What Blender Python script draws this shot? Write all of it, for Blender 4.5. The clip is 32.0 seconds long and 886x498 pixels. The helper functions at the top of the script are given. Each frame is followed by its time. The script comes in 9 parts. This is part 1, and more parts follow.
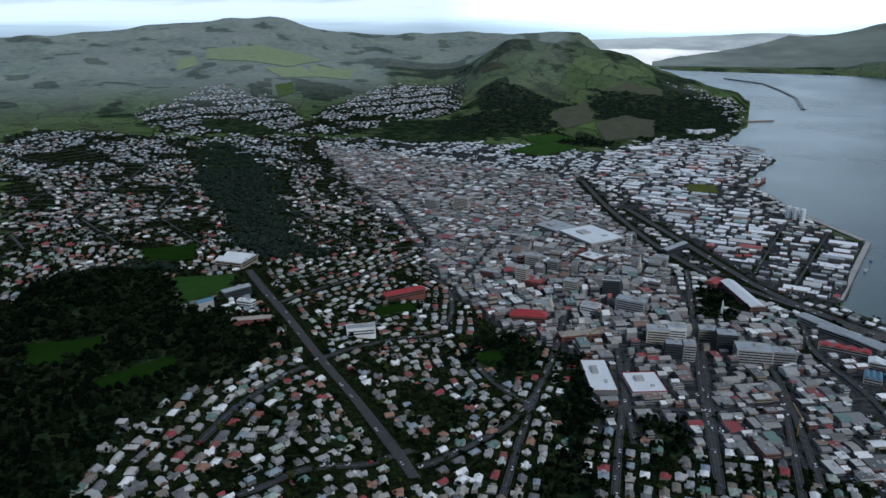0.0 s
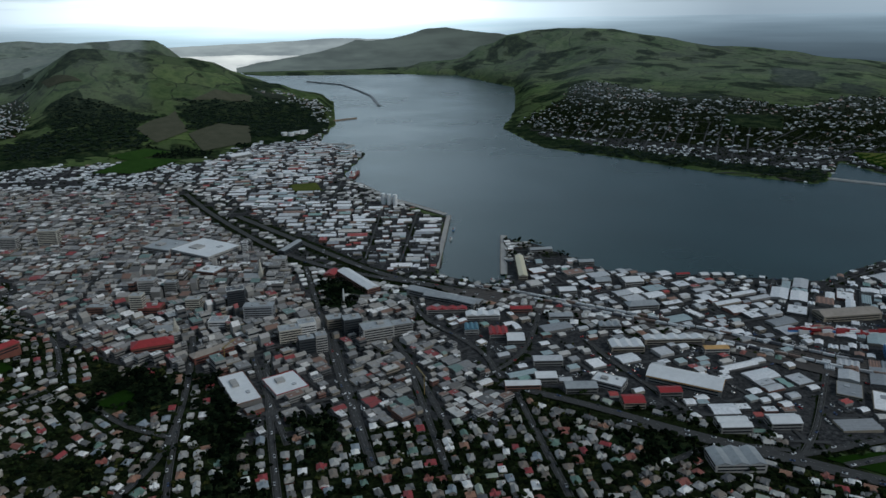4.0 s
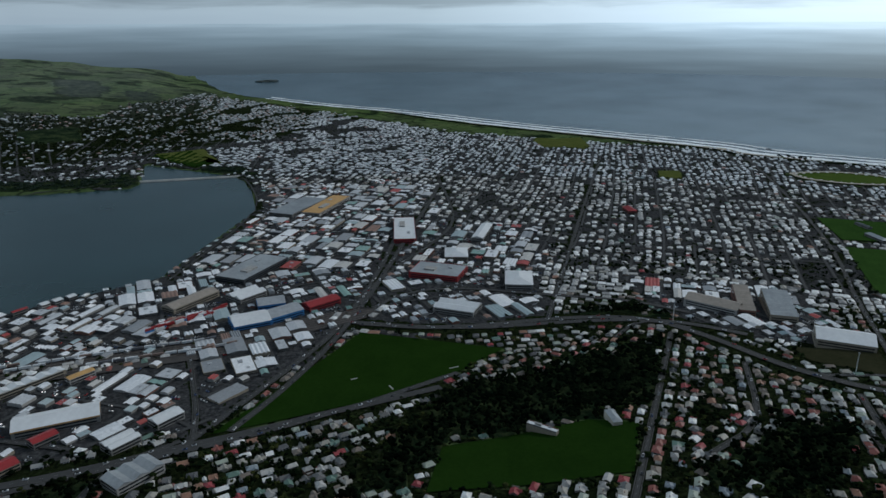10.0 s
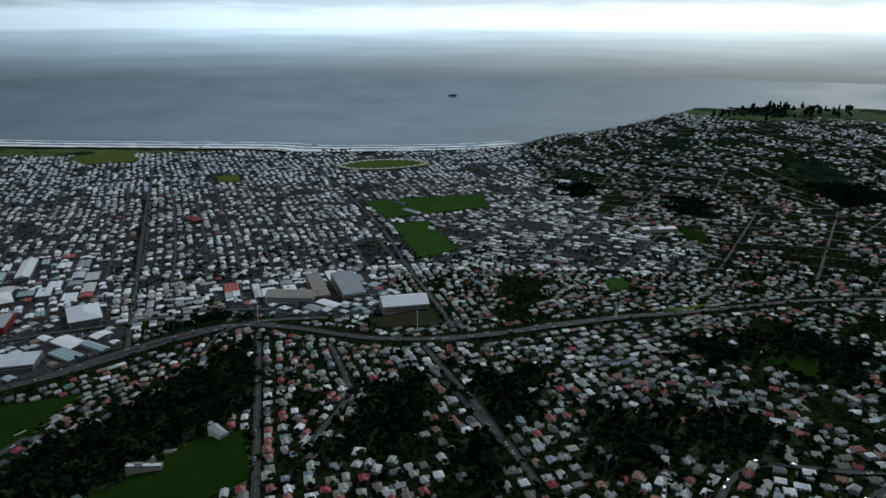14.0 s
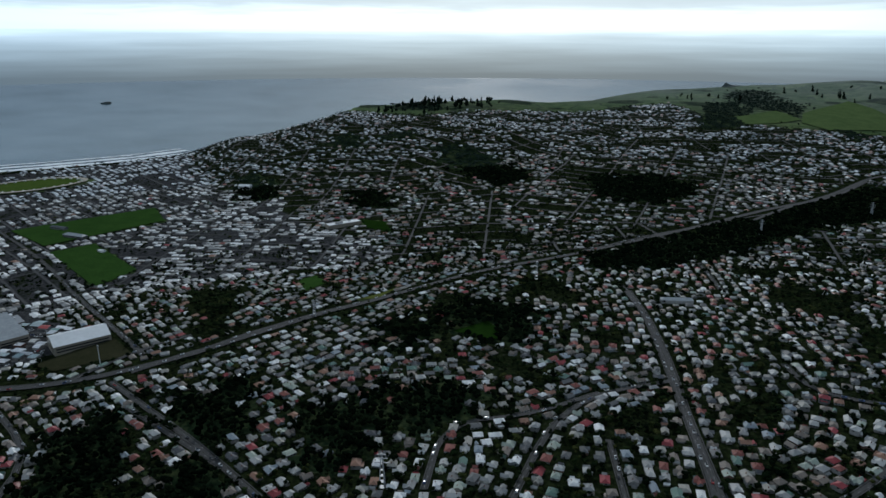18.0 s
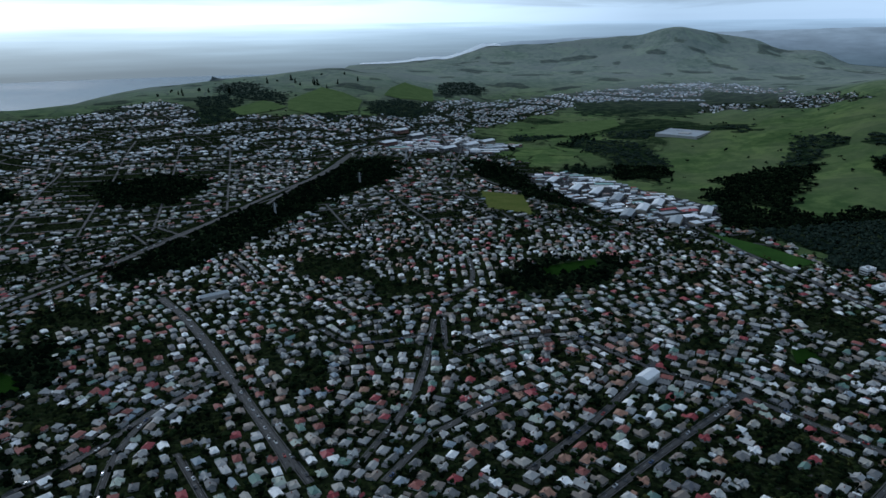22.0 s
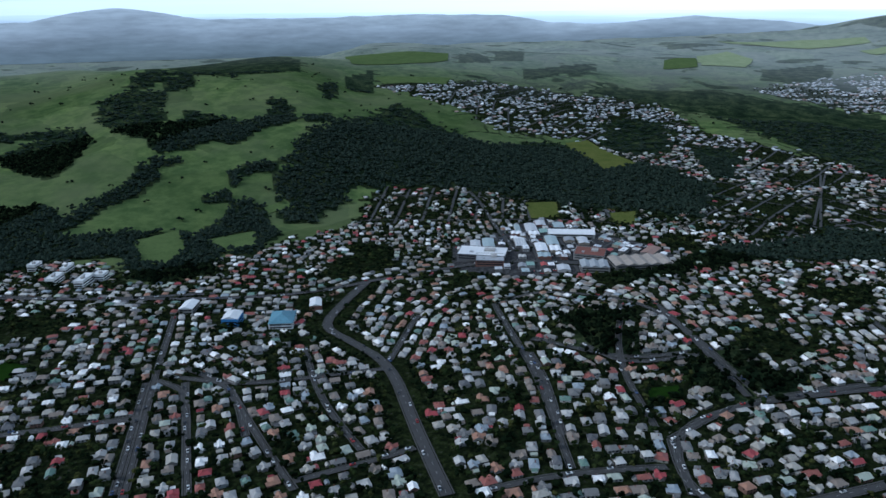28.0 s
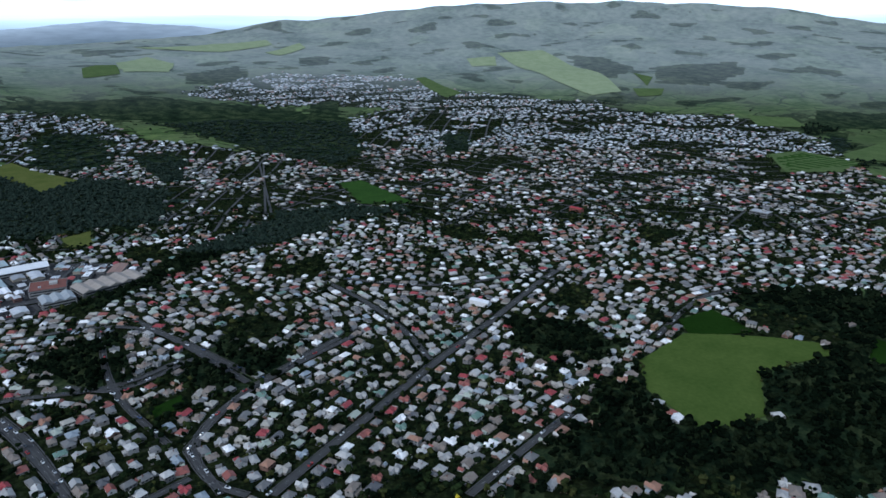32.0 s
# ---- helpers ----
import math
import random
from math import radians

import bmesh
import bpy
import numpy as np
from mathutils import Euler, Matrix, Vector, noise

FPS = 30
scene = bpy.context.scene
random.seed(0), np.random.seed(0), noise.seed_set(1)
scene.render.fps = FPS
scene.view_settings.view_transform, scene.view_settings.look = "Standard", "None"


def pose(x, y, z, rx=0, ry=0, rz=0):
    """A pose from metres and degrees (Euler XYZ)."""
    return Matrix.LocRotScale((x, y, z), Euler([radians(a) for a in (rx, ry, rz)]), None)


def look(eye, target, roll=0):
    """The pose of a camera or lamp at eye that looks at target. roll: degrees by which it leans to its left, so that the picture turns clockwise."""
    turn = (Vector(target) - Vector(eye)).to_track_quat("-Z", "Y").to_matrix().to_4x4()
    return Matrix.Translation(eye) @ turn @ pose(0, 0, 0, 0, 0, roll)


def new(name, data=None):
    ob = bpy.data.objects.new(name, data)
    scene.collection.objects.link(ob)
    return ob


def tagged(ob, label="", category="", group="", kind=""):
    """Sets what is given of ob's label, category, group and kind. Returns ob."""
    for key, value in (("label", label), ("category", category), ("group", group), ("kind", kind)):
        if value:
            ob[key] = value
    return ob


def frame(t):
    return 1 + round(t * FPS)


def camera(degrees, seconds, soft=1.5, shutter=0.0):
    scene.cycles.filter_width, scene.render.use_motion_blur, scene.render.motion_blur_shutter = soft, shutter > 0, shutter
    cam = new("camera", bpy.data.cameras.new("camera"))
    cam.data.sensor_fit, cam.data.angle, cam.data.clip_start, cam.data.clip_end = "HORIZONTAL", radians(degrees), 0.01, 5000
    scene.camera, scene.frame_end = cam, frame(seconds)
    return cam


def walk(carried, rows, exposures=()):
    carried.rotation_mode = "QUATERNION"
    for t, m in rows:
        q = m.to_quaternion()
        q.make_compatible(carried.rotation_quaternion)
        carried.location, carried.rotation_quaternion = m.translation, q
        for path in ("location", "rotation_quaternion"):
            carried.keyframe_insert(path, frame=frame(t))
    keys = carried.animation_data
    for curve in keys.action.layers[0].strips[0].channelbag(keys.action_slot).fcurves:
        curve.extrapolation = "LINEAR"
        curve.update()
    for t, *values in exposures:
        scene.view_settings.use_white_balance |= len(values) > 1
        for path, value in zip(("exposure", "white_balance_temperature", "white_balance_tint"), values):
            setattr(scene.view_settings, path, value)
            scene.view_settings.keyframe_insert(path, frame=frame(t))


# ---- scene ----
# The camera hangs still over the hillside and turns once round.
EYE = 400.0
cam = camera(64.31, 32.0, soft=1.55)
# seconds, yaw to the left, pitch, lean
ROWS = [
    (0.0, -0.00, -18.23, -0.62),
    (0.5, -3.71, -18.22, -0.70),
    (1.0, -7.51, -18.18, -0.76),
    (1.5, -11.35, -18.16, -0.69),
    (2.0, -15.36, -18.15, -0.74),
    (2.5, -19.51, -18.14, -0.82),
    (3.0, -23.66, -18.12, -0.79),
    (3.5, -27.78, -18.12, -0.80),
    (5.5, -44.32, -17.97, -0.70),
    (6.0, -48.55, -17.90, -0.71),
    (6.5, -52.81, -17.87, -0.67),
    (7.0, -57.14, -17.84, -0.61),
    (7.5, -61.59, -17.80, -0.66),
    (8.0, -66.13, -17.82, -0.55),
    (8.5, -70.66, -17.82, -0.39),
    (9.0, -75.23, -17.80, -0.26),
    (9.5, -79.80, -17.83, -0.22),
    (10.0, -84.78, -17.77, -0.20),
    (10.5, -89.74, -17.76, -0.14),
    (11.0, -94.55, -17.73, -0.13),
    (11.5, -99.19, -17.66, -0.07),
    (12.0, -103.48, -17.59, -0.09),
    (12.5, -107.64, -17.56, -0.06),
    (13.0, -111.84, -17.52, -0.01),
    (13.5, -116.09, -17.47, -0.07),
    (14.0, -120.11, -17.42, -0.03),
    (14.5, -124.19, -17.42, -0.08),
    (15.0, -128.39, -17.43, -0.07),
    (15.5, -132.53, -17.47, -0.10),
    (17.5, -141.74, -17.29, 0.15),
    (18.0, -146.08, -17.32, 0.08),
    (18.5, -150.66, -17.36, -0.03),
    (19.0, -155.16, -17.43, -0.09),
    (19.5, -159.77, -17.53, -0.19),
    (20.0, -164.78, -17.58, -0.23),
    (20.5, -170.24, -17.69, -0.31),
    (21.0, -175.21, -17.74, -0.41),
    (21.5, -180.07, -17.78, -0.50),
    (22.0, -184.97, -17.83, -0.55),
    (22.5, -190.11, -17.89, -0.61),
    (23.0, -195.56, -17.98, -0.68),
    (23.5, -200.88, -18.06, -0.77),
    (24.0, -206.04, -18.14, -0.72),
    (24.5, -211.23, -18.23, -0.63),
    (25.0, -216.60, -18.26, -0.65),
    (25.5, -222.05, -18.34, -0.66),
    (27.5, -243.73, -18.56, -0.46),
    (28.0, -249.21, -18.60, -0.48),
    (28.5, -254.71, -18.64, -0.50),
    (29.0, -259.82, -18.65, -0.51),
    (29.5, -265.37, -18.70, -0.54),
    (30.0, -271.05, -18.70, -0.48),
    (30.5, -276.49, -18.70, -0.40),
    (31.0, -281.83, -18.69, -0.45),
    (31.5, -287.21, -18.60, -0.34),
    (32.0, -292.66, -18.45, -0.17),
]
EXPOSURES = [(0, -0.24, 5770, 12), (3, -0.52, 6120, 9), (6, -0.71, 6120, 8), (12, -0.46, 6170, 9), (19, -0.42, 5870, 9), (23, -0.18, 5420, 10), (28, 0.22, 5470, 12), (32, 0.3, 5520, 14)]
walk(cam, [(t, pose(0, 0, EYE) @ pose(0, 0, 0, 90 + pitch, 0, yaw) @ pose(0, 0, 0, 0, 0, roll)) for t, yaw, pitch, roll in ROWS], EXPOSURES)

# ---------- sky, light ----------
world = bpy.data.worlds.new("overcast_sky")
scene.world = world
world.use_nodes = True
wn, wl = world.node_tree.nodes, world.node_tree.links
wn.clear()


def wnode(kind, **values):
    n = wn.new(kind)
    for key, value in values.items():
        n.inputs[key.replace("_", " ")].default_value = value
    return n


def wmath(op, a, b=None):
    n = wn.new("ShaderNodeMath")
    n.operation = op
    for i, v in enumerate((a, b)):
        if v is None:
            continue
        if isinstance(v, (int, float)):
            n.inputs[i].default_value = v
        else:
            wl.new(v, n.inputs[i])
    return n.outputs[0]


def wramp(fac, stops, mode="LINEAR"):
    n = wn.new("ShaderNodeValToRGB")
    n.color_ramp.interpolation = mode
    e = n.color_ramp.elements
    while len(e) < len(stops):
        e.new(0.5)
    for el, (p, c) in zip(e, stops):
        el.position, el.color = p, (*c, 1)
    wl.new(fac, n.inputs[0])
    return n.outputs[0]


def wmix(fac, a, b, mode="MIX"):
    n = wn.new("ShaderNodeMix")
    n.data_type, n.blend_type = "RGBA", mode
    for sock, v in ((n.inputs[0], fac), (n.inputs[6], a), (n.inputs[7], b)):
        if isinstance(v, (int, float)):
            sock.default_value = v
        elif isinstance(v, tuple):
            sock.default_value = (*v, 1)
        else:
            wl.new(v, sock)
    return n.outputs[2]


coord = wn.new("ShaderNodeTexCoord").outputs["Generated"]
sep = wn.new("ShaderNodeSeparateXYZ")
wl.new(coord, sep.inputs[0])
up = sep.outputs[2]
# height over the horizon in degrees, and the bearing round it from 0 to 1
elev = wmath("MULTIPLY", wmath("ARCSINE", up), 57.2958)
bearing = wmath("MODULO", wmath("ADD", wmath("DIVIDE", wmath("ARCTAN2", sep.outputs[0], sep.outputs[1]), 2 * math.pi), 1.0), 1.0)
# banks of cloud, drawn out along the horizon
squash = wn.new("ShaderNodeMapping")
squash.inputs["Scale"].default_value = (2.2, 2.2, 26.0)
wl.new(coord, squash.inputs[0])
banks = wnode("ShaderNodeTexNoise", Scale=2.4, Detail=6.0, Roughness=0.55, Distortion=0.6)
wl.new(squash.outputs[0], banks.inputs[0])
bank = banks.outputs[0]
# brightness of the cloud by height: a pale rim, then grey cloud, a brighter dome above
dome = wramp(wmath("DIVIDE", wmath("ADD", elev, wmath("MULTIPLY", wmath("SUBTRACT", bank, 0.5), 2.4)), 90.0),
             [(0.0, (0.93, 1.0, 1.03)), (0.011, (0.98, 1.05, 1.07)), (0.019, (0.60, 0.66, 0.69)), (0.032, (0.44, 0.49, 0.52)), (0.07, (0.30, 0.35, 0.385)), (0.25, (0.27, 0.30, 0.325)), (1.0, (0.34, 0.37, 0.395))])
# lighter and darker quarters of the sky round the horizon
quarters = wramp(bearing, [(0.0, (1.1, 1.1, 1.1)), (0.04, (2.8, 2.76, 2.65)), (0.075, (3.2, 3.12, 2.95)), (0.105, (1.5, 1.52, 1.5)), (0.125, (0.9, 0.93, 0.95)), (0.15, (0.5, 0.54, 0.58)), (0.23, (0.66, 0.72, 0.76)), (0.30, (1.25, 1.33, 1.4)),
                           (0.40, (1.6, 1.58, 1.5)), (0.48, (1.5, 1.5, 1.45)), (0.56, (0.62, 0.68, 0.74)), (0.66, (0.85, 0.9, 0.98)), (0.78, (1.2, 1.22, 1.25)), (0.9, (1.1, 1.12, 1.12)), (1.0, (1.1, 1.1, 1.1))])
clouds = wmix(1.0, wmix(1.0, dome, quarters, "MULTIPLY"), (0.92, 1.0, 1.07), "MULTIPLY")
# the hazy sea that runs on beyond the built water, up to the horizon
streaks = wn.new("ShaderNodeMapping")
streaks.inputs["Scale"].default_value = (3.0, 3.0, 60.0)
wl.new(coord, streaks.inputs[0])
streak = wnode("ShaderNodeTexNoise", Scale=2.0, Detail=4.0)
wl.new(streaks.outputs[0], streak.inputs[0])
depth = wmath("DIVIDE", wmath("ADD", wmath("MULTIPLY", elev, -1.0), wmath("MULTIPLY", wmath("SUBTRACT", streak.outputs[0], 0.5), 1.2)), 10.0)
# haze and sky glare painted into the sea: paler towards the horizon
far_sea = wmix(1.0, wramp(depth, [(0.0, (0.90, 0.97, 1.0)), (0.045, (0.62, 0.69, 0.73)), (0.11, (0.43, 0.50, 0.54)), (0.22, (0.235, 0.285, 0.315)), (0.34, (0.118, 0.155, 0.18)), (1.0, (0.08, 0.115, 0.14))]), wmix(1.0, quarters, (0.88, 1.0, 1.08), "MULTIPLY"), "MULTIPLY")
below = wn.new("ShaderNodeMath")
below.operation = "LESS_THAN"
wl.new(elev, below.inputs[0])
below.inputs[1].default_value = 0.0
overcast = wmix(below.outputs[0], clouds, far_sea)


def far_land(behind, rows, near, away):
    """Far land painted into the sky, haze in its colours, in front of what lies behind: rows of bearing and height of
    its skyline in degrees, with its colours at the first and last bearing.
    """
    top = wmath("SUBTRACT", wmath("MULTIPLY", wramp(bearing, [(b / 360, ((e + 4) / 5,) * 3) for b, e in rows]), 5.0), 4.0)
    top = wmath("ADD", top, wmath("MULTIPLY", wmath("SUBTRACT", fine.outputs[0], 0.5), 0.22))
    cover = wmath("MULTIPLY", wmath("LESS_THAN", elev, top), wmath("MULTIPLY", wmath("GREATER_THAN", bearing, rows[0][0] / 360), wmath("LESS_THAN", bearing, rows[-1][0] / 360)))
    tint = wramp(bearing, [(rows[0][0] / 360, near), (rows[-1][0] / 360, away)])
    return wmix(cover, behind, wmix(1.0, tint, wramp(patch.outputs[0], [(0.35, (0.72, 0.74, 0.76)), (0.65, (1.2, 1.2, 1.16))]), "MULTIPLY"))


fine = wnode("ShaderNodeTexNoise", Scale=38.0, Detail=4.0)
wl.new(coord, fine.inputs[0])
lain = wn.new("ShaderNodeMapping")
lain.inputs["Scale"].default_value = (14.0, 14.0, 70.0)
wl.new(coord, lain.inputs[0])
patch = wnode("ShaderNodeTexNoise", Scale=1.6, Detail=5.0)
wl.new(lain.outputs[0], patch.inputs[0])
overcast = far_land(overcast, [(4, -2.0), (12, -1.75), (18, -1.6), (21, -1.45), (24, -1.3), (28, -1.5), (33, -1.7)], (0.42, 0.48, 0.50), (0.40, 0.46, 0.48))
# bright far water at the harbour mouth, its glint painted in
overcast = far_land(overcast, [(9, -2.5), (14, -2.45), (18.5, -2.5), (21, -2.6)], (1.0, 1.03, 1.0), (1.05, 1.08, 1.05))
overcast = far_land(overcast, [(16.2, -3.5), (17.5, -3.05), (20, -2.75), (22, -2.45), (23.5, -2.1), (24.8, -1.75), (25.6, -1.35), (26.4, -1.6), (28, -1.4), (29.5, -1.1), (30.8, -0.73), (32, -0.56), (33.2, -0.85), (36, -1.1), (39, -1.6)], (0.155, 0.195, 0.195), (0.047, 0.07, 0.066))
# the clear sky's own light above the cloud adds a little blue
nishita = wn.new("ShaderNodeTexSky")
nishita.sky_type, nishita.sun_disc = "NISHITA", False
nishita.sun_elevation, nishita.sun_rotation = radians(35), radians(150)
blue = wn.new("ShaderNodeBackground")
blue.inputs["Strength"].default_value = 0.015
wl.new(nishita.outputs[0], blue.inputs[0])
grey = wn.new("ShaderNodeBackground")
grey.inputs["Strength"].default_value = 1.0
wl.new(overcast, grey.inputs[0])
both = wn.new("ShaderNodeAddShader")
wl.new(grey.outputs[0], both.inputs[0])
wl.new(blue.outputs[0], both.inputs[1])
wl.new(both.outputs[0], wn.new("ShaderNodeOutputWorld").inputs[0])

sun = new("sun", bpy.data.lights.new("sun", "SUN"))
sun.data.energy, sun.data.angle, sun.data.color = 1.5, radians(12), (1.0, 0.97, 0.91)
sun.matrix_world = look((0, 0, 0), (-math.sin(radians(150)) * math.cos(radians(35)), -math.cos(radians(150)) * math.cos(radians(35)), -math.sin(radians(35))))
# ---------- the lie of the land ----------
# bearing (degrees clockwise from the first view) and the ground's height at the radii
RADII = [300, 800, 1200, 1700, 2300, 2800, 3400, 4100, 4550, 4800]
RELIEF_A = {
    0: (40, 25, 10, 8, 10, 30, 70, 150, 230, 300),
    5.7: (40, 20, 8, 6, 10, 90, 295, 240, 240, 290),
    9.6: (40, 18, 8, 6, 8, 75, 275, 200, 200, 290),
    12.6: (40, 16, 8, 5, 6, 62, 248, 140, 100, 262),
    14.2: (40, 15, 8, 5, 6, 54, 230, 60, 0, 30),
    16.3: (40, 13, 7, 5, 5, 42, 184, 30, 0, 0),
    17.2: (40, 13, 6, 5, 5, 36, 162, 24, 0, 0),
    18.8: (40, 12, 6, 5, 4, 26, 128, 16, 0, 0),
    21.9: (40, 10, 5, 4, 3, 10, 68, 6, 0, 0),
    24: (40, 10, 5, 4, 2, 0, 30, 0, 0, 0),
    29: (45, 15, 4, 0, 0, 0, 0, 0, 0, 10),
    32: (45, 15, 4, 0, 0, 0, 0, 0, 10, 80),
    35.5: (45, 15, 4, 0, 0, 0, 0, 0, 90, 220),
    37.4: (45, 15, 4, 0, 0, 0, 0, 20, 140, 290),
    39.5: (47, 15, 4, 0, 0, 20, 45, 90, 190, 322),
    44.5: (50, 15, 4, 0, 0, 60, 110, 180, 260, 316),
}
RELIEF_B = {
    54: (50, 15, 4, 0, 10, 80, 110, 150, 185, 216),
    60.8: (50, 14, 4, 2, 8, 50, 90, 125, 140, 142),
    65.5: (50, 12, 4, 4, 4, 35, 58, 56, 15, 0),
    68: (50, 12, 4, 4, 4, 24, 36, 20, 0, 0),
    76: (55, 12, 4, 4, 4, 10, 16, 8, 0, 0),
    88: (65, 14, 4, 4, 4, 4, 3, 0, 0, 0),
    110.5: (85, 35, 5, 4, 3, 0, 0, 0, 0, 0),
    125: (80, 45, 8, 5, 8, 0, 0, 0, 0, 0),
    130.5: (80, 48, 9, 10, 55, 20, 0, 0, 0, 0),
}
RELIEF_C = {
    137.5: (80, 50, 10, 22, 100, 116, 0, 0, 0, 0),
    152: (85, 62, 32, 60, 112, 134, 10, 0, 0, 0),
    164: (85, 70, 46, 60, 100, 140, 146, 0, 0, 0),
    177: (90, 80, 62, 60, 90, 125, 192, 160, 90, 60),
    179.2: (92, 81, 64, 59, 85, 114, 170, 158, 110, 112),
    185: (95, 85, 68, 56, 70, 85, 110, 150, 150, 168),
    189.5: (100, 90, 72, 52, 50, 58, 75, 110, 180, 252),
    205: (100, 86, 60, 48, 75, 85, 100, 130, 215, 318),
    207.5: (100, 85, 59, 55, 92, 104, 112, 136, 215, 285),
    211: (100, 83, 57, 66, 115, 130, 130, 130, 180, 225),
}
RELIEF_D = {
    217: (100, 80, 54, 96, 175, 210, 160, 110, 90, 80),
    227: (100, 76, 52, 150, 232, 215, 150, 90, 60, 60),
    237: (100, 72, 54, 140, 232, 240, 180, 110, 70, 60),
    244: (100, 70, 58, 118, 165, 205, 245, 235, 190, 150),
    259: (105, 86, 64, 62, 110, 165, 210, 235, 225, 205),
    267: (105, 90, 66, 54, 95, 145, 190, 228, 234, 240),
    274: (105, 89, 62, 53, 84, 126, 174, 230, 258, 276),
    281: (105, 88, 60, 52, 75, 110, 160, 235, 300, 358),
    295: (105, 84, 58, 52, 62, 90, 145, 260, 370, 458),
}
RELIEF_E = {
    306: (108, 92, 72, 58, 60, 92, 155, 260, 370, 465),
    316: (110, 94, 78, 64, 60, 92, 160, 260, 350, 430),
    324: (110, 92, 76, 66, 58, 80, 150, 230, 290, 340),
    330: (105, 88, 70, 60, 52, 75, 140, 220, 270, 310),
    345: (80, 60, 45, 40, 30, 60, 130, 240, 330, 400),
    354.7: (50, 35, 20, 15, 14, 40, 90, 180, 250, 291),
}
RELIEF = {**RELIEF_A, **RELIEF_B, **RELIEF_C, **RELIEF_D, **RELIEF_E}
BEARINGS = sorted(RELIEF)
RELIEF_TABLE = np.array([RELIEF[b] for b in BEARINGS] + [RELIEF[BEARINGS[0]]], float)
BEARING_KEYS = np.array(BEARINGS + [360.0])


def smooth(u):
    u = np.clip(u, 0, 1)
    return u * u * (3 - 2 * u)


def far_rise(r):
    """The slight rise of the far water and shore."""
    return 88 * np.clip((r - 2800) / 2100, 0, 1) ** 2


def spot(x, y, bearing, r, wide, deep, high):
    """A hill of its own: wide across the bearing, deep along it."""
    a = math.radians(bearing)
    cx, cy = r * math.sin(a), r * math.cos(a)
    across = (x - cx) * math.cos(a) - (y - cy) * math.sin(a)
    along = (x - cx) * math.sin(a) + (y - cy) * math.cos(a)
    return high * np.exp(-(across / wide) ** 2 - (along / deep) ** 2)


def ripple(x, y, size, seed):
    """Gentle rolling folds, from a few crossed waves."""
    rng = np.random.RandomState(seed)
    total = 0
    for i in range(7):
        a, p, s = rng.uniform(0, 6.28), rng.uniform(0, 6.28), size * rng.uniform(0.6, 1.6)
        total = total + np.sin((x * math.cos(a) + y * math.sin(a)) * 6.28 / s + p + 1.3 * np.sin((x * math.sin(a) - y * math.cos(a)) * 4.1 / s + 2 * p))
    return total / 7


def height(x, y):
    """The ground's height over the plan."""
    x, y = np.asarray(x, float), np.asarray(y, float)
    r = np.hypot(x, y)
    b = np.degrees(np.arctan2(x, y)) % 360
    i = np.clip(np.searchsorted(BEARING_KEYS, b, side="right") - 1, 0, len(BEARING_KEYS) - 2)
    u = smooth((b - BEARING_KEYS[i]) / (BEARING_KEYS[i + 1] - BEARING_KEYS[i]))
    j = np.clip(np.searchsorted(RADII, r, side="right") - 1, 0, len(RADII) - 2)
    rk = np.array(RADII, float)
    v = np.clip((r - rk[j]) / (rk[j + 1] - rk[j]), 0, 1.1)
    # a soft step between the radii keeps the slopes rounded
    v = 0.5 * v + 0.5 * smooth(v)
    z0 = RELIEF_TABLE[i, j] * (1 - u) + RELIEF_TABLE[i + 1, j] * u
    z1 = RELIEF_TABLE[i, j + 1] * (1 - u) + RELIEF_TABLE[i + 1, j + 1] * u
    z = z0 * (1 - v) + z1 * v
    hilly = smooth((z - 25) / 60)
    z = z + hilly * (9 * ripple(x, y, 420, 3) + 14 * smooth((r - 1300) / 900) * ripple(x, y, 900, 4) + 16 * smooth((r - 2600) / 1200) * (1 - smooth((r - 4100) / 500)) * ripple(x, y, 1300, 6))
    z = z + hilly * 11 * smooth((r - 4250) / 300) * ripple(x, y, 300, 8)
    z = z + spot(x, y, 202.6, 4620, 170, 240, 80) + spot(x, y, 348, 4750, 160, 150, 30)
    return z + far_rise(r) * np.clip((150 - z) / 110, 0, 1)
# ---------- the plan: outlines in metres ----------
HARBOUR = [(1147, 4743), (1113, 4153), (1257, 3692), (1425, 3331), (1131, 2636), (917, 2282), (961, 1990), (766, 1738), (750, 1618), (742, 1398), (767, 1222), (563, 922), (605, 827), (652, 852), (773, 1027), (801, 963), (804, 779), (962, 635), (1044, 562), (1497, 554), (1765, 675), (1850, 740), (1999, 1089), (1764, 967), (1681, 955), (1598, 1160), (1524, 1537), (1468, 1737), (1617, 2166), (2026, 2598), (2278, 2916), (2477, 3204), (2486, 3447), (2497, 3816), (2240, 4041), (1742, 4311), (1465, 4455), (1368, 4559), (1370, 4684)]
BUSH_A = [
    [(-762, 2223), (-686, 2236), (-433, 1759), (-328, 1404), (-258, 1165), (-180, 1097), (-261, 1013), (-333, 1084), (-414, 1302), (-572, 1617)],
    [(-527, 850), (-394, 958), (-307, 778), (-207, 780), (-171, 700), (-218, 595), (-262, 485), (-244, 394), (-293, 390), (-491, 719)],
    [(691, 40), (822, -196), (651, -164), (621, -130), (553, 54), (464, 84), (459, 115), (671, 56)],
    [(455, 408), (494, 354), (469, 323), (428, 337), (412, 356)],
    [(602, -251), (596, -327), (482, -266), (458, -217), (480, -160)],
    [(527, -373), (560, -444), (461, -365), (474, -337)],
]
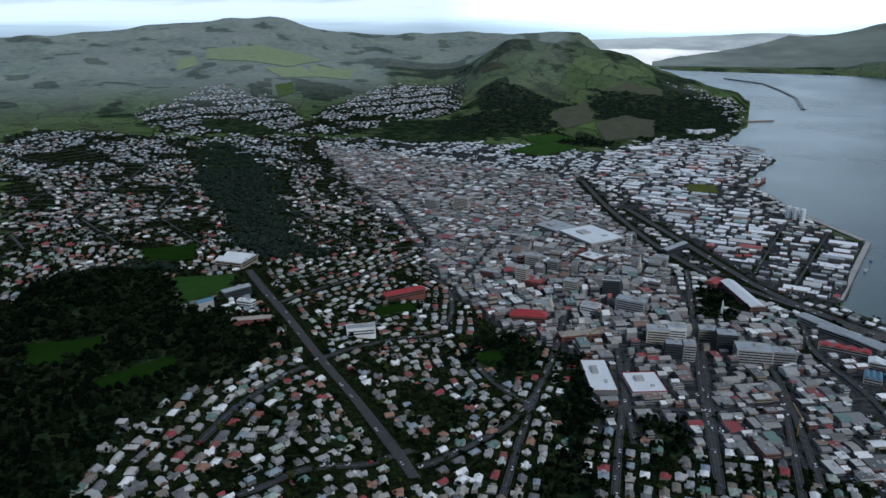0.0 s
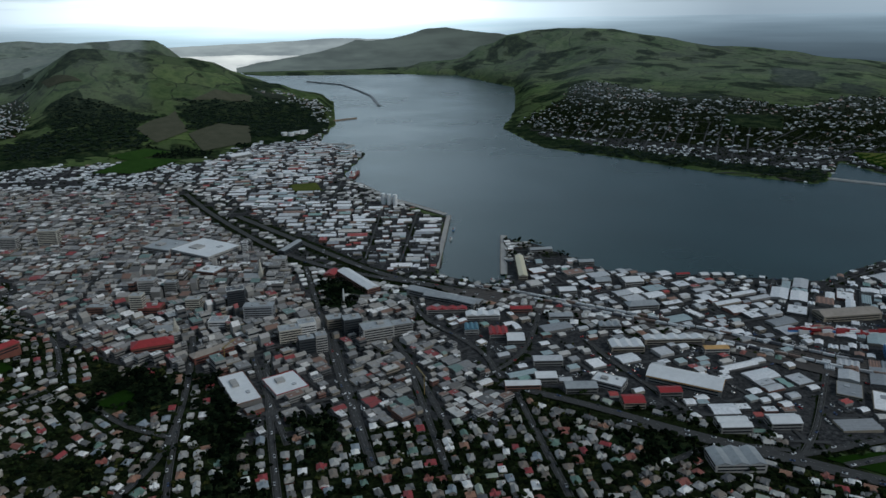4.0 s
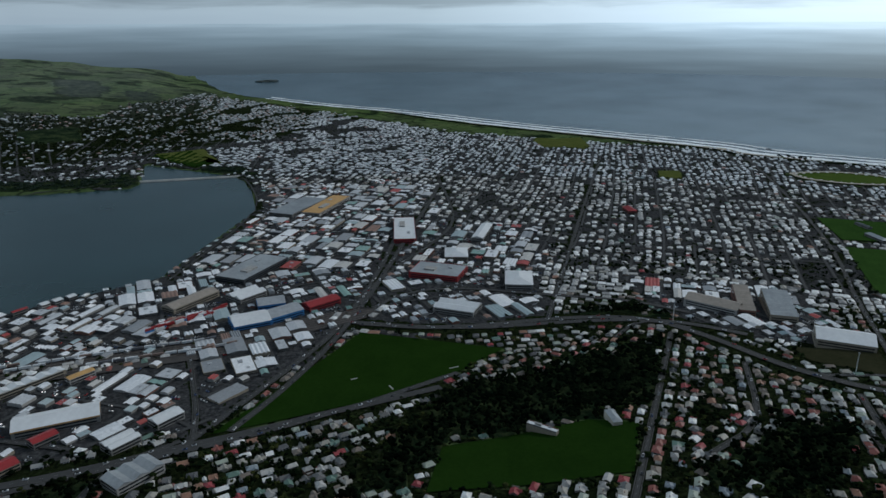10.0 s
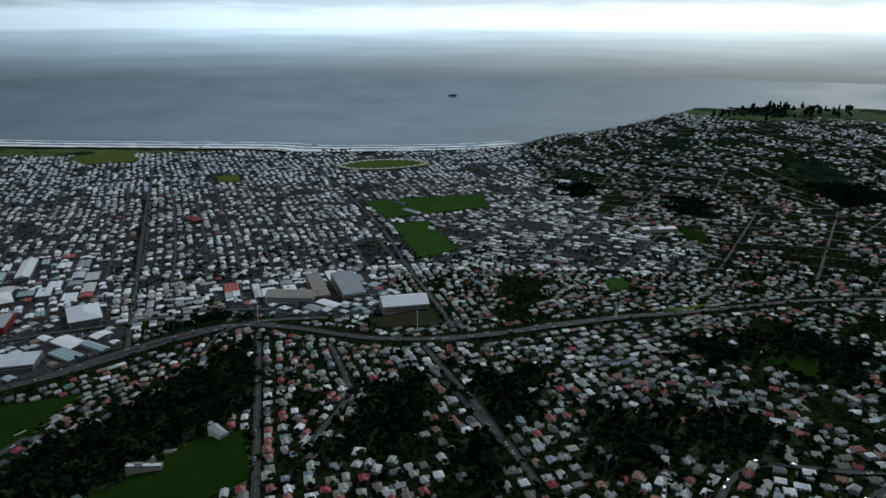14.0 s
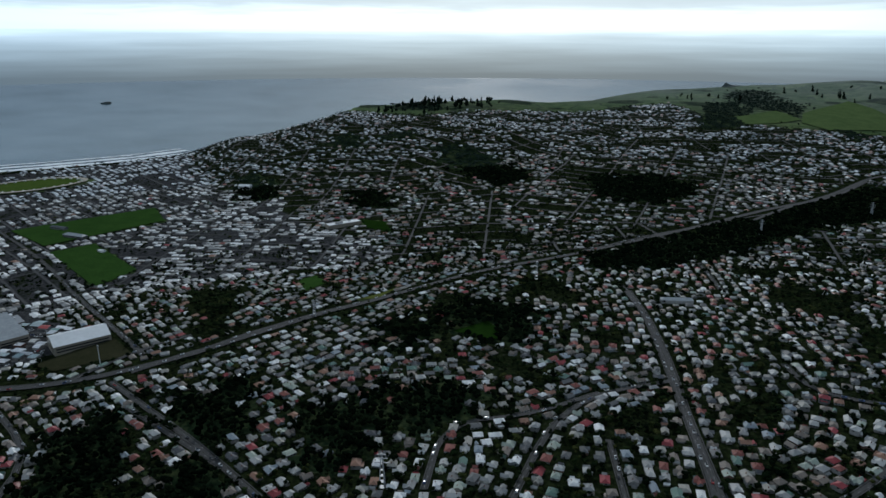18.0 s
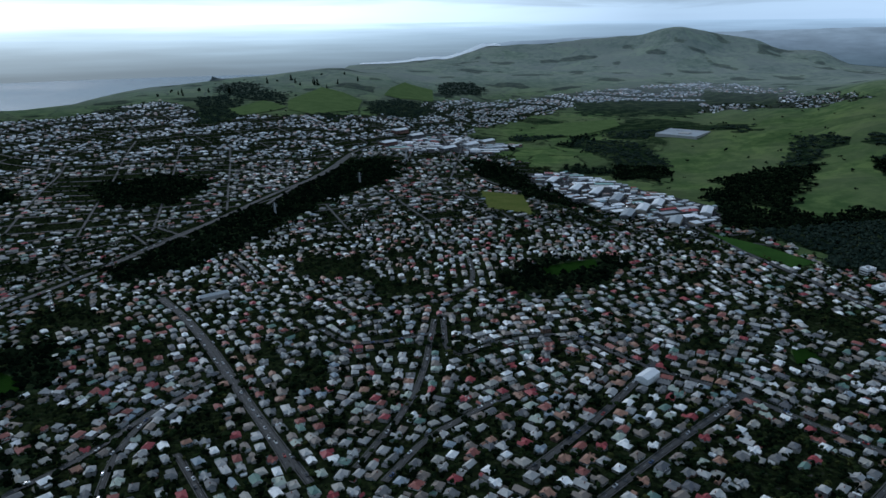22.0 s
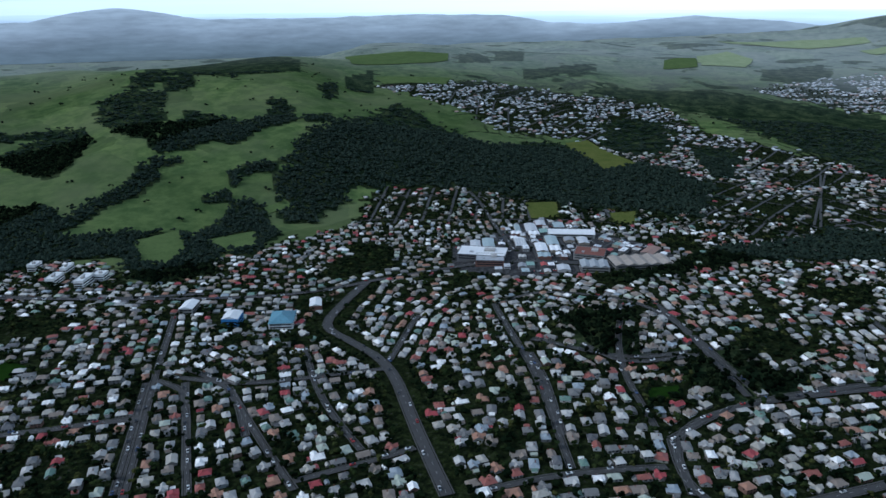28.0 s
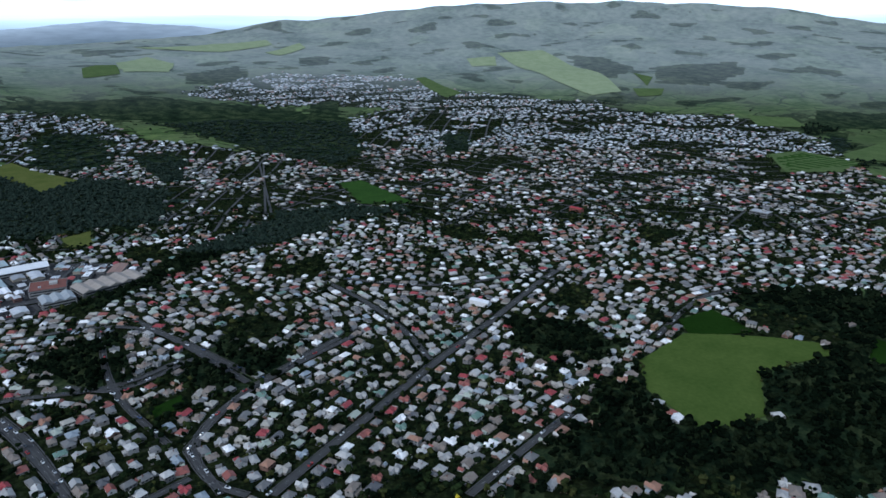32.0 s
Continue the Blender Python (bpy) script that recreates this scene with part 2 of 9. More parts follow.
BUSH_B = [
    [(910, -90), (955, -184), (890, -218), (888, -124)],
    [(415, -1045), (329, -1259), (170, -1614), (66, -1826), (-58, -1787), (93, -1414), (271, -1048)],
    [(-137, -842), (-216, -907), (-343, -909), (-308, -826), (-188, -762), (-151, -784)],
    [(-234, -1857), (-296, -1779), (-355, -1375), (-411, -1180), (-285, -1381), (-230, -1631)],
    [(-779, -1532), (-1045, -1564), (-738, -1204), (-644, -1312)],
    [(-1440, -876), (-1872, -853), (-1675, -534), (-1842, -368), (-1536, 5), (-1243, -8), (-1236, -170), (-1272, -475), (-1209, -629), (-1088, -709), (-1141, -778)],
]
BUSH_C = [
    [(-848, -98), (-1029, 51), (-1199, 271), (-1092, 251), (-954, 49), (-810, -79)],
    [(-2750, -2415), (-2281, -1415), (-1992, -1239), (-1678, -1479)],
    [(-1625, -291), (-1683, -84), (-1452, 23), (-1228, -4), (-1262, -159), (-1341, -250)],
    [(-2077, -273), (-2164, -118), (-1911, -75), (-1888, -235)],
]
BUSH_D = [
    [(-2660, -422), (-2654, 84), (-2539, 409), (-2322, 614), (-1773, 518), (-1667, 421), (-1915, 227), (-2361, -14), (-2516, -405)],
    [(-1010, 14), (-1231, 203), (-1246, 332), (-1177, 442), (-1125, 165), (-946, 25)],
    [(-594, 315), (-558, 402), (-472, 380), (-473, 332), (-547, 310)],
    [(-470, 385), (-374, 261), (-342, 201), (-336, 177), (-247, 419), (-500, 764), (-555, 677), (-559, 576), (-451, 623), (-391, 563), (-399, 475), (-344, 417), (-335, 347), (-417, 354)],
    [(610, 2881), (878, 2940), (1106, 2674), (998, 2450), (687, 2323), (548, 2564)],
]
BUSH_E = [
    [(104, 2692), (251, 2675), (548, 2564), (300, 2367), (-77, 2269), (-249, 2357), (-218, 2698)],
    [(1159, -1653), (1054, -1725), (756, -1492), (773, -1382), (1011, -1538)],
    [(2346, -2991), (1588, -2281), (1461, -2204), (1550, -2152), (1659, -2130)],
]
BUSH_F = [
]
BUSH_G = [
    [(-2021, -276), (-2147, -192), (-2051, -96), (-1859, -83), (-1800, -154), (-1850, -258)],
    [(-1910, -43), (-1913, 67), (-1598, 64), (-1618, 7)],
]
BUSH_H = [
    [(-729, -2250), (-900, -2373), (-1115, -2051), (-1047, -1898), (-989, -2095), (-791, -2021), (-698, -2084)],
    [(-594, -1740), (-687, -1808), (-722, -1691), (-632, -1517), (-559, -1585)],
    [(-812, -2889), (-1049, -2891), (-1162, -2497), (-1051, -2347), (-729, -2594)],
    [(681, -3115), (564, -3192), (354, -2838), (343, -2625), (477, -2702), (604, -2847)],
    [(599, -2408), (615, -2732), (511, -2705), (497, -2324), (566, -2295)],
    [(274, -2602), (218, -2596), (99, -2393), (138, -2315)],
]
BUSH_I = [
    [(45, -2745), (-126, -2888), (-217, -2690), (-126, -2453), (21, -2541)],
    [(232, -1425), (118, -1769), (78, -1813), (-61, -1702), (7, -1528), (184, -1329)],
    [(-218, -1847), (-283, -1656), (-355, -1421), (-307, -1347), (-227, -1568)],
    [(1485, -1580), (1428, -1667), (1337, -1570), (1406, -1504)],
    [(1361, -1663), (1326, -1791), (1269, -1729), (1313, -1635)],
    [(1466, -1192), (1449, -1289), (1249, -1160), (1279, -1087), (1396, -1131)],
    [(1121, -1253), (1035, -1301), (945, -1182), (1007, -1142)],
    [(638, -1583), (504, -1676), (381, -1612), (412, -1427), (549, -1406)],
    [(411, -1024), (334, -1168), (293, -1114), (272, -1017), (370, -953)],
]
BUSH_J = [
    [(376, -505), (332, -528), (288, -515), (300, -438), (368, -396), (400, -449)],
    [(586, -374), (524, -417), (438, -359), (439, -300), (537, -327)],
    [(470, -727), (368, -754), (316, -661), (375, -623), (441, -655)],
    [(137, 735), (167, 739), (148, 630), (112, 476), (78, 475), (106, 582)],
    [(379, 976), (422, 990), (432, 902), (365, 861), (338, 871)],
    [(23, 748), (66, 795), (117, 757), (116, 705), (70, 682), (34, 699)],
    [(200, 601), (231, 608), (220, 551), (187, 521)],
    [(618, 2888), (822, 2946), (1056, 2966), (1144, 2857), (1062, 2561), (864, 2381), (680, 2463), (553, 2615)],
]
BUSH_K = [
    [(-631, 6), (-668, 56), (-598, 99), (-549, 51), (-573, 12)],
    [(-715, -128), (-710, -57), (-602, -41), (-582, -88)],
    [(448, -398), (409, -440), (322, -384), (340, -336)],
    [(504, -611), (504, -695), (434, -625), (439, -554)],
    [(455, -274), (421, -308), (368, -267), (395, -239)],
    [(1617, 2166), (1510, 1948), (1488, 1760), (1537, 1550), (1616, 1174), (1693, 962), (1780, 972), (1800, 1024), (1698, 1233), (1634, 1646), (1591, 1879), (1750, 2269)],
    [(2138, -1813), (2443, -2211), (2549, -2477), (1937, -2081), (1842, -2050), (1872, -1812), (1939, -1722)],
]
BUSH_L = [
    [(1825, 956), (1822, 875), (1873, 734), (1720, 628), (1982, 763), (1964, 857)],
]
BUSH = BUSH_A + BUSH_B + BUSH_C + BUSH_D + BUSH_E + BUSH_F + BUSH_G + BUSH_H + BUSH_I + BUSH_J + BUSH_K + BUSH_L
BELTS_A = [
    [(-1078, -1451), (-1167, -1458), (-1257, -1440), (-1272, -1378), (-1182, -1282), (-1053, -1204), (-994, -1191), (-998, -1270)],
    [(-1418, -1493), (-1500, -1458), (-1549, -1381), (-1324, -1207), (-1191, -1115), (-1200, -1181), (-1251, -1283), (-1315, -1398)],
    [(-818, -978), (-878, -1032), (-958, -1031), (-1027, -1031), (-1072, -1065), (-1120, -1062), (-1165, -1024), (-1139, -1000), (-1108, -1022), (-1062, -989), (-975, -976), (-922, -982), (-865, -980)],
    [(-773, -1142), (-853, -1169), (-902, -1121), (-867, -1031), (-815, -981), (-777, -1006), (-746, -1078)],
]
BELTS_B = [
    [(-1179, -1105), (-1332, -1197), (-1458, -1230), (-1448, -1115), (-1415, -1065), (-1486, -1021), (-1517, -974), (-1484, -937), (-1416, -975), (-1317, -970), (-1269, -967), (-1264, -1025), (-1187, -1042), (-1149, -1072)],
    [(-1599, -1105), (-1631, -1072), (-1542, -981), (-1499, -996)],
    [(-3413, -3023), (-3740, -2982), (-2178, -1484), (-2146, -1334), (-2004, -1237), (-1863, -1272), (-1812, -1362), (-1764, -1475)],
    [(-1645, -1472), (-1744, -1449), (-1616, -1340), (-1549, -1381)],
    [(-1521, -1487), (-1822, -1687), (-3365, -3047), (-1684, -1495), (-1546, -1438), (-1493, -1441)],
    [(-1126, -1564), (-1197, -1601), (-1182, -1553), (-1245, -1487), (-1271, -1465), (-1238, -1430), (-1146, -1510)],
    [(-1192, -883), (-1230, -851), (-1228, -833), (-1186, -809), (-1156, -857)],
]
BELTS_C = [
    [(-1155, -899), (-1187, -896), (-1134, -853), (-1084, -840)],
    [(-1023, -870), (-1084, -847), (-1043, -814), (-1006, -848)],
    [(-949, -766), (-1045, -818), (-1077, -789), (-1000, -718), (-937, -703), (-923, -740)],
    [(-802, -717), (-940, -789), (-930, -745), (-827, -687)],
    [(-1354, -813), (-1429, -827), (-1525, -750), (-1223, -602), (-1186, -664), (-1254, -754)],
    [(-1125, -756), (-1207, -754), (-1217, -707), (-1201, -646), (-1098, -616), (-1061, -678), (-1094, -723)],
    [(-1099, -1788), (-1145, -1717), (-1130, -1610), (-1112, -1579), (-1062, -1604), (-976, -1507), (-886, -1398), (-766, -1271), (-740, -1248)],
    [(-724, -1050), (-802, -966), (-849, -898), (-899, -818), (-842, -762), (-750, -788), (-676, -986)],
]
BELTS_D = [
    [(-1529, -948), (-1619, -914), (-1563, -883), (-1481, -911)],
    [(-1880, -1102), (-1942, -1108), (-1779, -998), (-1719, -1005)],
    [(-2167, -1180), (-2276, -1171), (-2247, -1104), (-2031, -998), (-1960, -1049)],
    [(-1950, -1465), (-1952, -1443), (-1732, -1283), (-1723, -1301)],
    [(-3021, -1089), (-3139, -978), (-2939, -919), (-2839, -1004)],
    [(-3173, -962), (-3391, -865), (-3038, -777), (-2991, -898)],
    [(-2847, -731), (-3084, -494), (-2977, -454), (-2680, -603), (-2617, -664)],
    [(-2249, -1626), (-2287, -1419), (-2047, -1267), (-1922, -1298), (-1947, -1415)],
    [(-4219, -330), (-4601, 737), (-4510, 1054), (-4258, 1122), (-4288, 691), (-4335, 375), (-4087, 44), (-3891, -256)],
    [(-1885, -1102), (-2060, -1141), (-1795, -1001), (-1740, -1008)],
]
BELTS_E = [
    [(-2331, -1185), (-2394, -1166), (-2219, -1087), (-2194, -1121)],
    [(-1386, -1037), (-1511, -1042), (-1617, -1092), (-1616, -1036), (-1489, -944), (-1436, -995), (-1310, -985)],
    [(-3223, 161), (-3480, 437), (-3147, 422), (-2944, 262), (-2954, 172)],
    [(-3655, 732), (-3656, 894), (-3470, 878), (-3398, 709)],
    [(-2527, 538), (-2601, 662), (-2229, 582), (-2042, 505), (-2215, 486)],
    [(-1744, 2092), (-1624, 2285), (-1457, 2065), (-1544, 1889)],
    [(-2738, 2186), (-2571, 2530), (-2359, 2392), (-2298, 2127), (-2375, 1960)],
    [(-3117, 1963), (-3042, 2112), (-2788, 2128), (-2535, 1852), (-2779, 1873)],
    [(-1497, 1870), (-1472, 1920), (-1249, 1653), (-1256, 1591)],
    [(-1917, 794), (-1920, 887), (-1667, 778), (-1668, 706)],
]
BELTS_F = [
    [(-850, 3176), (-816, 3415), (-721, 3060), (-789, 2993)],
    [(772, 2898), (944, 2977), (1084, 2796), (1102, 2595), (904, 2322), (730, 2290), (787, 2578), (689, 2668)],
    [(174, 3039), (389, 2873), (504, 2750), (347, 2584), (150, 2723)],
    [(-448, 4063), (-159, 4260), (120, 4150), (156, 3604), (-66, 3839), (-341, 3788)],
    [(-867, 2582), (-724, 2567), (-511, 2373), (-598, 2315), (-822, 2428)],
    [(-708, 3456), (-507, 3386), (-368, 3190), (-495, 2962), (-624, 3109)],
    [(3353, 2230), (3346, 2002), (3177, 1840), (2973, 1784), (2932, 1911)],
    [(3201, 1789), (3227, 1630), (3005, 1520), (2976, 1651)],
    [(3114, 2912), (3220, 2800), (2994, 2646), (2890, 2694)],
]
BELTS_G = [
    [(2173, 1594), (2346, 1490), (2174, 1373), (2060, 1492)],
    [(2426, 2134), (2480, 1865), (2364, 1780), (2309, 2007)],
    [(676, -2729), (595, -2883), (459, -2408), (557, -2276)],
    [(-274, -3368), (-480, -3620), (-458, -3235), (-271, -3011)],
    [(42, -2731), (-86, -2886), (-101, -2650), (28, -2543)],
    [(-714, -2240), (-881, -2429), (-1044, -2258), (-999, -2076), (-796, -2055), (-759, -1962), (-689, -2059)],
    [(-592, -2081), (-725, -1966), (-725, -1721), (-677, -1576), (-537, -1549), (-591, -1738), (-561, -1981)],
    [(-394, -2221), (-573, -2260), (-573, -2165), (-423, -2130)],
    [(-797, -2912), (-1288, -2775), (-1122, -2424), (-886, -2499), (-738, -2634)],
    [(-1424, -3064), (-1557, -2666), (-1306, -2238), (-1271, -2686)],
]
BELTS_H = [
    [(-292, -3419), (-423, -3578), (-522, -3460), (-457, -3203), (-260, -3113)],
]
BELTS_Z = [
    [(-745, -1236), (-777, -1135), (-812, -983), (-749, -905), (-673, -983), (-605, -1127)],
    [(-793, -840), (-901, -816), (-840, -690), (-724, -599), (-669, -660), (-701, -740)],
    [(-946, -782), (-1061, -757), (-927, -634), (-800, -605), (-816, -669)],
    [(-1172, -807), (-1252, -758), (-1147, -675), (-1025, -623), (-1003, -679)],
    [(-667, -1316), (-705, -1214), (-660, -1096), (-583, -1130)],
    [(-668, -958), (-737, -921), (-807, -855), (-752, -796), (-697, -870), (-622, -892)],
]
BELTS = BELTS_A + BELTS_B + BELTS_C + BELTS_D + BELTS_E + BELTS_F + BELTS_G + BELTS_H + BELTS_Z
PADDOCKS_A = [
    ("hill_paddock", [(-2827, -1524), (-2906, -1358), (-3006, -1108), (-2843, -1051), (-2595, -1153), (-2451, -1294)]),
    ("hill_paddock", [(-2267, -1108), (-2443, -889), (-2323, -867), (-2197, -1041)]),
    ("hill_paddock", [(-3531, -68), (-3715, 41), (-3608, 151), (-3266, 113), (-3243, -62)]),
    ("hill_paddock", [(-4191, -18), (-4289, 403), (-4249, 685), (-4133, 699), (-3907, 399)]),
    ("hill_paddock", [(-3907, 619), (-4121, 849), (-3942, 844), (-3761, 668)]),
    ("hill_paddock", [(-3325, 1519), (-3281, 1657), (-3124, 1586), (-3179, 1482)]),
    ("hill_paddock", [(-2925, 1094), (-2952, 1147), (-2629, 1185), (-2575, 1088)]),
    ("hill_paddock", [(-3280, -216), (-3490, -95), (-3203, -74), (-3121, -206)]),
    ("hill_paddock", [(-3344, 1700), (-3282, 1929), (-2684, 1870), (-2361, 1757), (-2346, 1614), (-2632, 1636), (-3175, 1678)]),
    ("hill_paddock", [(-2605, 1991), (-2484, 2003), (-2378, 1893)]),
]
PADDOCKS_B = [
    ("hill_paddock", [(-2377, 1823), (-2320, 1932), (-2246, 1859), (-2277, 1776)]),
    ("hill_paddock", [(-1284, 1410), (-1301, 1544), (-1118, 1515), (-1048, 1373), (-1123, 1292)]),
    ("hill_paddock", [(-1760, 1808), (-1672, 1911), (-1565, 1866), (-1644, 1742)]),
    ("hill_paddock", [(-1226, 1594), (-1321, 1882), (-1121, 1612), (-1140, 1524)]),
    ("hill_paddock", [(-3622, -95), (-3771, 39), (-3625, 132), (-3358, 96), (-3287, -79)]),
    ("hill_paddock", [(-1272, 3981), (-1010, 4105), (-775, 4005), (-618, 3858), (-760, 3625), (-1035, 3660), (-1204, 3742)]),
    ("hill_paddock", [(-674, 3715), (-447, 3753), (-448, 3507), (-620, 3509)]),
    ("hill_paddock", [(-1338, 3709), (-1293, 3835), (-1201, 3605), (-1276, 3507)]),
    ("hill_paddock", [(-739, 3207), (-692, 3365), (-637, 3123), (-684, 3031)]),
    ("hill_paddock", [(540, 2498), (676, 2618), (774, 2573), (704, 2336), (532, 2286)]),
]
PADDOCKS_C = [
    ("hill_paddock", [(647, 2880), (770, 2986), (919, 2977), (889, 2919)]),
    ("hill_paddock", [(389, 2586), (573, 2822), (547, 2533), (423, 2427)]),
    ("hill_paddock", [(168, 3307), (279, 3111), (298, 3065), (184, 3170)]),
    ("hill_paddock", [(-870, 3567), (-689, 3647), (-595, 3505), (-752, 3442)]),
    ("hill_paddock", [(334, -2663), (237, -3026), (65, -2791), (79, -2570), (229, -2457), (319, -2543)]),
    ("hill_paddock", [(-20, -2923), (-121, -3345), (-240, -3231), (-221, -2931), (-86, -2886)]),
    ("hill_paddock", [(523, -2530), (424, -2690), (325, -2587), (463, -2432)]),
    ("hill_paddock", [(-547, -2422), (-827, -2447), (-801, -2313), (-613, -2150), (-488, -2214)]),
]
PADDOCKS = PADDOCKS_A + PADDOCKS_B + PADDOCKS_C
FIELDS_A = [
    ("rugby_field", [(-463, 1029), (-402, 1100), (-374, 992), (-426, 961)]),
    ("school_field", [(-367, 901), (-294, 946), (-285, 873), (-319, 796)]),
    ("park_lawn", [(-421, 640), (-357, 671), (-342, 639), (-364, 594), (-388, 588)]),
    ("park_lawn", [(-321, 560), (-277, 642), (-253, 623), (-291, 549)]),
    ("cricket_field", [(567, 278), (838, 186), (798, -2), (715, 55), (648, 131), (603, 210)]),
    ("rugby_field", [(543, 51), (596, -83), (584, -128), (489, -107), (468, 57)]),
    ("sports_field", [(1504, -655), (1430, -938), (1308, -878), (1327, -728), (1339, -637)]),
    ("sports_field", [(1294, -623), (1276, -700), (1065, -651), (1047, -564)]),
    ("school_field", [(773, -741), (772, -779), (720, -749), (714, -698)]),
    ("bowling_green", [(1987, -422), (1992, -481), (1884, -465), (1898, -410)]),
]
FIELDS_B = [
    ("bowling_green", [(793, -343), (786, -436), (705, -412), (753, -345)]),
    ("park_lawn", [(418, -643), (397, -688), (359, -662), (362, -638)]),
    ("park_lawn", [(-207, -867), (-291, -907), (-284, -872), (-205, -828)]),
    ("park_lawn", [(-401, -606), (-421, -610), (-419, -581), (-389, -576)]),
    ("hill_paddock", [(-1849, -354), (-1899, -303), (-1676, -147), (-1572, -210)]),
    ("golf_green", [(-466, 388), (-500, 470), (-425, 567), (-402, 559), (-400, 466), (-345, 416), (-338, 350), (-416, 357)]),
    ("park_lawn", [(-533, 491), (-537, 540), (-468, 529), (-487, 469)]),
    ("sports_field", [(-1454, 365), (-1463, 418), (-1224, 451), (-1252, 356)]),
    ("sports_field", [(-1243, 1386), (-1270, 1509), (-1083, 1505), (-1119, 1304)]),
    ("sports_field", [(193, 2115), (328, 2287), (447, 2191), (294, 2044)]),
]
FIELDS_C = [
    ("stadium_field", [(259, 2336), (378, 2380), (442, 2310), (305, 2258)]),
    ("park_lawn", [(-92, 860), (-43, 895), (-34, 870), (-84, 832)]),
    ("port_lawn", [(594, 1678), (659, 1667), (639, 1585), (575, 1600)]),
    ("park_lawn", [(2078, 1092), (2181, 1014), (2026, 850), (1934, 895)]),
    ("golf_links", [(2099, 1097), (2211, 986), (2008, 842), (2003, 972)]),
    ("links_paddock", [(2501, -91), (2581, -262), (2378, -278), (2360, -123)]),
    ("links_paddock", [(2555, -98), (2517, -263), (2335, -259), (2406, -107)]),
    ("park_lawn", [(-551, -26), (-567, -2), (-548, 1), (-533, -23)]),
    ("school_field", [(-535, -1096), (-596, -1016), (-627, -914), (-569, -885), (-538, -1026)]),
    ("park_lawn", [(32, 739), (64, 762), (78, 732), (53, 713)]),
    ("hill_paddock", [(-1231, -304), (-1264, -253), (-1164, -227), (-1134, -269)]),
]
FIELDS_D = [
    ("hill_paddock", [(-1221, -148), (-1245, -107), (-1152, -100), (-1155, -135)]),
    ("hill_paddock", [(-206, -1436), (-285, -1381), (-265, -1191), (-193, -1249)]),
    ("park_lawn", [(944, -1093), (885, -1101), (829, -1051), (898, -1055)]),
    ("hill_paddock", [(601, -735), (598, -778), (587, -711), (611, -693)]),
    ("hill_lawn", [(-832, -848), (-903, -818), (-813, -729), (-745, -703), (-735, -746)]),
    ("hill_lawn", [(-868, -732), (-941, -691), (-849, -627), (-815, -662)]),
    ("hill_lawn", [(-1049, -749), (-1096, -733), (-1078, -699), (-1034, -727)]),
]
FIELDS = FIELDS_A + FIELDS_B + FIELDS_C + FIELDS_D + PADDOCKS
ROADS_A = [
    (9.0, [(137, 478), (168, 588), (216, 743)]),
    (9.0, [(224, 481), (261, 616), (318, 811), (393, 1068)]),
    (9.0, [(306, 477), (366, 670), (388, 808)]),
    (13.0, [(-25, 488), (-80, 599), (-138, 686), (-210, 820), (-282, 961)]),
    (9.0, [(-23, 506), (49, 571), (87, 627), (135, 766), (163, 871)]),
    (8.2, [(-195, 479), (-185, 570), (-143, 652)]),
    (8.2, [(-148, 420), (-100, 467), (-29, 529)]),
    (7.4, [(-135, 672), (-96, 745), (10, 804), (13, 973), (-40, 1047)]),
    (9.0, [(-210, 820), (-109, 1030), (-24, 1184), (-102, 1490), (-327, 1806), (-494, 2027)]),
]
ROADS_B = [
    (14.0, [(351, 1735), (353, 1435), (388, 1125), (467, 956), (556, 804)]),
    (8.2, [(46, 474), (74, 581), (96, 651)]),
    (16.0, [(394, 1453), (454, 1122), (484, 943), (571, 770)]),
    (14.0, [(412, 548), (457, 456), (499, 357), (552, 275), (612, 177), (679, 65)]),
    (12.0, [(542, 293), (679, 261), (887, 205), (1500, 213)]),
    (8.2, [(420, 558), (451, 638), (437, 761), (471, 845)]),
    (9.0, [(440, 339), (505, 341), (552, 299)]),
    (8.2, [(358, 660), (269, 428)]),
    (8.2, [(414, 522), (329, 344)]),
    (8.2, [(315, 774), (228, 490)]),
    (8.2, [(575, 591), (553, 512), (533, 397)]),
]
ROADS_C = [
    (8.2, [(495, 1051), (674, 1334)]),
    (8.2, [(536, 1000), (728, 1273)]),
    (7.4, [(1023, 539), (1477, 540), (1737, 657), (1853, 734), (1764, 967), (1581, 1148), (1497, 1510), (1442, 1707)]),
    (12.0, [(574, 260), (678, 235), (885, 204), (1192, 193), (1766, 167), (1904, 189)]),
    (12.0, [(460, 415), (526, 298), (594, 195), (659, 115), (720, 49)]),
    (13.0, [(866, 192), (856, 61), (884, -81), (882, -214), (830, -303)]),
    (12.0, [(887, 197), (990, 158), (1025, 68), (994, -71), (967, -188), (912, -253)]),
]
ROADS_D = [
    (14.0, [(871, 204), (852, 83), (895, -51), (898, -172), (858, -226), (707, -332), (649, -415), (633, -515), (588, -703), (548, -818)]),
    (9.0, [(897, -62), (1340, -135), (2213, -292)]),
    (8.2, [(436, -97), (626, -151), (836, -212)]),
    (9.0, [(692, -416), (952, -500), (1302, -606), (1819, -688), (2267, -735)]),
    (8.2, [(821, -141), (886, -181), (850, -239)]),
    (8.2, [(358, -290), (460, -316), (588, -343), (662, -358)]),
    (7.4, [(521, -174), (592, -241), (742, -272)]),
    (8.2, [(1874, 186), (1480, 108), (1328, 112), (1081, 196), (928, 213)]),
    (7.4, [(710, -333), (710, -403), (695, -484)]),
]
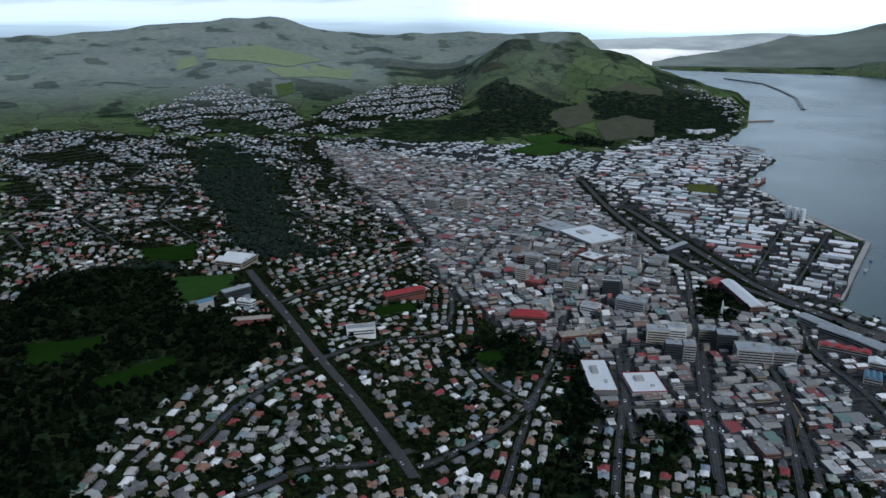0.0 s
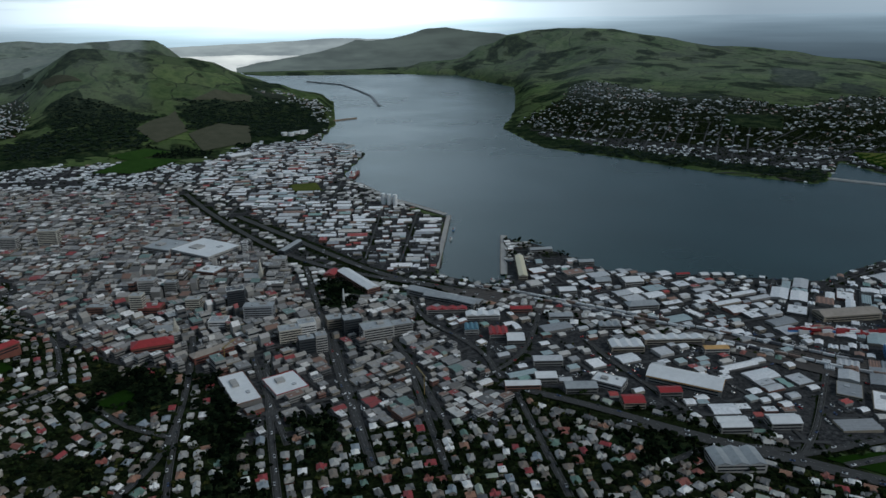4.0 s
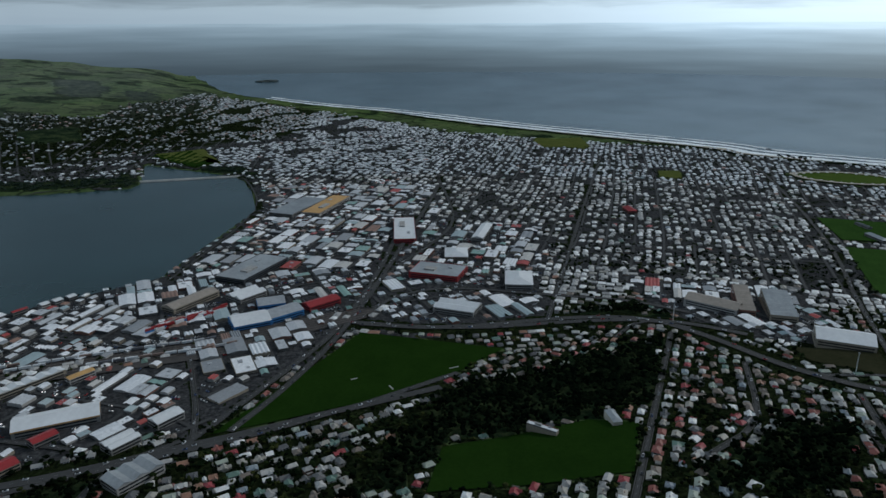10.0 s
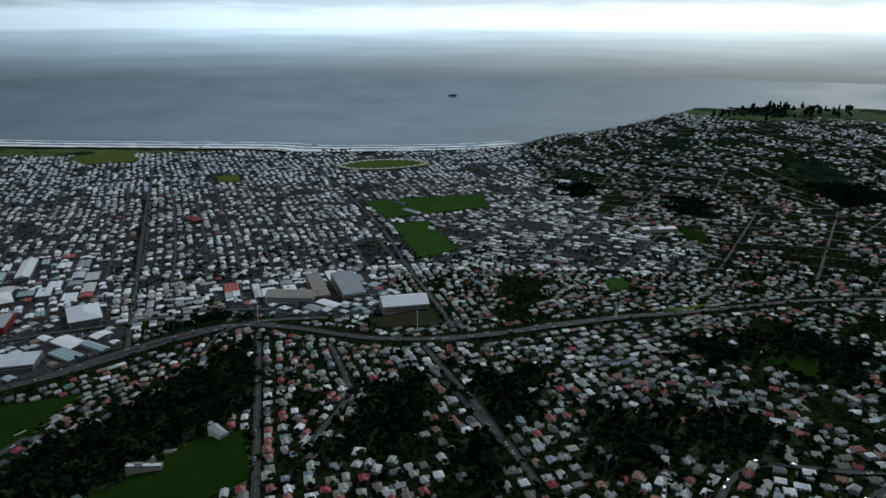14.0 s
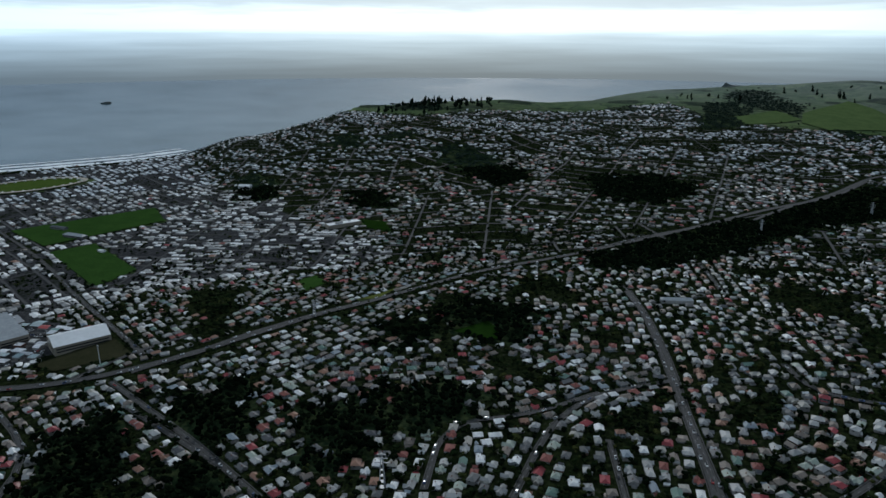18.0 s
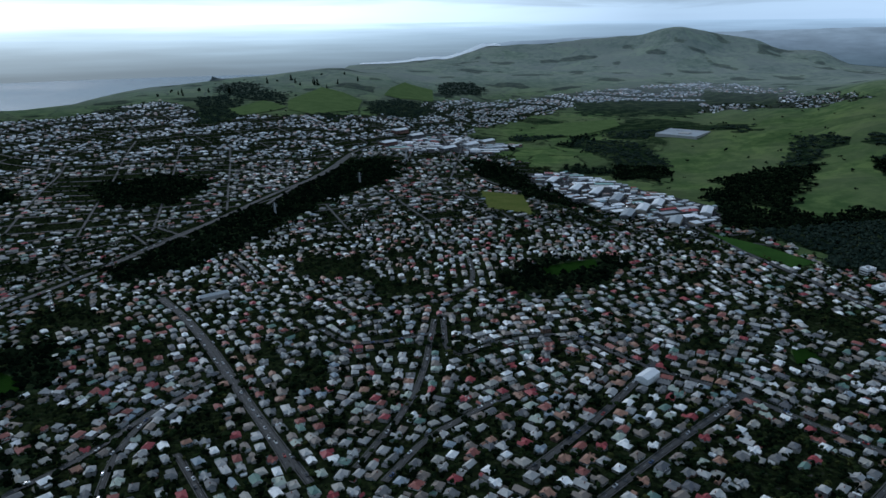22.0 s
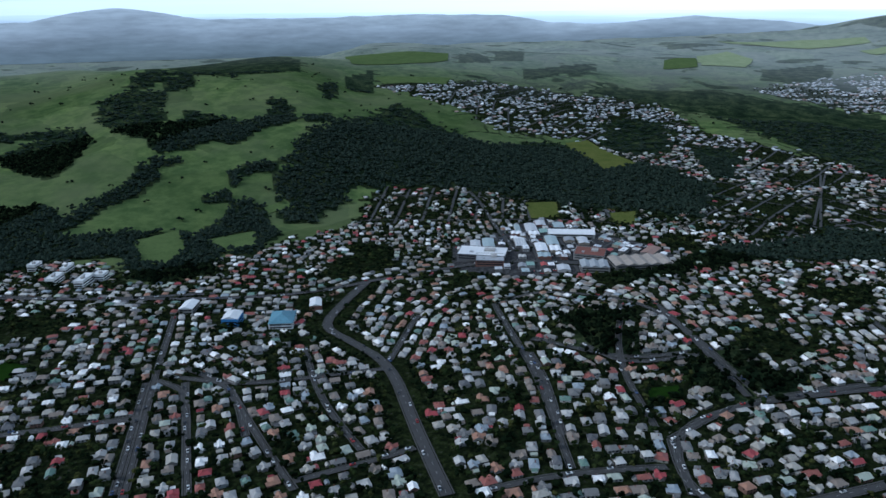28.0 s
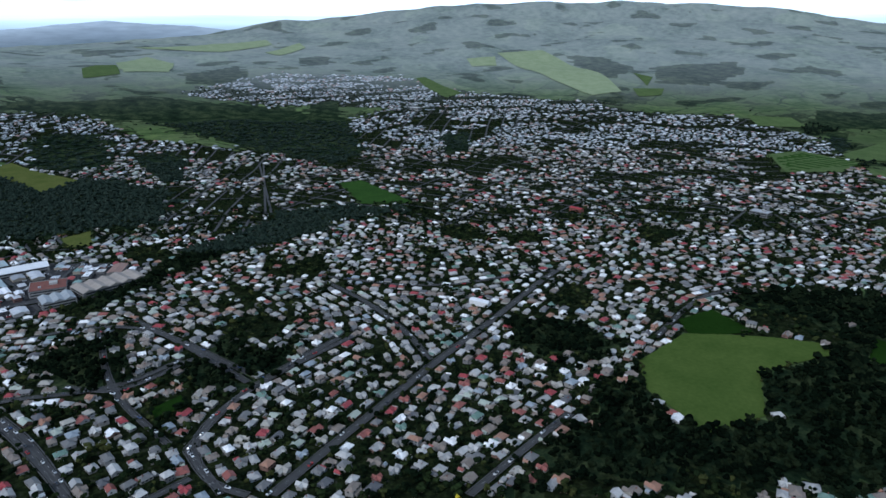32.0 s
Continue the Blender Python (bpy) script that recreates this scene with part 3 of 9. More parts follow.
ROADS_E = [
    (14.0, [(664, -382), (626, -516), (587, -711), (512, -926), (442, -1061), (358, -1209), (168, -1594), (82, -1859)]),
    (9.0, [(59, -434), (103, -522), (192, -722), (288, -876)]),
    (7.4, [(259, -360), (300, -446), (243, -497), (209, -575)]),
    (7.4, [(197, -382), (221, -495), (209, -575), (160, -640)]),
    (7.4, [(122, -411), (168, -493)]),
    (7.4, [(588, -331), (491, -315), (413, -303)]),
    (7.4, [(1433, -1103), (1644, -1433), (1805, -1647)]),
    (7.4, [(759, -1628), (829, -1853)]),
    (7.4, [(27, -446), (-25, -548), (-52, -713)]),
    (8.2, [(440, -1081), (334, -1276), (169, -1514)]),
]
ROADS_F = [
    (9.0, [(304, -892), (228, -777), (153, -627), (85, -478), (75, -453)]),
    (8.2, [(6, -424), (-31, -482), (-103, -527)]),
    (8.2, [(-62, -719), (-55, -612), (-123, -648), (-192, -659), (-235, -573), (-305, -522), (-380, -410)]),
    (8.2, [(-95, -413), (-169, -481), (-251, -583)]),
    (8.2, [(-126, -370), (-223, -447), (-310, -521)]),
    (8.2, [(-285, -337), (-445, -452), (-576, -544)]),
    (8.2, [(-335, -326), (-430, -404), (-436, -443)]),
    (8.2, [(-387, -312), (-445, -365), (-464, -434)]),
    (12.0, [(-532, -1150), (-551, -872), (-577, -712), (-657, -551)]),
    (7.4, [(-118, -942), (-111, -812), (-62, -776)]),
]
ROADS_G = [
    (12.0, [(-178, -2211), (-203, -1632), (-292, -1414)]),
    (13.0, [(231, -1385), (119, -1800), (24, -1986), (-178, -2211)]),
    (13.0, [(-362, -136), (-439, -191), (-546, -263), (-584, -326), (-607, -372), (-666, -383), (-759, -393)]),
    (8.2, [(-412, -180), (-380, -208), (-346, -243)]),
    (8.2, [(-418, -65), (-518, -108), (-619, -160), (-727, -213)]),
    (8.2, [(-553, -266), (-662, -288), (-680, -286)]),
    (12.0, [(-557, -795), (-638, -538), (-698, -425), (-791, -376), (-876, -237), (-902, -90)]),
    (8.2, [(-311, -305), (-440, -414)]),
    (8.2, [(-445, -436), (-451, -367), (-491, -310), (-531, -262)]),
    (8.2, [(-445, -371), (-388, -300), (-337, -237)]),
]
ROADS_H = [
    (8.2, [(-374, -113), (-413, -64), (-445, -3)]),
    (8.2, [(-417, 15), (-490, -4), (-551, 42), (-632, 165)]),
    (8.2, [(-727, -209), (-777, -168), (-754, -73), (-705, -10), (-585, 56)]),
    (8.2, [(-917, -241), (-1169, -361), (-1262, -424)]),
    (9.0, [(-1260, 178), (-1725, 249)]),
    (7.4, [(-293, -351), (-430, -449)]),
    (7.4, [(-321, -493), (-349, -454), (-379, -407)]),
    (7.4, [(-617, -93), (-582, -51), (-633, 14)]),
    (12.0, [(-401, 45), (-469, 126), (-544, 213), (-614, 312), (-721, 458)]),
    (9.0, [(-403, 275), (-366, 202), (-344, 161)]),
    (9.0, [(-749, -37), (-654, 13), (-569, 53)]),
]
ROADS_I = [
    (9.0, [(-804, 178), (-720, 213), (-625, 220), (-555, 218)]),
    (9.0, [(-584, -136), (-529, -107), (-456, -79)]),
    (8.2, [(-482, -3), (-433, 8), (-408, 31)]),
    (8.2, [(-482, -3), (-552, 42), (-633, 151)]),
    (8.2, [(-617, -142), (-592, -55), (-632, 2)]),
    (8.2, [(-827, 173), (-731, 317), (-723, 455)]),
    (9.0, [(-1717, 239), (-1244, 186)]),
    (8.2, [(-505, 439), (-574, 550), (-578, 612)]),
    (7.4, [(409, -1271), (273, -1140), (187, -950)]),
    (7.4, [(73, -712), (39, -661), (-51, -677)]),
    (7.4, [(-544, -354), (-464, -294), (-397, -217)]),
    (7.4, [(-734, -70), (-591, -58), (-494, -15)]),
]
ROADS_J = [
    (7.4, [(23, 756), (51, 674), (87, 627)]),
    (7.4, [(215, 744), (281, 809), (325, 812)]),
    (7.4, [(151, 631), (254, 627), (354, 633)]),
    (7.4, [(209, 770), (174, 558)]),
    (7.4, [(590, 695), (485, 596), (397, 567)]),
    (7.4, [(739, 375), (612, 310), (560, 291)]),
]
ROADS = ROADS_A + ROADS_B + ROADS_C + ROADS_D + ROADS_E + ROADS_F + ROADS_G + ROADS_H + ROADS_I + ROADS_J
URBAN_A = [
    [(-1315, 2097), (-1318, 2288), (-784, 2264), (-493, 2348), (-155, 2360), (178, 2261), (458, 2117), (1068, 2577), (934, 1937), (577, 840), (357, 479), (-293, 390)],
    [(-487, 2773), (-219, 3457), (107, 3495), (76, 2855), (-172, 2648), (-311, 2396), (-465, 2403)],
    [(-1111, 2585), (-1000, 3184), (-654, 2948), (-428, 2413), (-884, 2291)],
    [(952, 3039), (1286, 3029), (1094, 2589), (984, 2980)],
    [(662, 2286), (936, 1991), (711, 1195), (801, 963), (1044, 562), (1774, 664), (1732, 949), (1574, 2111), (2378, 2536), (2381, 2039), (2522, 1552), (3566, 1529), (3287, 1165), (3103, 845), (2704, 434), (589, 50), (128, 614)],
]
URBAN_B = [
    [(2020, 1117), (2784, 1389), (3466, 1467), (3218, 911), (2919, 486), (2686, 231), (2483, -341), (2348, -749), (519, -208), (386, 485), (734, 845)],
    [(2727, 501), (2443, -386), (1912, -1439), (2186, -1903), (1963, -1981), (1478, -2025), (284, -461), (600, 158)],
    [(2035, -1307), (2025, -1750), (1880, -1960), (1574, -2050), (1038, -2320), (826, -2712), (598, -2436), (280, -2451), (57, -2504), (-350, -2753), (-102, -492), (499, -272)],
]
URBAN_C = [
    [(712, -2439), (376, -2281), (4, -2313), (-204, -2964), (-718, -3155), (-1555, -3355), (-1630, -2869), (-1444, -2001), (-845, -2865), (-222, -2297), (-257, -2027), (-352, -1840), (-633, -1124), (-631, -772), (-664, -557), (-398, -309), (194, -499)],
    [(-697, -975), (-716, -774), (-652, -673), (-883, -601), (-1017, -554), (-1198, -600), (-1469, -588), (-1279, -477), (-1245, -275), (-1221, 11), (-1414, 38), (-1419, 175), (-1761, 372), (-465, 134), (-263, -419)],
    [(-2189, -1079), (-2495, -797), (-2467, -481), (-2374, -205), (-2076, -8), (-1906, 193), (-1810, 380), (-1654, 354), (-1702, 179), (-1977, -76), (-1945, -250), (-1857, -511), (-1969, -715)],
]
URBAN_D = [
    [(-2463, -399), (-2464, -173), (-1843, 80), (-1712, 347), (-1778, 511), (-2197, 562), (-2451, 839), (-2225, 1412), (-1774, 1774), (-1497, 1790), (-924, 1342), (-508, 775), (-574, 591), (-519, 408), (-567, 308), (-397, 276), (-344, 161), (-473, -120)],
    [(-2754, 127), (-3063, 320), (-3216, 579), (-3013, 1034), (-2617, 1232), (-2143, 1599), (-2103, 1336), (-2451, 839), (-2461, 673), (-2539, 409)],
]
URBAN = URBAN_A + URBAN_B + URBAN_C + URBAN_D
INDUSTRY_A = [
    [(609, 1510), (693, 1380), (755, 1204), (571, 934), (496, 965), (467, 1171), (421, 1537), (640, 2217), (830, 2118)],
    [(712, 919), (949, 627), (1451, 535), (1736, 607), (1745, 451), (1735, 256), (1073, 135), (866, 342), (736, 569), (594, 799)],
    [(481, 832), (682, 491), (765, 373), (591, 295), (487, 452), (420, 558), (431, 714)],
    [(1720, 644), (1764, 174), (1317, 125), (916, 212), (771, 343), (638, 746), (771, 883), (977, 549), (1547, 552)],
    [(1822, 357), (1760, 202), (1402, 115), (1405, -78), (964, -58), (928, 213)],
]
INDUSTRY_B = [
    [(1101, -187), (1060, -442), (802, -436), (816, -307), (924, -210)],
    [(-282, -1622), (-458, -1657), (-670, -1191), (-514, -1109), (-414, -1222)],
    [(-928, -338), (-1152, -254), (-967, -30), (-908, -26), (-825, -193), (-825, -301)],
    [(8, -2055), (-213, -2210), (-434, -2079), (-302, -1904), (-33, -1901)],
    [(492, 2114), (732, 2284), (958, 2298), (926, 1937), (707, 1664), (462, 1328), (393, 1802)],
]
INDUSTRY = INDUSTRY_A + INDUSTRY_B
COMMERCE_A = [
    [(-388, 2171), (-140, 2111), (366, 1736), (378, 1126), (307, 780), (467, 658), (357, 479), (115, 477), (126, 653), (154, 738), (12, 924), (-44, 1177)],
    [(276, 1085), (481, 832), (436, 538), (350, 471), (242, 544), (193, 822)],
]
COMMERCE = COMMERCE_A
CENTRE_A = [
    [(12, 949), (86, 1190), (384, 1328), (370, 1068), (318, 811), (368, 744), (249, 664), (167, 739), (69, 829)],
]
CENTRE = CENTRE_A
SHORE = [(3613, 1319), (3355, 836), (3241, 527), (2877, 29), (2633, -359), (2393, -734), (2302, -747), (2034, -1257), (2002, -1505), (2039, -1726)]

# ---------- materials ----------
class Nodes:
    """A small hand for node materials."""

    def __init__(self, name):
        self.mat = bpy.data.materials.new(name)
        self.mat.use_nodes = True
        self.tree = self.mat.node_tree
        self.bsdf = self.tree.nodes["Principled BSDF"]
        self.place = self.tree.nodes.new("ShaderNodeNewGeometry").outputs["Position"]

    def add(self, kind, **values):
        n = self.tree.nodes.new(kind)
        for key, value in values.items():
            self.feed(n.inputs[key.replace("_", " ")], value)
        return n

    def feed(self, sock, value):
        if isinstance(value, bpy.types.NodeSocket):
            self.tree.links.new(value, sock)
        elif isinstance(value, tuple) and len(value) == 3 and sock.type == "RGBA":
            sock.default_value = (*value, 1)
        else:
            sock.default_value = value

    def noise(self, size, detail=4.0, rough=0.6, vector=None):
        return self.add("ShaderNodeTexNoise", Vector=vector or self.place, Scale=1.0 / size, Detail=detail, Roughness=rough).outputs[0]

    def math(self, op, a, b=0.0):
        n = self.tree.nodes.new("ShaderNodeMath")
        n.operation = op
        self.feed(n.inputs[0], a)
        self.feed(n.inputs[1], b)
        return n.outputs[0]

    def ramp(self, fac, stops, mode="LINEAR"):
        n = self.tree.nodes.new("ShaderNodeValToRGB")
        n.color_ramp.interpolation = mode
        e = n.color_ramp.elements
        while len(e) < len(stops):
            e.new(0.5)
        for el, (p, c) in zip(e, stops):
            el.position, el.color = p, (*(c if isinstance(c, tuple) else (c, c, c)), 1)
        self.feed(n.inputs[0], fac)
        return n.outputs[0]

    def mix(self, fac, a, b, mode="MIX"):
        n = self.tree.nodes.new("ShaderNodeMix")
        n.data_type, n.blend_type = "RGBA", mode
        self.feed(n.inputs[0], fac)
        self.feed(n.inputs[6], a)
        self.feed(n.inputs[7], b)
        return n.outputs[2]

    def attr(self, name):
        n = self.tree.nodes.new("ShaderNodeAttribute")
        n.attribute_name = name
        return n.outputs["Fac"]

    def tone(self):
        """A number from 0 to 1 for each building or tree."""
        info = self.tree.nodes.new("ShaderNodeObjectInfo").outputs["Random"]
        single = self.math("SUBTRACT", 1.0, self.attr("joined"))
        return self.math("FRACT", self.math("ADD", self.attr("tone"), self.math("MULTIPLY", info, single)))

    def bump(self, value, strength, distance):
        n = self.add("ShaderNodeBump", Strength=strength, Distance=distance, Height=value)
        self.feed(self.bsdf.inputs["Normal"], n.outputs[0])

    def done(self, colour, rough=0.8, metal=0.0, spec=0.3):
        self.feed(self.bsdf.inputs["Base Color"], colour)
        self.feed(self.bsdf.inputs["Roughness"], rough)
        self.bsdf.inputs["Metallic"].default_value = metal
        self.bsdf.inputs["Specular IOR Level"].default_value = spec
        return self.mat


def roof_paint(name, stops):
    m = Nodes(name)
    base = m.ramp(m.tone(), stops, "CONSTANT")
    stain = m.ramp(m.noise(3.0, 5), [(0.3, 0.8), (0.7, 1.12)])
    col = m.mix(1.0, base, stain, "MULTIPLY")
    m.bump(m.noise(0.5), 0.3, 0.05)
    return m.done(col, m.ramp(m.noise(6.0), [(0.3, 0.45), (0.7, 0.75)]), 0.0, 0.4)


ROOF = roof_paint("house_roofing", [
    (0.0, (0.46, 0.45, 0.425)), (0.11, (0.82, 0.81, 0.785)), (0.20, (0.33, 0.325, 0.31)), (0.34, (0.15, 0.148, 0.143)), (0.46, (0.35, 0.33, 0.285)), (0.55, (0.20, 0.165, 0.135)),
    (0.67, (0.25, 0.08, 0.062)), (0.73, (0.29, 0.045, 0.05)), (0.78, (0.30, 0.16, 0.105)), (0.84, (0.13, 0.21, 0.17)), (0.88, (0.26, 0.30, 0.33)), (0.92, (0.36, 0.40, 0.33)), (0.97, (0.10, 0.10, 0.105))])
# distant roofs: haze put into the colours, bluer and closer in tone
HAZED_ROOF = roof_paint("hazed_roofing", [(0.0, (0.546, 0.572, 0.585)), (0.2, (0.806, 0.82, 0.82)), (0.30, (0.364, 0.39, 0.403)), (0.55, (0.221, 0.24, 0.254)), (0.7, (0.429, 0.429, 0.416)), (0.82, (0.39, 0.247, 0.208)), (0.92, (0.286, 0.351, 0.364))])
SHED_ROOF = roof_paint("shed_roofing", [
    (0.0, (0.728, 0.741, 0.754)), (0.18, (0.82, 0.82, 0.82)), (0.42, (0.494, 0.507, 0.52)), (0.60, (0.273, 0.286, 0.299)), (0.70, (0.52, 0.501, 0.468)), (0.80, (0.338, 0.416, 0.429)),
    (0.88, (0.364, 0.065, 0.0585)), (0.92, (0.234, 0.364, 0.325)), (0.95, (0.26, 0.156, 0.117))])
TOWN_ROOF = roof_paint("town_roofing", [
    (0.0, (0.36, 0.35, 0.335)), (0.14, (0.72, 0.71, 0.69)), (0.25, (0.22, 0.215, 0.21)), (0.42, (0.12, 0.118, 0.115)), (0.60, (0.31, 0.29, 0.26)), (0.77, (0.26, 0.05, 0.05)),
    (0.82, (0.20, 0.12, 0.09)), (0.87, (0.14, 0.21, 0.19)), (0.93, (0.50, 0.49, 0.46))])


def wall_paint(name, stops):
    m = Nodes(name)
    base = m.ramp(m.math("FRACT", m.math("MULTIPLY", m.tone(), 7.31)), stops, "CONSTANT")
    return m.done(m.mix(1.0, base, m.ramp(m.noise(2.0), [(0.3, 0.8), (0.7, 1.05)]), "MULTIPLY"), 0.75)


WALL = wall_paint("weatherboard", [(0.0, (0.34, 0.335, 0.32)), (0.25, (0.58, 0.57, 0.54)), (0.36, (0.27, 0.255, 0.23)), (0.62, (0.19, 0.187, 0.178)), (0.78, (0.17, 0.10, 0.075)), (0.85, (0.36, 0.345, 0.29)), (0.95, (0.22, 0.25, 0.26))])
# distant walls, greyed by haze that is painted into their colours
HAZED_WALL = wall_paint("hazed_weatherboard", [(0.0, (0.20, 0.21, 0.21)), (0.4, (0.28, 0.29, 0.29)), (0.7, (0.15, 0.16, 0.16))])
TOWN_WALL = wall_paint("town_masonry", [(0.0, (0.27, 0.265, 0.25)), (0.25, (0.18, 0.175, 0.165)), (0.45, (0.42, 0.41, 0.39)), (0.58, (0.20, 0.10, 0.075)), (0.68, (0.12, 0.12, 0.12)), (0.85, (0.31, 0.27, 0.21))])


def plain(name, colour, rough=0.7, metal=0.0, size=2.0, spread=0.25):
    m = Nodes(name)
    dark, light = tuple(c * (1 - spread) for c in colour), tuple(min(1, c * (1 + spread)) for c in colour)
    fine = m.mix(0.5, m.noise(size, 6), m.noise(size * 7, 3))
    return m.done(m.ramp(fine, [(0.32, dark), (0.68, light)]), rough, metal)


GLASS = Nodes("window_glass").done((0.02, 0.025, 0.03), 0.08, 0.0, 0.6)
WHITE_TRIM = plain("white_trim", (0.72, 0.72, 0.70), 0.5)
BRICK = plain("red_brick", (0.17, 0.065, 0.048), 0.85, 0, 1.2)
PATH = plain("footpath_concrete", (0.065, 0.064, 0.062), 0.9, 0, 2.0)
CONCRETE = plain("concrete", (0.36, 0.35, 0.33), 0.85, 0, 3.0)
PALE_STONE = plain("pale_stone", (0.48, 0.45, 0.38), 0.85, 0, 2.0)
DARK_CLAD = plain("dark_cladding", (0.045, 0.05, 0.055), 0.4, 0, 3.0)
STEEL = plain("galvanised_steel", (0.40, 0.41, 0.42), 0.45, 0.3, 1.0)
TIMBER = plain("weathered_timber", (0.20, 0.15, 0.11), 0.85, 0, 1.5)
RED_PAINT = plain("red_paint", (0.30, 0.03, 0.032), 0.5, 0, 4.0)
BLUE_PAINT = plain("blue_paint", (0.05, 0.20, 0.45), 0.5, 0, 4.0)
TEAL_PAINT = plain("teal_roofing", (0.10, 0.22, 0.28), 0.5, 0, 4.0)
ORANGE_ROOF = plain("ochre_roofing", (0.52, 0.31, 0.12), 0.65, 0, 6.0)
WHITE_ROOF = plain("white_roofing", (0.68, 0.69, 0.69), 0.5, 0, 5.0, 0.12)
CREAM_ROOF = plain("cream_roofing", (0.60, 0.55, 0.40), 0.6, 0, 5.0, 0.12)
GREY_ROOF = plain("grey_roofing", (0.31, 0.33, 0.34), 0.5, 0, 5.0)
BROWN_ROOF = plain("rusty_roofing", (0.30, 0.26, 0.22), 0.7, 0, 5.0)
YELLOW_PAINT = plain("yellow_paint", (0.22, 0.16, 0.05), 0.5)
RUST_PAINT = plain("rust_red_paint", (0.20, 0.055, 0.04), 0.6, 0, 4.0)
ISLAND_ROCK = plain("sea_rock", (0.07, 0.085, 0.08), 0.9, 0, 30.0)
TYRE = plain("rubber", (0.02, 0.02, 0.02), 0.9)
BARK = plain("bark", (0.09, 0.065, 0.045), 0.9, 0, 0.5)
FOAM = plain("surf", (0.80, 0.83, 0.84), 0.8, 0, 25.0, 0.12)
SAND = plain("sand", (0.40, 0.36, 0.29), 0.9, 0, 8.0)


def foliage(name, stops, grain=1.4):
    m = Nodes(name)
    base = m.ramp(m.tone(), stops)
    speck = m.ramp(m.noise(grain, 5, 0.7), [(0.3, 0.35), (0.7, 1.5)])
    m.bump(m.noise(0.8, 6), 0.9, 0.6)
    return m.done(m.mix(1.0, base, speck, "MULTIPLY"), 0.95, 0, 0.0)


LEAVES = foliage("garden_leaves", [(0.0, (0.003, 0.006, 0.0033)), (0.5, (0.008, 0.0145, 0.0066)), (0.85, (0.021, 0.033, 0.0115)), (1.0, (0.050, 0.055, 0.018))])
BUSH_LEAVES = foliage("bush_leaves", [(0.0, (0.002, 0.004, 0.0024)), (0.6, (0.0046, 0.0085, 0.0043)), (1.0, (0.013, 0.020, 0.009))])
# the bush green again, made paler and bluer to carry the haze
HAZED_LEAVES = foliage("hazed_bush_leaves", [(0.0, (0.014, 0.024, 0.018)), (1.0, (0.028, 0.041, 0.030))], 6.0)
PINE_LEAVES = foliage("pine_needles", [(0.0, (0.005, 0.010, 0.007)), (1.0, (0.014, 0.022, 0.013))])
GOLD_LEAVES = foliage("yellow_leaves", [(0.0, (0.38, 0.30, 0.02)), (1.0, (0.48, 0.38, 0.03))])


def turf(name, dark, light):
    m = Nodes(name)
    patch = m.mix(0.5, m.noise(35.0, 4), m.noise(4.0, 5))
    m.bump(m.noise(0.6), 0.4, 0.1)
    return m.done(m.ramp(patch, [(0.35, dark), (0.65, light)]), 0.95, 0, 0.0)


LAWN = turf("mown_grass", (0.022, 0.052, 0.012), (0.036, 0.078, 0.017))
# mown grass at about half tone, for the lens's darkening at the picture's edge
DIMMED_LAWN = turf("dimmed_grass", (0.009, 0.025, 0.004), (0.015, 0.038, 0.006))
GOLF_LAWN = turf("golf_grass", (0.046, 0.078, 0.016), (0.078, 0.112, 0.026))
DRY_LAWN = turf("dry_grass", (0.065, 0.085, 0.02), (0.11, 0.12, 0.035))
TAN_LAWN = turf("cut_over_ground", (0.065, 0.068, 0.045), (0.10, 0.10, 0.07))
DIRT_LAWN = turf("worn_ground", (0.022, 0.024, 0.012), (0.040, 0.040, 0.022))
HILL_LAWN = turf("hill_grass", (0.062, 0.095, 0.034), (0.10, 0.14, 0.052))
# pasture of the farthest paddocks, lightened in colour to stand for haze
HAZED_LAWN = turf("hazed_pasture", (0.20, 0.25, 0.135), (0.29, 0.335, 0.20))
CHALK = plain("chalk_line", (0.42, 0.44, 0.38), 0.9)
WAGON_PAINT = roof_paint("wagon_paint", [(0.0, (0.62, 0.63, 0.63)), (0.5, (0.40, 0.40, 0.40)), (0.7, (0.22, 0.15, 0.12)), (0.85, (0.12, 0.12, 0.13))])


def tarseal(name, grey):
    m = Nodes(name)
    wear = m.mix(0.5, m.noise(9.0, 4), m.noise(0.9, 4))
    return m.done(m.ramp(wear, [(0.3, tuple(c * 0.75 for c in grey)), (0.7, tuple(c * 1.25 for c in grey))]), 0.85, 0, 0.25)


ROAD = tarseal("tarseal", (0.049, 0.0485, 0.048))
LINE_PAINT = plain("line_paint", (0.30, 0.30, 0.29), 0.7)
LANE = tarseal("side_street_seal", (0.050, 0.050, 0.050))
BALLAST = tarseal("rail_ballast", (0.062, 0.056, 0.052))
RAIL = plain("rail_steel", (0.16, 0.13, 0.11), 0.5, 0.6)


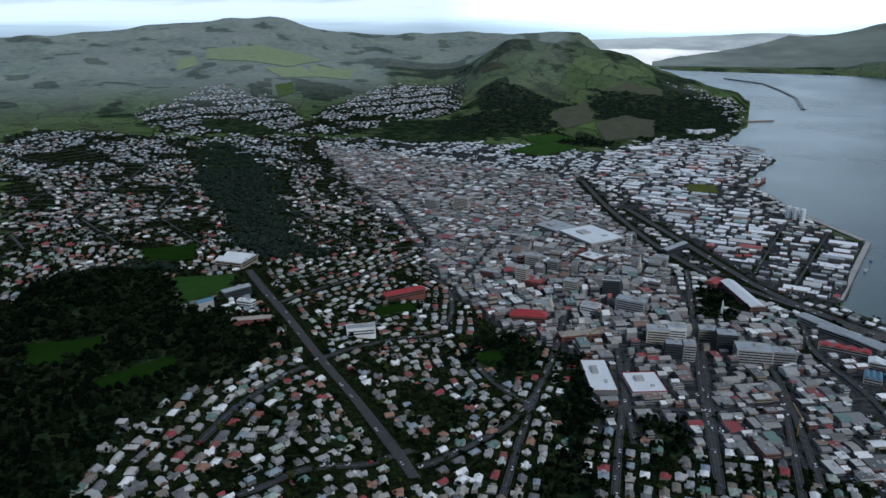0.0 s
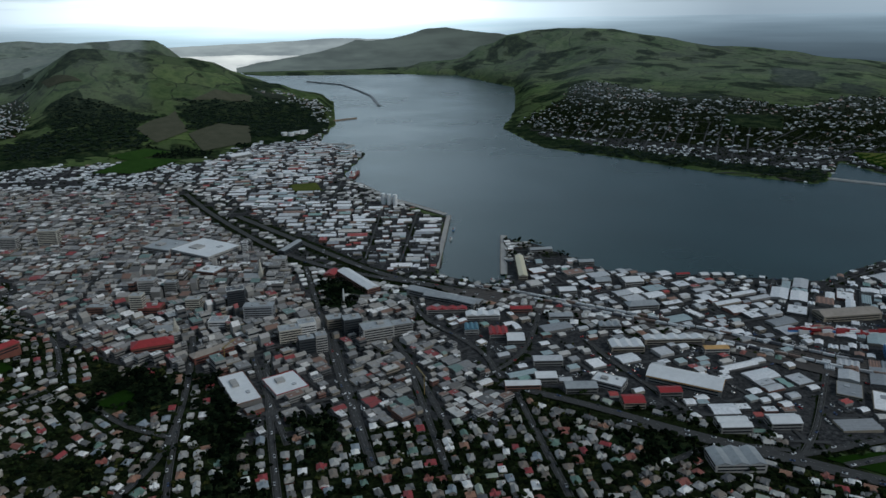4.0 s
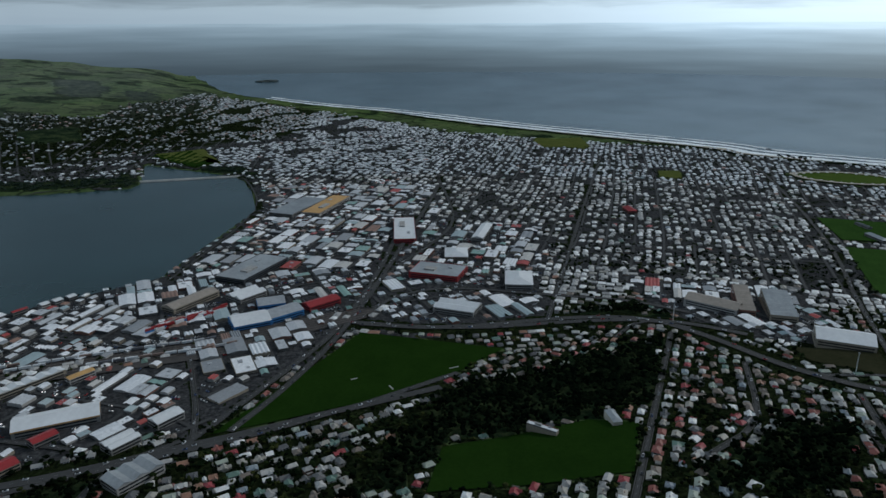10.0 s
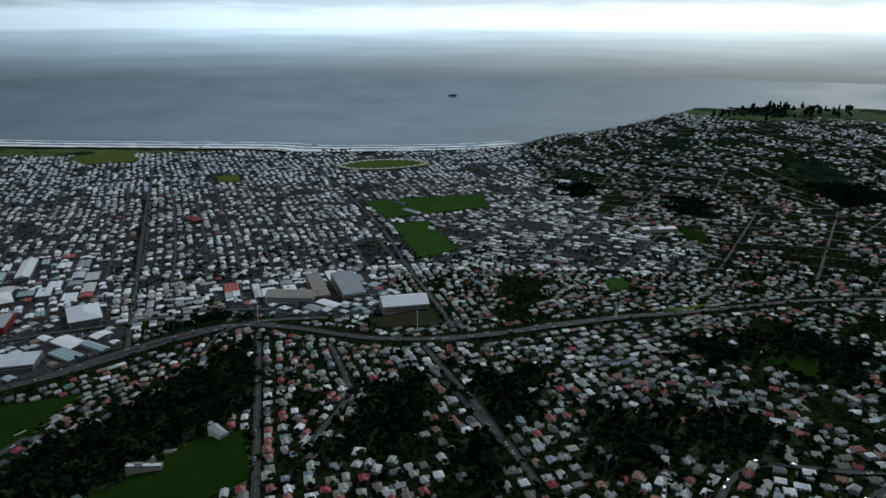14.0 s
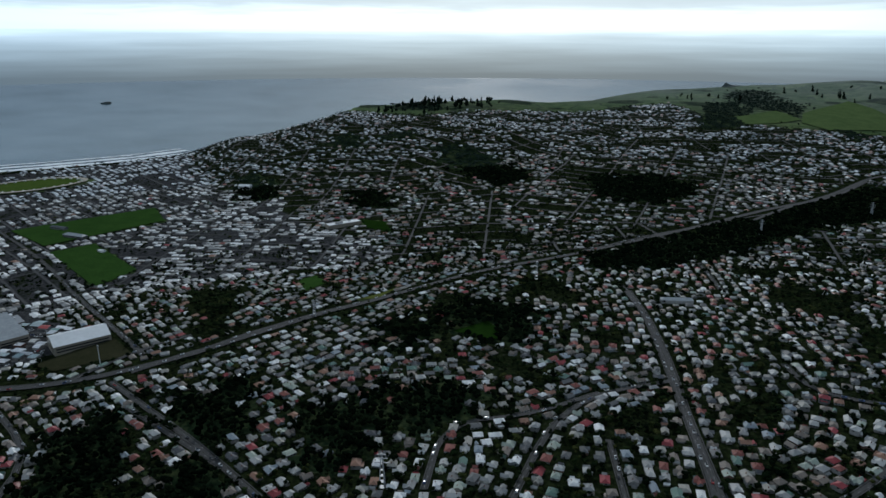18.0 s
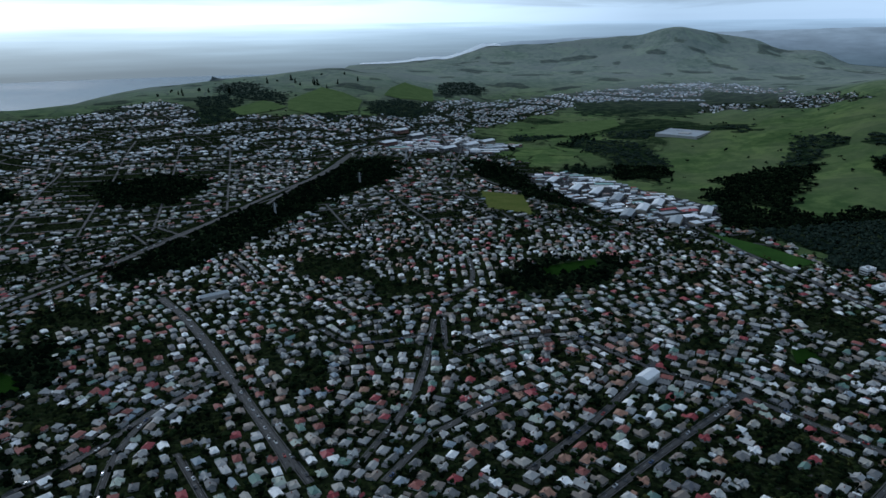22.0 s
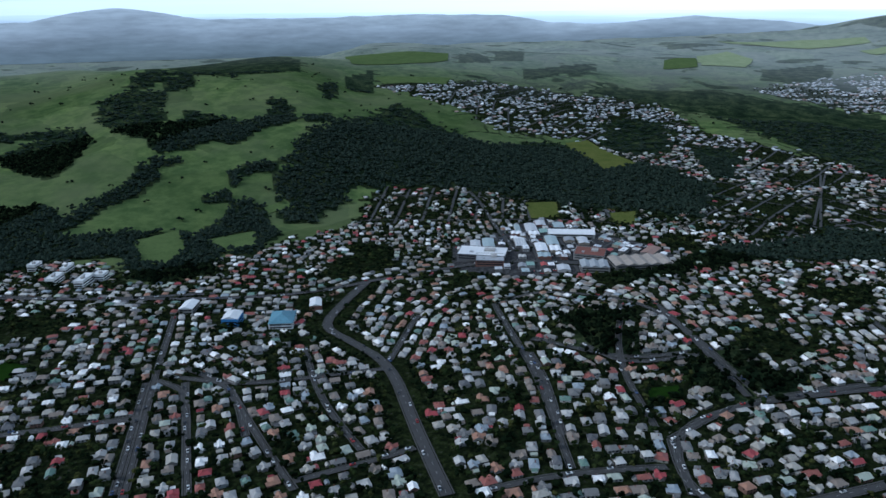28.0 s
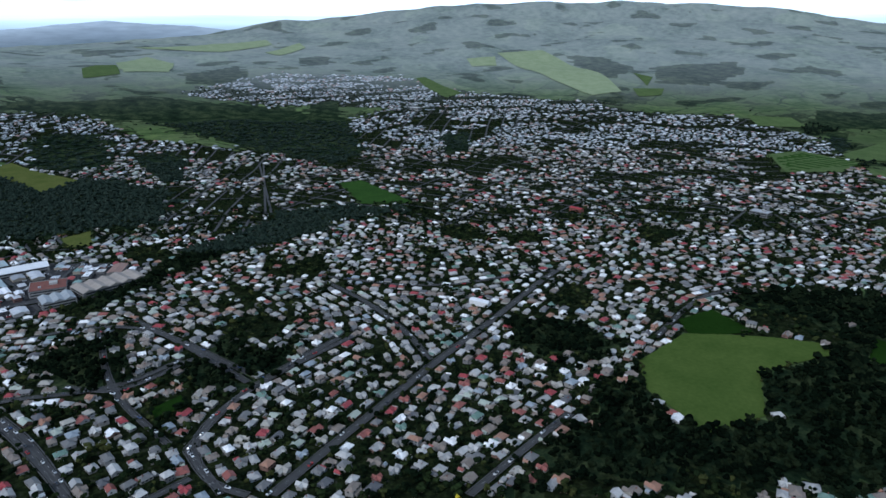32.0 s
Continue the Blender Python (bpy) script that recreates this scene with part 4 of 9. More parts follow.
def ground_material():
    """Gardens and yards in town, bush and pasture on the hills."""
    m = Nodes("land")
    big, mid, fine = m.noise(260.0, 5), m.noise(38.0, 5, 0.65), m.noise(5.0, 6, 0.7)
    garden = m.ramp(fine, [(0.30, (0.004, 0.0065, 0.0035)), (0.48, (0.009, 0.013, 0.006)), (0.58, (0.020, 0.029, 0.010)), (0.66, (0.033, 0.032, 0.027)), (0.76, (0.085, 0.083, 0.077))])
    paved = m.ramp(fine, [(0.3, (0.015, 0.015, 0.0155)), (0.5, (0.043, 0.044, 0.0455)), (0.75, (0.11, 0.11, 0.11))])
    grass = m.mix(m.ramp(mid, [(0.4, 0.0), (0.62, 1.0)]), (0.050, 0.084, 0.030), (0.095, 0.135, 0.048))
    grass = m.mix(m.ramp(big, [(0.42, 0.0), (0.6, 0.7)]), grass, (0.095, 0.115, 0.058))
    scrub = m.ramp(m.mix(0.6, fine, mid), [(0.38, (0.005, 0.010, 0.006)), (0.50, (0.015, 0.027, 0.013)), (0.60, (0.045, 0.060, 0.026))])
    rough_edge = m.math("MULTIPLY", m.math("SUBTRACT", mid, 0.5), 1.1)
    wild = m.ramp(m.math("ADD", m.attr("bush"), rough_edge), [(0.42, 0.0), (0.58, 1.0)])
    # paddocks: each with its own grass, some gone to scrub, hedges between them
    bent = m.tree.nodes.new("ShaderNodeVectorMath")
    bent.operation = "MULTIPLY_ADD"
    m.feed(bent.inputs[0], m.add("ShaderNodeTexNoise", Vector=m.place, Scale=1 / 150.0, Detail=3.0).outputs["Color"])
    bent.inputs[1].default_value = (160, 160, 0)
    m.feed(bent.inputs[2], m.place)
    cells = m.add("ShaderNodeTexVoronoi", Vector=bent.outputs[0], Scale=1 / 150.0)
    cells.voronoi_dimensions = "2D"
    fields = m.tree.nodes.new("ShaderNodeSeparateColor")
    m.feed(fields.inputs[0], cells.outputs["Color"])
    edges = m.add("ShaderNodeTexVoronoi", Vector=bent.outputs[0], Scale=1 / 150.0)
    edges.voronoi_dimensions, edges.feature = "2D", "DISTANCE_TO_EDGE"
    grass = m.mix(1.0, grass, m.ramp(fields.outputs[0], [(0.0, (0.82, 0.84, 0.8)), (0.45, (1.0, 1.0, 1.0)), (1.0, (1.25, 1.2, 1.15))]), "MULTIPLY")
    gone = m.math("MULTIPLY", m.ramp(m.mix(0.35, big, mid), [(0.53, 0.0), (0.58, 1.0)]), m.math("SUBTRACT", 1.0, m.attr("farm")))
    hedge = m.math("MULTIPLY", m.ramp(edges.outputs["Distance"], [(0.02, 1.0), (0.045, 0.0)]), m.math("MULTIPLY", m.ramp(mid, [(0.42, 0.0), (0.52, 1.0)]), m.math("SUBTRACT", 1.0, m.attr("farm"))))
    open_land = m.mix(m.math("MAXIMUM", m.math("MAXIMUM", gone, hedge), wild), grass, scrub)
    town = m.mix(m.ramp(m.math("ADD", m.attr("paved"), rough_edge), [(0.4, 0.0), (0.6, 1.0)]), garden, paved)
    land = m.mix(m.ramp(m.math("ADD", m.attr("town"), m.math("MULTIPLY", rough_edge, 0.4)), [(0.4, 0.0), (0.6, 1.0)]), open_land, town)
    # distance haze put into the base colour of the far, high hills
    haze_tint = m.ramp(m.mix(0.5, mid, big), [(0.36, (0.19, 0.22, 0.21)), (0.5, (0.28, 0.31, 0.295)), (0.64, (0.37, 0.40, 0.35))])
    haze_tint = m.mix(1.0, haze_tint, m.ramp(fields.outputs[0], [(0.0, (0.95, 0.96, 0.96)), (0.5, (0.99, 0.99, 0.99)), (1.0, (1.05, 1.07, 1.0))]), "MULTIPLY")
    high = m.mix(m.math("MULTIPLY", m.attr("far_haze"), m.math("SUBTRACT", 0.78, m.math("MULTIPLY", wild, 0.38))), land, haze_tint)
    m.bump(m.mix(0.5, fine, mid), 0.7, 3.0)
    return m.done(high, 0.95, 0, 0.0)


GROUND = ground_material()


def water_material(name, colour, wave, gloss, rough):
    m = Nodes(name)
    chop = m.mix(0.5, m.noise(wave, 5, 0.6), m.noise(wave * 6, 3))
    m.bump(chop, 0.25, 0.35)
    tint = m.mix(m.ramp(m.noise(240.0, 3), [(0.35, 0.0), (0.65, 1.0)]), colour, tuple(c * 1.25 for c in colour))
    return m.done(tint, m.ramp(m.noise(420.0, 3), [(0.3, rough), (0.7, rough + 0.1)]), 0, gloss)


HARBOUR_WATER = water_material("harbour_water", (0.015, 0.040, 0.042), 3.0, 0.5, 0.2)
OCEAN_WATER = water_material("ocean_water", (0.045, 0.082, 0.10), 9.0, 0.5, 0.16)

# ---------- helpers for the plan ----------
GOLDEN = 0.61803398875
rng = np.random.RandomState(7)


def inside(px, py, outline):
    """Which of the points lie in the outline."""
    hit = np.zeros(np.shape(px), bool)
    n = len(outline)
    for i in range(n):
        (x0, y0), (x1, y1) = outline[i], outline[(i + 1) % n]
        if y0 == y1:
            continue
        hit ^= ((y0 > py) != (y1 > py)) & (px < (x1 - x0) * (py - y0) / (y1 - y0) + x0)
    return hit


def edge_distance(px, py, line, closed=True):
    best = np.full(np.shape(px), 1e9)
    n = len(line)
    for i in range(n if closed else n - 1):
        (x0, y0), (x1, y1) = line[i], line[(i + 1) % n]
        dx, dy = x1 - x0, y1 - y0
        u = np.clip(((px - x0) * dx + (py - y0) * dy) / max(dx * dx + dy * dy, 1e-6), 0, 1)
        best = np.minimum(best, np.hypot(px - x0 - u * dx, py - y0 - u * dy))
    return best


# the open sea lies beyond this line of shore; its outline is closed far out
OCEAN = SHORE + [(1860, -1830), (2020, -2300), (1840, -2800), (1450, -3150), (750, -3650), (330, -4350), (100, -6000), (7000, -6000), (7000, 3000), (4450, 1990), (3850, 1580)]


def shore_gap(x, y):
    """Metres to the nearest water's edge: over land plus, over water minus."""
    gap = np.full(np.shape(x), 1e9)
    for line in (HARBOUR, OCEAN):
        d = edge_distance(x, y, line)
        gap = np.minimum(gap, np.where(inside(x, y, line), -d, d))
    return gap


def land(x, y):
    """The finished ground: the relief, cut down to the sea bed at the shores."""
    x, y = np.asarray(x, float), np.asarray(y, float)
    z, gap = height(x, y), shore_gap(x, y)
    sea = far_rise(np.hypot(x, y))
    bank = sea + 1.6 + np.maximum(gap, 0) * 0.9
    return np.where(gap < 0, sea + np.maximum(gap * 0.25, -6), np.minimum(np.maximum(z, sea + np.minimum(2.2, 0.8 + gap * 0.1)), bank))


# a raster of land use, 4 m a cell
CELL, REACH = 4.0, 4200
SIDE = int(2 * REACH / CELL)
axis = (np.arange(SIDE) + 0.5) * CELL - REACH
WATER, BUSHY, LAWNS, STREET, RURAL, HOUSES, SHOPS, WORKS, TOWERS, RAILS, TAKEN = range(11)
use = np.full((SIDE, SIDE), RURAL, np.int8)


def stamp(outline, code, only=None, ragged=0.0):
    xs, ys = [p[0] for p in outline], [p[1] for p in outline]
    i0, i1 = (int(np.clip((v + REACH) / CELL, 0, SIDE)) for v in (min(xs) - 40, max(xs) + 40))
    j0, j1 = (int(np.clip((v + REACH) / CELL, 0, SIDE)) for v in (min(ys) - 40, max(ys) + 40))
    gx, gy = np.meshgrid(axis[i0:i1], axis[j0:j1])
    if ragged:
        rag = ragged * (1 + np.hypot(gx, gy) / 1500)
        gx, gy = gx + rag * ripple(gx, gy, 55, 81) * 1.6, gy + rag * ripple(gx, gy, 48, 82) * 1.6
    hit = inside(gx, gy, outline)
    part = use[j0:j1, i0:i1]
    if only is not None:
        hit &= np.isin(part, only)
    part[hit] = code


def stamp_line(line, wide, code, only=None):
    for (x0, y0), (x1, y1) in zip(line, line[1:]):
        n = math.hypot(x1 - x0, y1 - y0) or 1.0
        ox, oy = -(y1 - y0) / n * wide / 2, (x1 - x0) / n * wide / 2
        ex, ey = (x1 - x0) / n * wide / 4, (y1 - y0) / n * wide / 4
        stamp([(x0 + ox - ex, y0 + oy - ey), (x1 + ox + ex, y1 + oy + ey), (x1 - ox + ex, y1 - oy + ey), (x0 - ox - ex, y0 - oy - ey)], code, only)


def at(x, y):
    i = np.clip(((np.asarray(x) + REACH) / CELL).astype(int), 0, SIDE - 1)
    j = np.clip(((np.asarray(y) + REACH) / CELL).astype(int), 0, SIDE - 1)
    return use[j, i]


DISC = [(900 * math.cos(a * math.pi / 24), 900 * math.sin(a * math.pi / 24)) for a in range(48)]
stamp(DISC, HOUSES)
for outline in URBAN:
    stamp(outline, HOUSES, None, 14.0)
for outline in COMMERCE:
    stamp(outline, SHOPS)
for outline in INDUSTRY:
    stamp(outline, WORKS)
for outline in ([(560, 300), (612, 420), (790, 385), (905, 190), (850, 195), (600, 285)], [(872, 190), (985, 148), (1018, 60), (985, -70), (905, -60), (862, 60)]):
    stamp(outline, WORKS)
for outline in CENTRE:
    stamp(outline, TOWERS)
for outline in BUSH:
    stamp(outline, BUSHY, None, 14.0)
for outline in BELTS:
    stamp(outline, BUSHY, None, 4.0)
for name, outline in FIELDS:
    stamp(outline, LAWNS)
RING = [(1970, -773), (1998, -850), (1989, -923), (1940, -1000), (1885, -1027), (1840, -1020), (1828, -940), (1846, -857), (1902, -780), (1970, -773)]
stamp([(1918 + 1.12 * (x - 1918), -900 + 1.12 * (y + 900)) for x, y in RING], LAWNS)
stamp(HARBOUR, WATER)
stamp(OCEAN, WATER)
gx, gy = np.meshgrid(axis, axis)
use[(use == SHOPS) & (np.hypot(gx, gy) < 600) & (gx < 360)] = HOUSES
for wide, line in ROADS:
    stamp_line(line, wide * 0.85 if wide < 13 else wide + 14, STREET, (HOUSES, SHOPS, WORKS, TOWERS, BUSHY, RURAL))


# ---------- mesh makers ----------
def part(name, bm, material, parent=None, label=""):
    me = bpy.data.meshes.new(name)
    bm.to_mesh(me)
    bm.free()
    me.materials.append(material)
    ob = new(name, me)
    if parent:
        ob.parent = parent
    if label:
        ob["label"] = label
    return ob


def mesh_from(name, verts, faces, materials, index=None, smooth_faces=False, **attributes):
    """A mesh object from arrays; the faces all have one number of corners, or come as a list of such arrays."""
    groups = faces if isinstance(faces, list) else [faces]
    me = bpy.data.meshes.new(name)
    verts = np.asarray(verts, np.float32)
    me.vertices.add(len(verts))
    me.vertices.foreach_set("co", verts.ravel())
    loops = np.concatenate([g.ravel() for g in groups]).astype(np.int32)
    totals = np.concatenate([np.full(len(g), g.shape[1], np.int32) for g in groups])
    me.loops.add(len(loops))
    me.loops.foreach_set("vertex_index", loops)
    me.polygons.add(len(totals))
    me.polygons.foreach_set("loop_start", np.concatenate([[0], np.cumsum(totals)[:-1]]).astype(np.int32))
    if index is not None:
        me.polygons.foreach_set("material_index", np.asarray(index, np.int32))
    me.polygons.foreach_set("use_smooth", np.full(len(totals), smooth_faces))
    for m in materials:
        me.materials.append(m)
    for key, values in attributes.items():
        me.attributes.new(key, "FLOAT", "POINT").data.foreach_set("value", np.asarray(values, np.float32))
    me.update(calc_edges=True)
    return new(name, me)


class Pile:
    """Many alike shapes laid into one mesh."""

    def __init__(self):
        self.verts, self.tri, self.quad, self.tri_mat, self.quad_mat, self.tones, self.n = [], [], [], [], [], [], 0

    def lay(self, shape, x, y, z, turn, scale, tone):
        """shape: verts, tris, tri materials, quads, quad materials; the rest are arrays, scale n x 3."""
        v, t, tm, q, qm = shape
        n, k = len(x), len(v)
        if n == 0:
            return
        p = v[None] * np.asarray(scale)[:, None, :]
        c, s = np.cos(turn)[:, None], np.sin(turn)[:, None]
        out = np.stack([p[..., 0] * c - p[..., 1] * s + x[:, None], p[..., 0] * s + p[..., 1] * c + y[:, None], p[..., 2] + z[:, None]], -1)
        self.verts.append(out.reshape(-1, 3))
        base = (self.n + np.arange(n) * k)[:, None, None]
        if len(t):
            self.tri.append((t[None] + base).reshape(-1, 3))
            self.tri_mat.append(np.tile(tm, n))
        if len(q):
            self.quad.append((q[None] + base).reshape(-1, 4))
            self.quad_mat.append(np.tile(qm, n))
        self.tones.append(np.repeat(tone, k))
        self.n += n * k

    def make(self, name, materials, smooth_faces=False):
        groups, mats = [], []
        if self.tri:
            groups.append(np.concatenate(self.tri))
            mats.append(np.concatenate(self.tri_mat))
        if self.quad:
            groups.append(np.concatenate(self.quad))
            mats.append(np.concatenate(self.quad_mat))
        return mesh_from(name, np.concatenate(self.verts), groups, materials, np.concatenate(mats), smooth_faces, tone=np.concatenate(self.tones), joined=np.ones(self.n))


def shape_of(verts, tris=(), quads=(), tri_mat=None, quad_mat=None):
    t, q = np.array(tris, int).reshape(-1, 3), np.array(quads, int).reshape(-1, 4)
    return np.array(verts, float), t, np.array(tri_mat if tri_mat is not None else np.zeros(len(t)), int), q, np.array(quad_mat if quad_mat is not None else np.zeros(len(q)), int)


def merged(*shapes):
    vs, ts, tms, qs, qms, n = [], [], [], [], [], 0
    for v, t, tm, q, qm in shapes:
        vs.append(v), ts.append(t + n), tms.append(tm), qs.append(q + n), qms.append(qm)
        n += len(v)
    return np.concatenate(vs), np.concatenate(ts), np.concatenate(tms), np.concatenate(qs), np.concatenate(qms)


def moved(shape, dx=0.0, dy=0.0, dz=0.0, sx=1.0, sy=1.0, sz=1.0, turn=0.0):
    v = shape[0] * (sx, sy, sz)
    c, s = math.cos(turn), math.sin(turn)
    v = np.stack([v[:, 0] * c - v[:, 1] * s + dx, v[:, 0] * s + v[:, 1] * c + dy, v[:, 2] + dz], 1)
    return (v, *shape[1:])


def box(mat=0, bottom=False):
    v = [(x, y, z) for z in (0, 1) for x, y in ((-0.5, -0.5), (0.5, -0.5), (0.5, 0.5), (-0.5, 0.5))]
    q = [(0, 1, 5, 4), (1, 2, 6, 5), (2, 3, 7, 6), (3, 0, 4, 7), (4, 5, 6, 7)] + ([(3, 2, 1, 0)] if bottom else [])
    return shape_of(v, quads=q, quad_mat=[mat] * len(q))


def hip(mat=1, inset=0.5, over=0.54, eave=0.06):
    """A hipped roof on a unit base, with eaves and their thickness."""
    o = over
    v = [(-o, -o, -eave), (o, -o, -eave), (o, o, -eave), (-o, o, -eave), (-o, -o, 0), (o, -o, 0), (o, o, 0), (-o, o, 0), (-o + inset * 0.5, 0, 1), (o - inset * 0.5, 0, 1)]
    return shape_of(v, tris=[(5, 6, 9), (7, 4, 8)], quads=[(4, 5, 9, 8), (6, 7, 8, 9), (0, 1, 5, 4), (1, 2, 6, 5), (2, 3, 7, 6), (3, 0, 4, 7), (3, 2, 1, 0)], tri_mat=[mat] * 2, quad_mat=[mat] * 7)


def gable(mat=1, wall=0, over=0.54, eave=0.06):
    o = over
    v = [(-o, -o, -eave), (o, -o, -eave), (o, o, -eave), (-o, o, -eave), (-o, 0, 1 - eave), (o, 0, 1 - eave), (-o, -o, 0), (o, -o, 0), (o, o, 0), (-o, o, 0), (-o, 0, 1), (o, 0, 1),
         (-0.49, -0.49, 0), (-0.49, 0.49, 0), (-0.49, 0, 0.94), (0.49, -0.49, 0), (0.49, 0.49, 0), (0.49, 0, 0.94)]
    q = [(6, 7, 11, 10), (8, 9, 10, 11), (0, 1, 7, 6), (2, 3, 9, 8), (0, 6, 10, 4), (4, 10, 9, 3), (1, 5, 11, 7), (5, 2, 8, 11), (1, 0, 4, 5), (3, 2, 5, 4)]
    return shape_of(v, tris=[(12, 14, 13), (15, 16, 17)], quads=q, tri_mat=[wall] * 2, quad_mat=[mat] * 10)


# houses as unit shapes of about 1 x 1 on plan, z in metres
def house_shapes():
    made = []
    walls = moved(box(0), sz=3.6, dz=-0.8)
    made.append(merged(walls, moved(hip(1, 0.55), sz=2.3, dz=2.8)))
    made.append(merged(walls, moved(hip(1, 0.85), sz=2.7, dz=2.8), moved(box(2), 0.15, 0.12, 3.0, 0.07, 0.08, 3.2)))
    made.append(merged(walls, moved(gable(1, 0), sz=2.4, dz=2.8)))
    wing = merged(moved(box(0), 0.22, -0.55, -0.8, 0.5, 0.5, 3.6), moved(gable(1, 0), 0.22, -0.42, 2.8, 0.85, 0.5, 2.0, math.pi / 2))
    made.append(merged(walls, moved(hip(1, 0.6), sz=2.4, dz=2.8), wing))
    made.append(merged(walls, moved(gable(1, 0), sz=2.4, dz=2.8), moved(wing, sx=-1.0 + 2.0), moved(box(2), -0.2, 0.1, 3.0, 0.06, 0.08, 3.0)))
    tall = moved(box(0), sz=6.2, dz=-0.8)
    made.append(merged(tall, moved(hip(1, 0.7), sz=2.5, dz=5.4), moved(box(0), 0.0, -0.62, -0.8, 0.6, 0.34, 3.5), moved(box(1), 0.0, -0.63, 2.7, 0.64, 0.36, 0.25)))
    # a villa with two front gables, and a house of crossed gables
    bay = merged(moved(box(0), 0.0, -0.5, -0.8, 0.36, 0.3, 3.6), moved(gable(1, 0), 0.0, -0.36, 2.8, 0.62, 0.36, 1.7, math.pi / 2))
    made.append(merged(walls, moved(hip(1, 0.75), sz=2.6, dz=2.8), moved(bay, -0.28, 0), moved(bay, 0.28, 0), moved(box(2), 0.05, 0.2, 3.0, 0.06, 0.07, 3.0)))
    cross = merged(moved(box(0), 0, 0, -0.8, 0.5, 1.24, 3.6), moved(gable(1, 0), 0, 0, 2.8, 1.24, 0.5, 2.2, math.pi / 2))
    made.append(merged(moved(box(0), sx=1.1, sy=0.6, sz=3.6, dz=-0.8), moved(gable(1, 0), 0, 0, 2.8, 1.1, 0.6, 2.2), cross))
    # windows stand a hand proud of the walls
    def glazing(first, lift):
        """Three panes through the long sides and one through the ends, each of its own slot."""
        out = [moved(box(first + i, True), dx, 0, 0.9 + lift, 0.17, 1.012, 1.25) for i, dx in enumerate((-0.3, 0.02, 0.33))]
        return out + [moved(box(first + 3, True), 0, 0.1, 0.9 + lift, 1.01, 0.22, 1.25)]

    return [merged(s, *glazing(3, 0.0)) if k not in (5, 7) else merged(s, *glazing(3, 0.0)[:2], *glazing(5, 2.7)) if k == 5 else s for k, s in enumerate(made)]


def far_house():
    """Walls and a hipped roof, with no more faces than far houses need."""
    v = [(x, y, z) for z in (-0.8, 2.6) for x, y in ((-0.5, -0.5), (0.5, -0.5), (0.5, 0.5), (-0.5, 0.5))] + [(-0.54, -0.54, 2.5), (0.54, -0.54, 2.5), (0.54, 0.54, 2.5), (-0.54, 0.54, 2.5), (-0.24, 0, 4.8), (0.24, 0, 4.8)]
    return shape_of(v, tris=[(9, 10, 13), (11, 8, 12)], quads=[(0, 1, 5, 4), (1, 2, 6, 5), (2, 3, 7, 6), (3, 0, 4, 7), (8, 9, 13, 12), (10, 11, 12, 13)], tri_mat=[1, 1], quad_mat=[0, 0, 0, 0, 1, 1])


HOUSE_SHAPES = house_shapes()
FAR_HOUSE = far_house()
FLAT_BLOCK = merged(moved(box(0), sz=1.0), moved(box(1), 0, 0, 0.985, 0.95, 0.95, 0.02), moved(box(2), 0.2, 0.1, 0.99, 0.18, 0.22, 0.14), moved(box(3), -0.25, -0.15, 0.99, 0.1, 0.14, 0.09),
                    moved(box(4, True), 0, 0, 0.3, 1.008, 1.008, 0.14), moved(box(5, True), 0, 0, 0.66, 1.008, 1.008, 0.14))
SHED = merged(moved(box(0), sz=0.72), moved(gable(1, 0, 0.51, 0.02), sz=0.28, dz=0.72))
TWIN_SHED = merged(moved(box(0), sz=0.76), moved(gable(1, 0, 0.51, 0.02), 0, -0.25, 0.76, 1, 0.5, 0.24), moved(gable(1, 0, 0.51, 0.02), 0, 0.25, 0.76, 1, 0.5, 0.24))
SAW_SHED = merged(moved(box(0), sz=0.76), *[moved(gable(1, 0, 0.51, 0.02), 0, -0.375 + 0.25 * i, 0.76, 1, 0.25, 0.2) for i in range(4)])


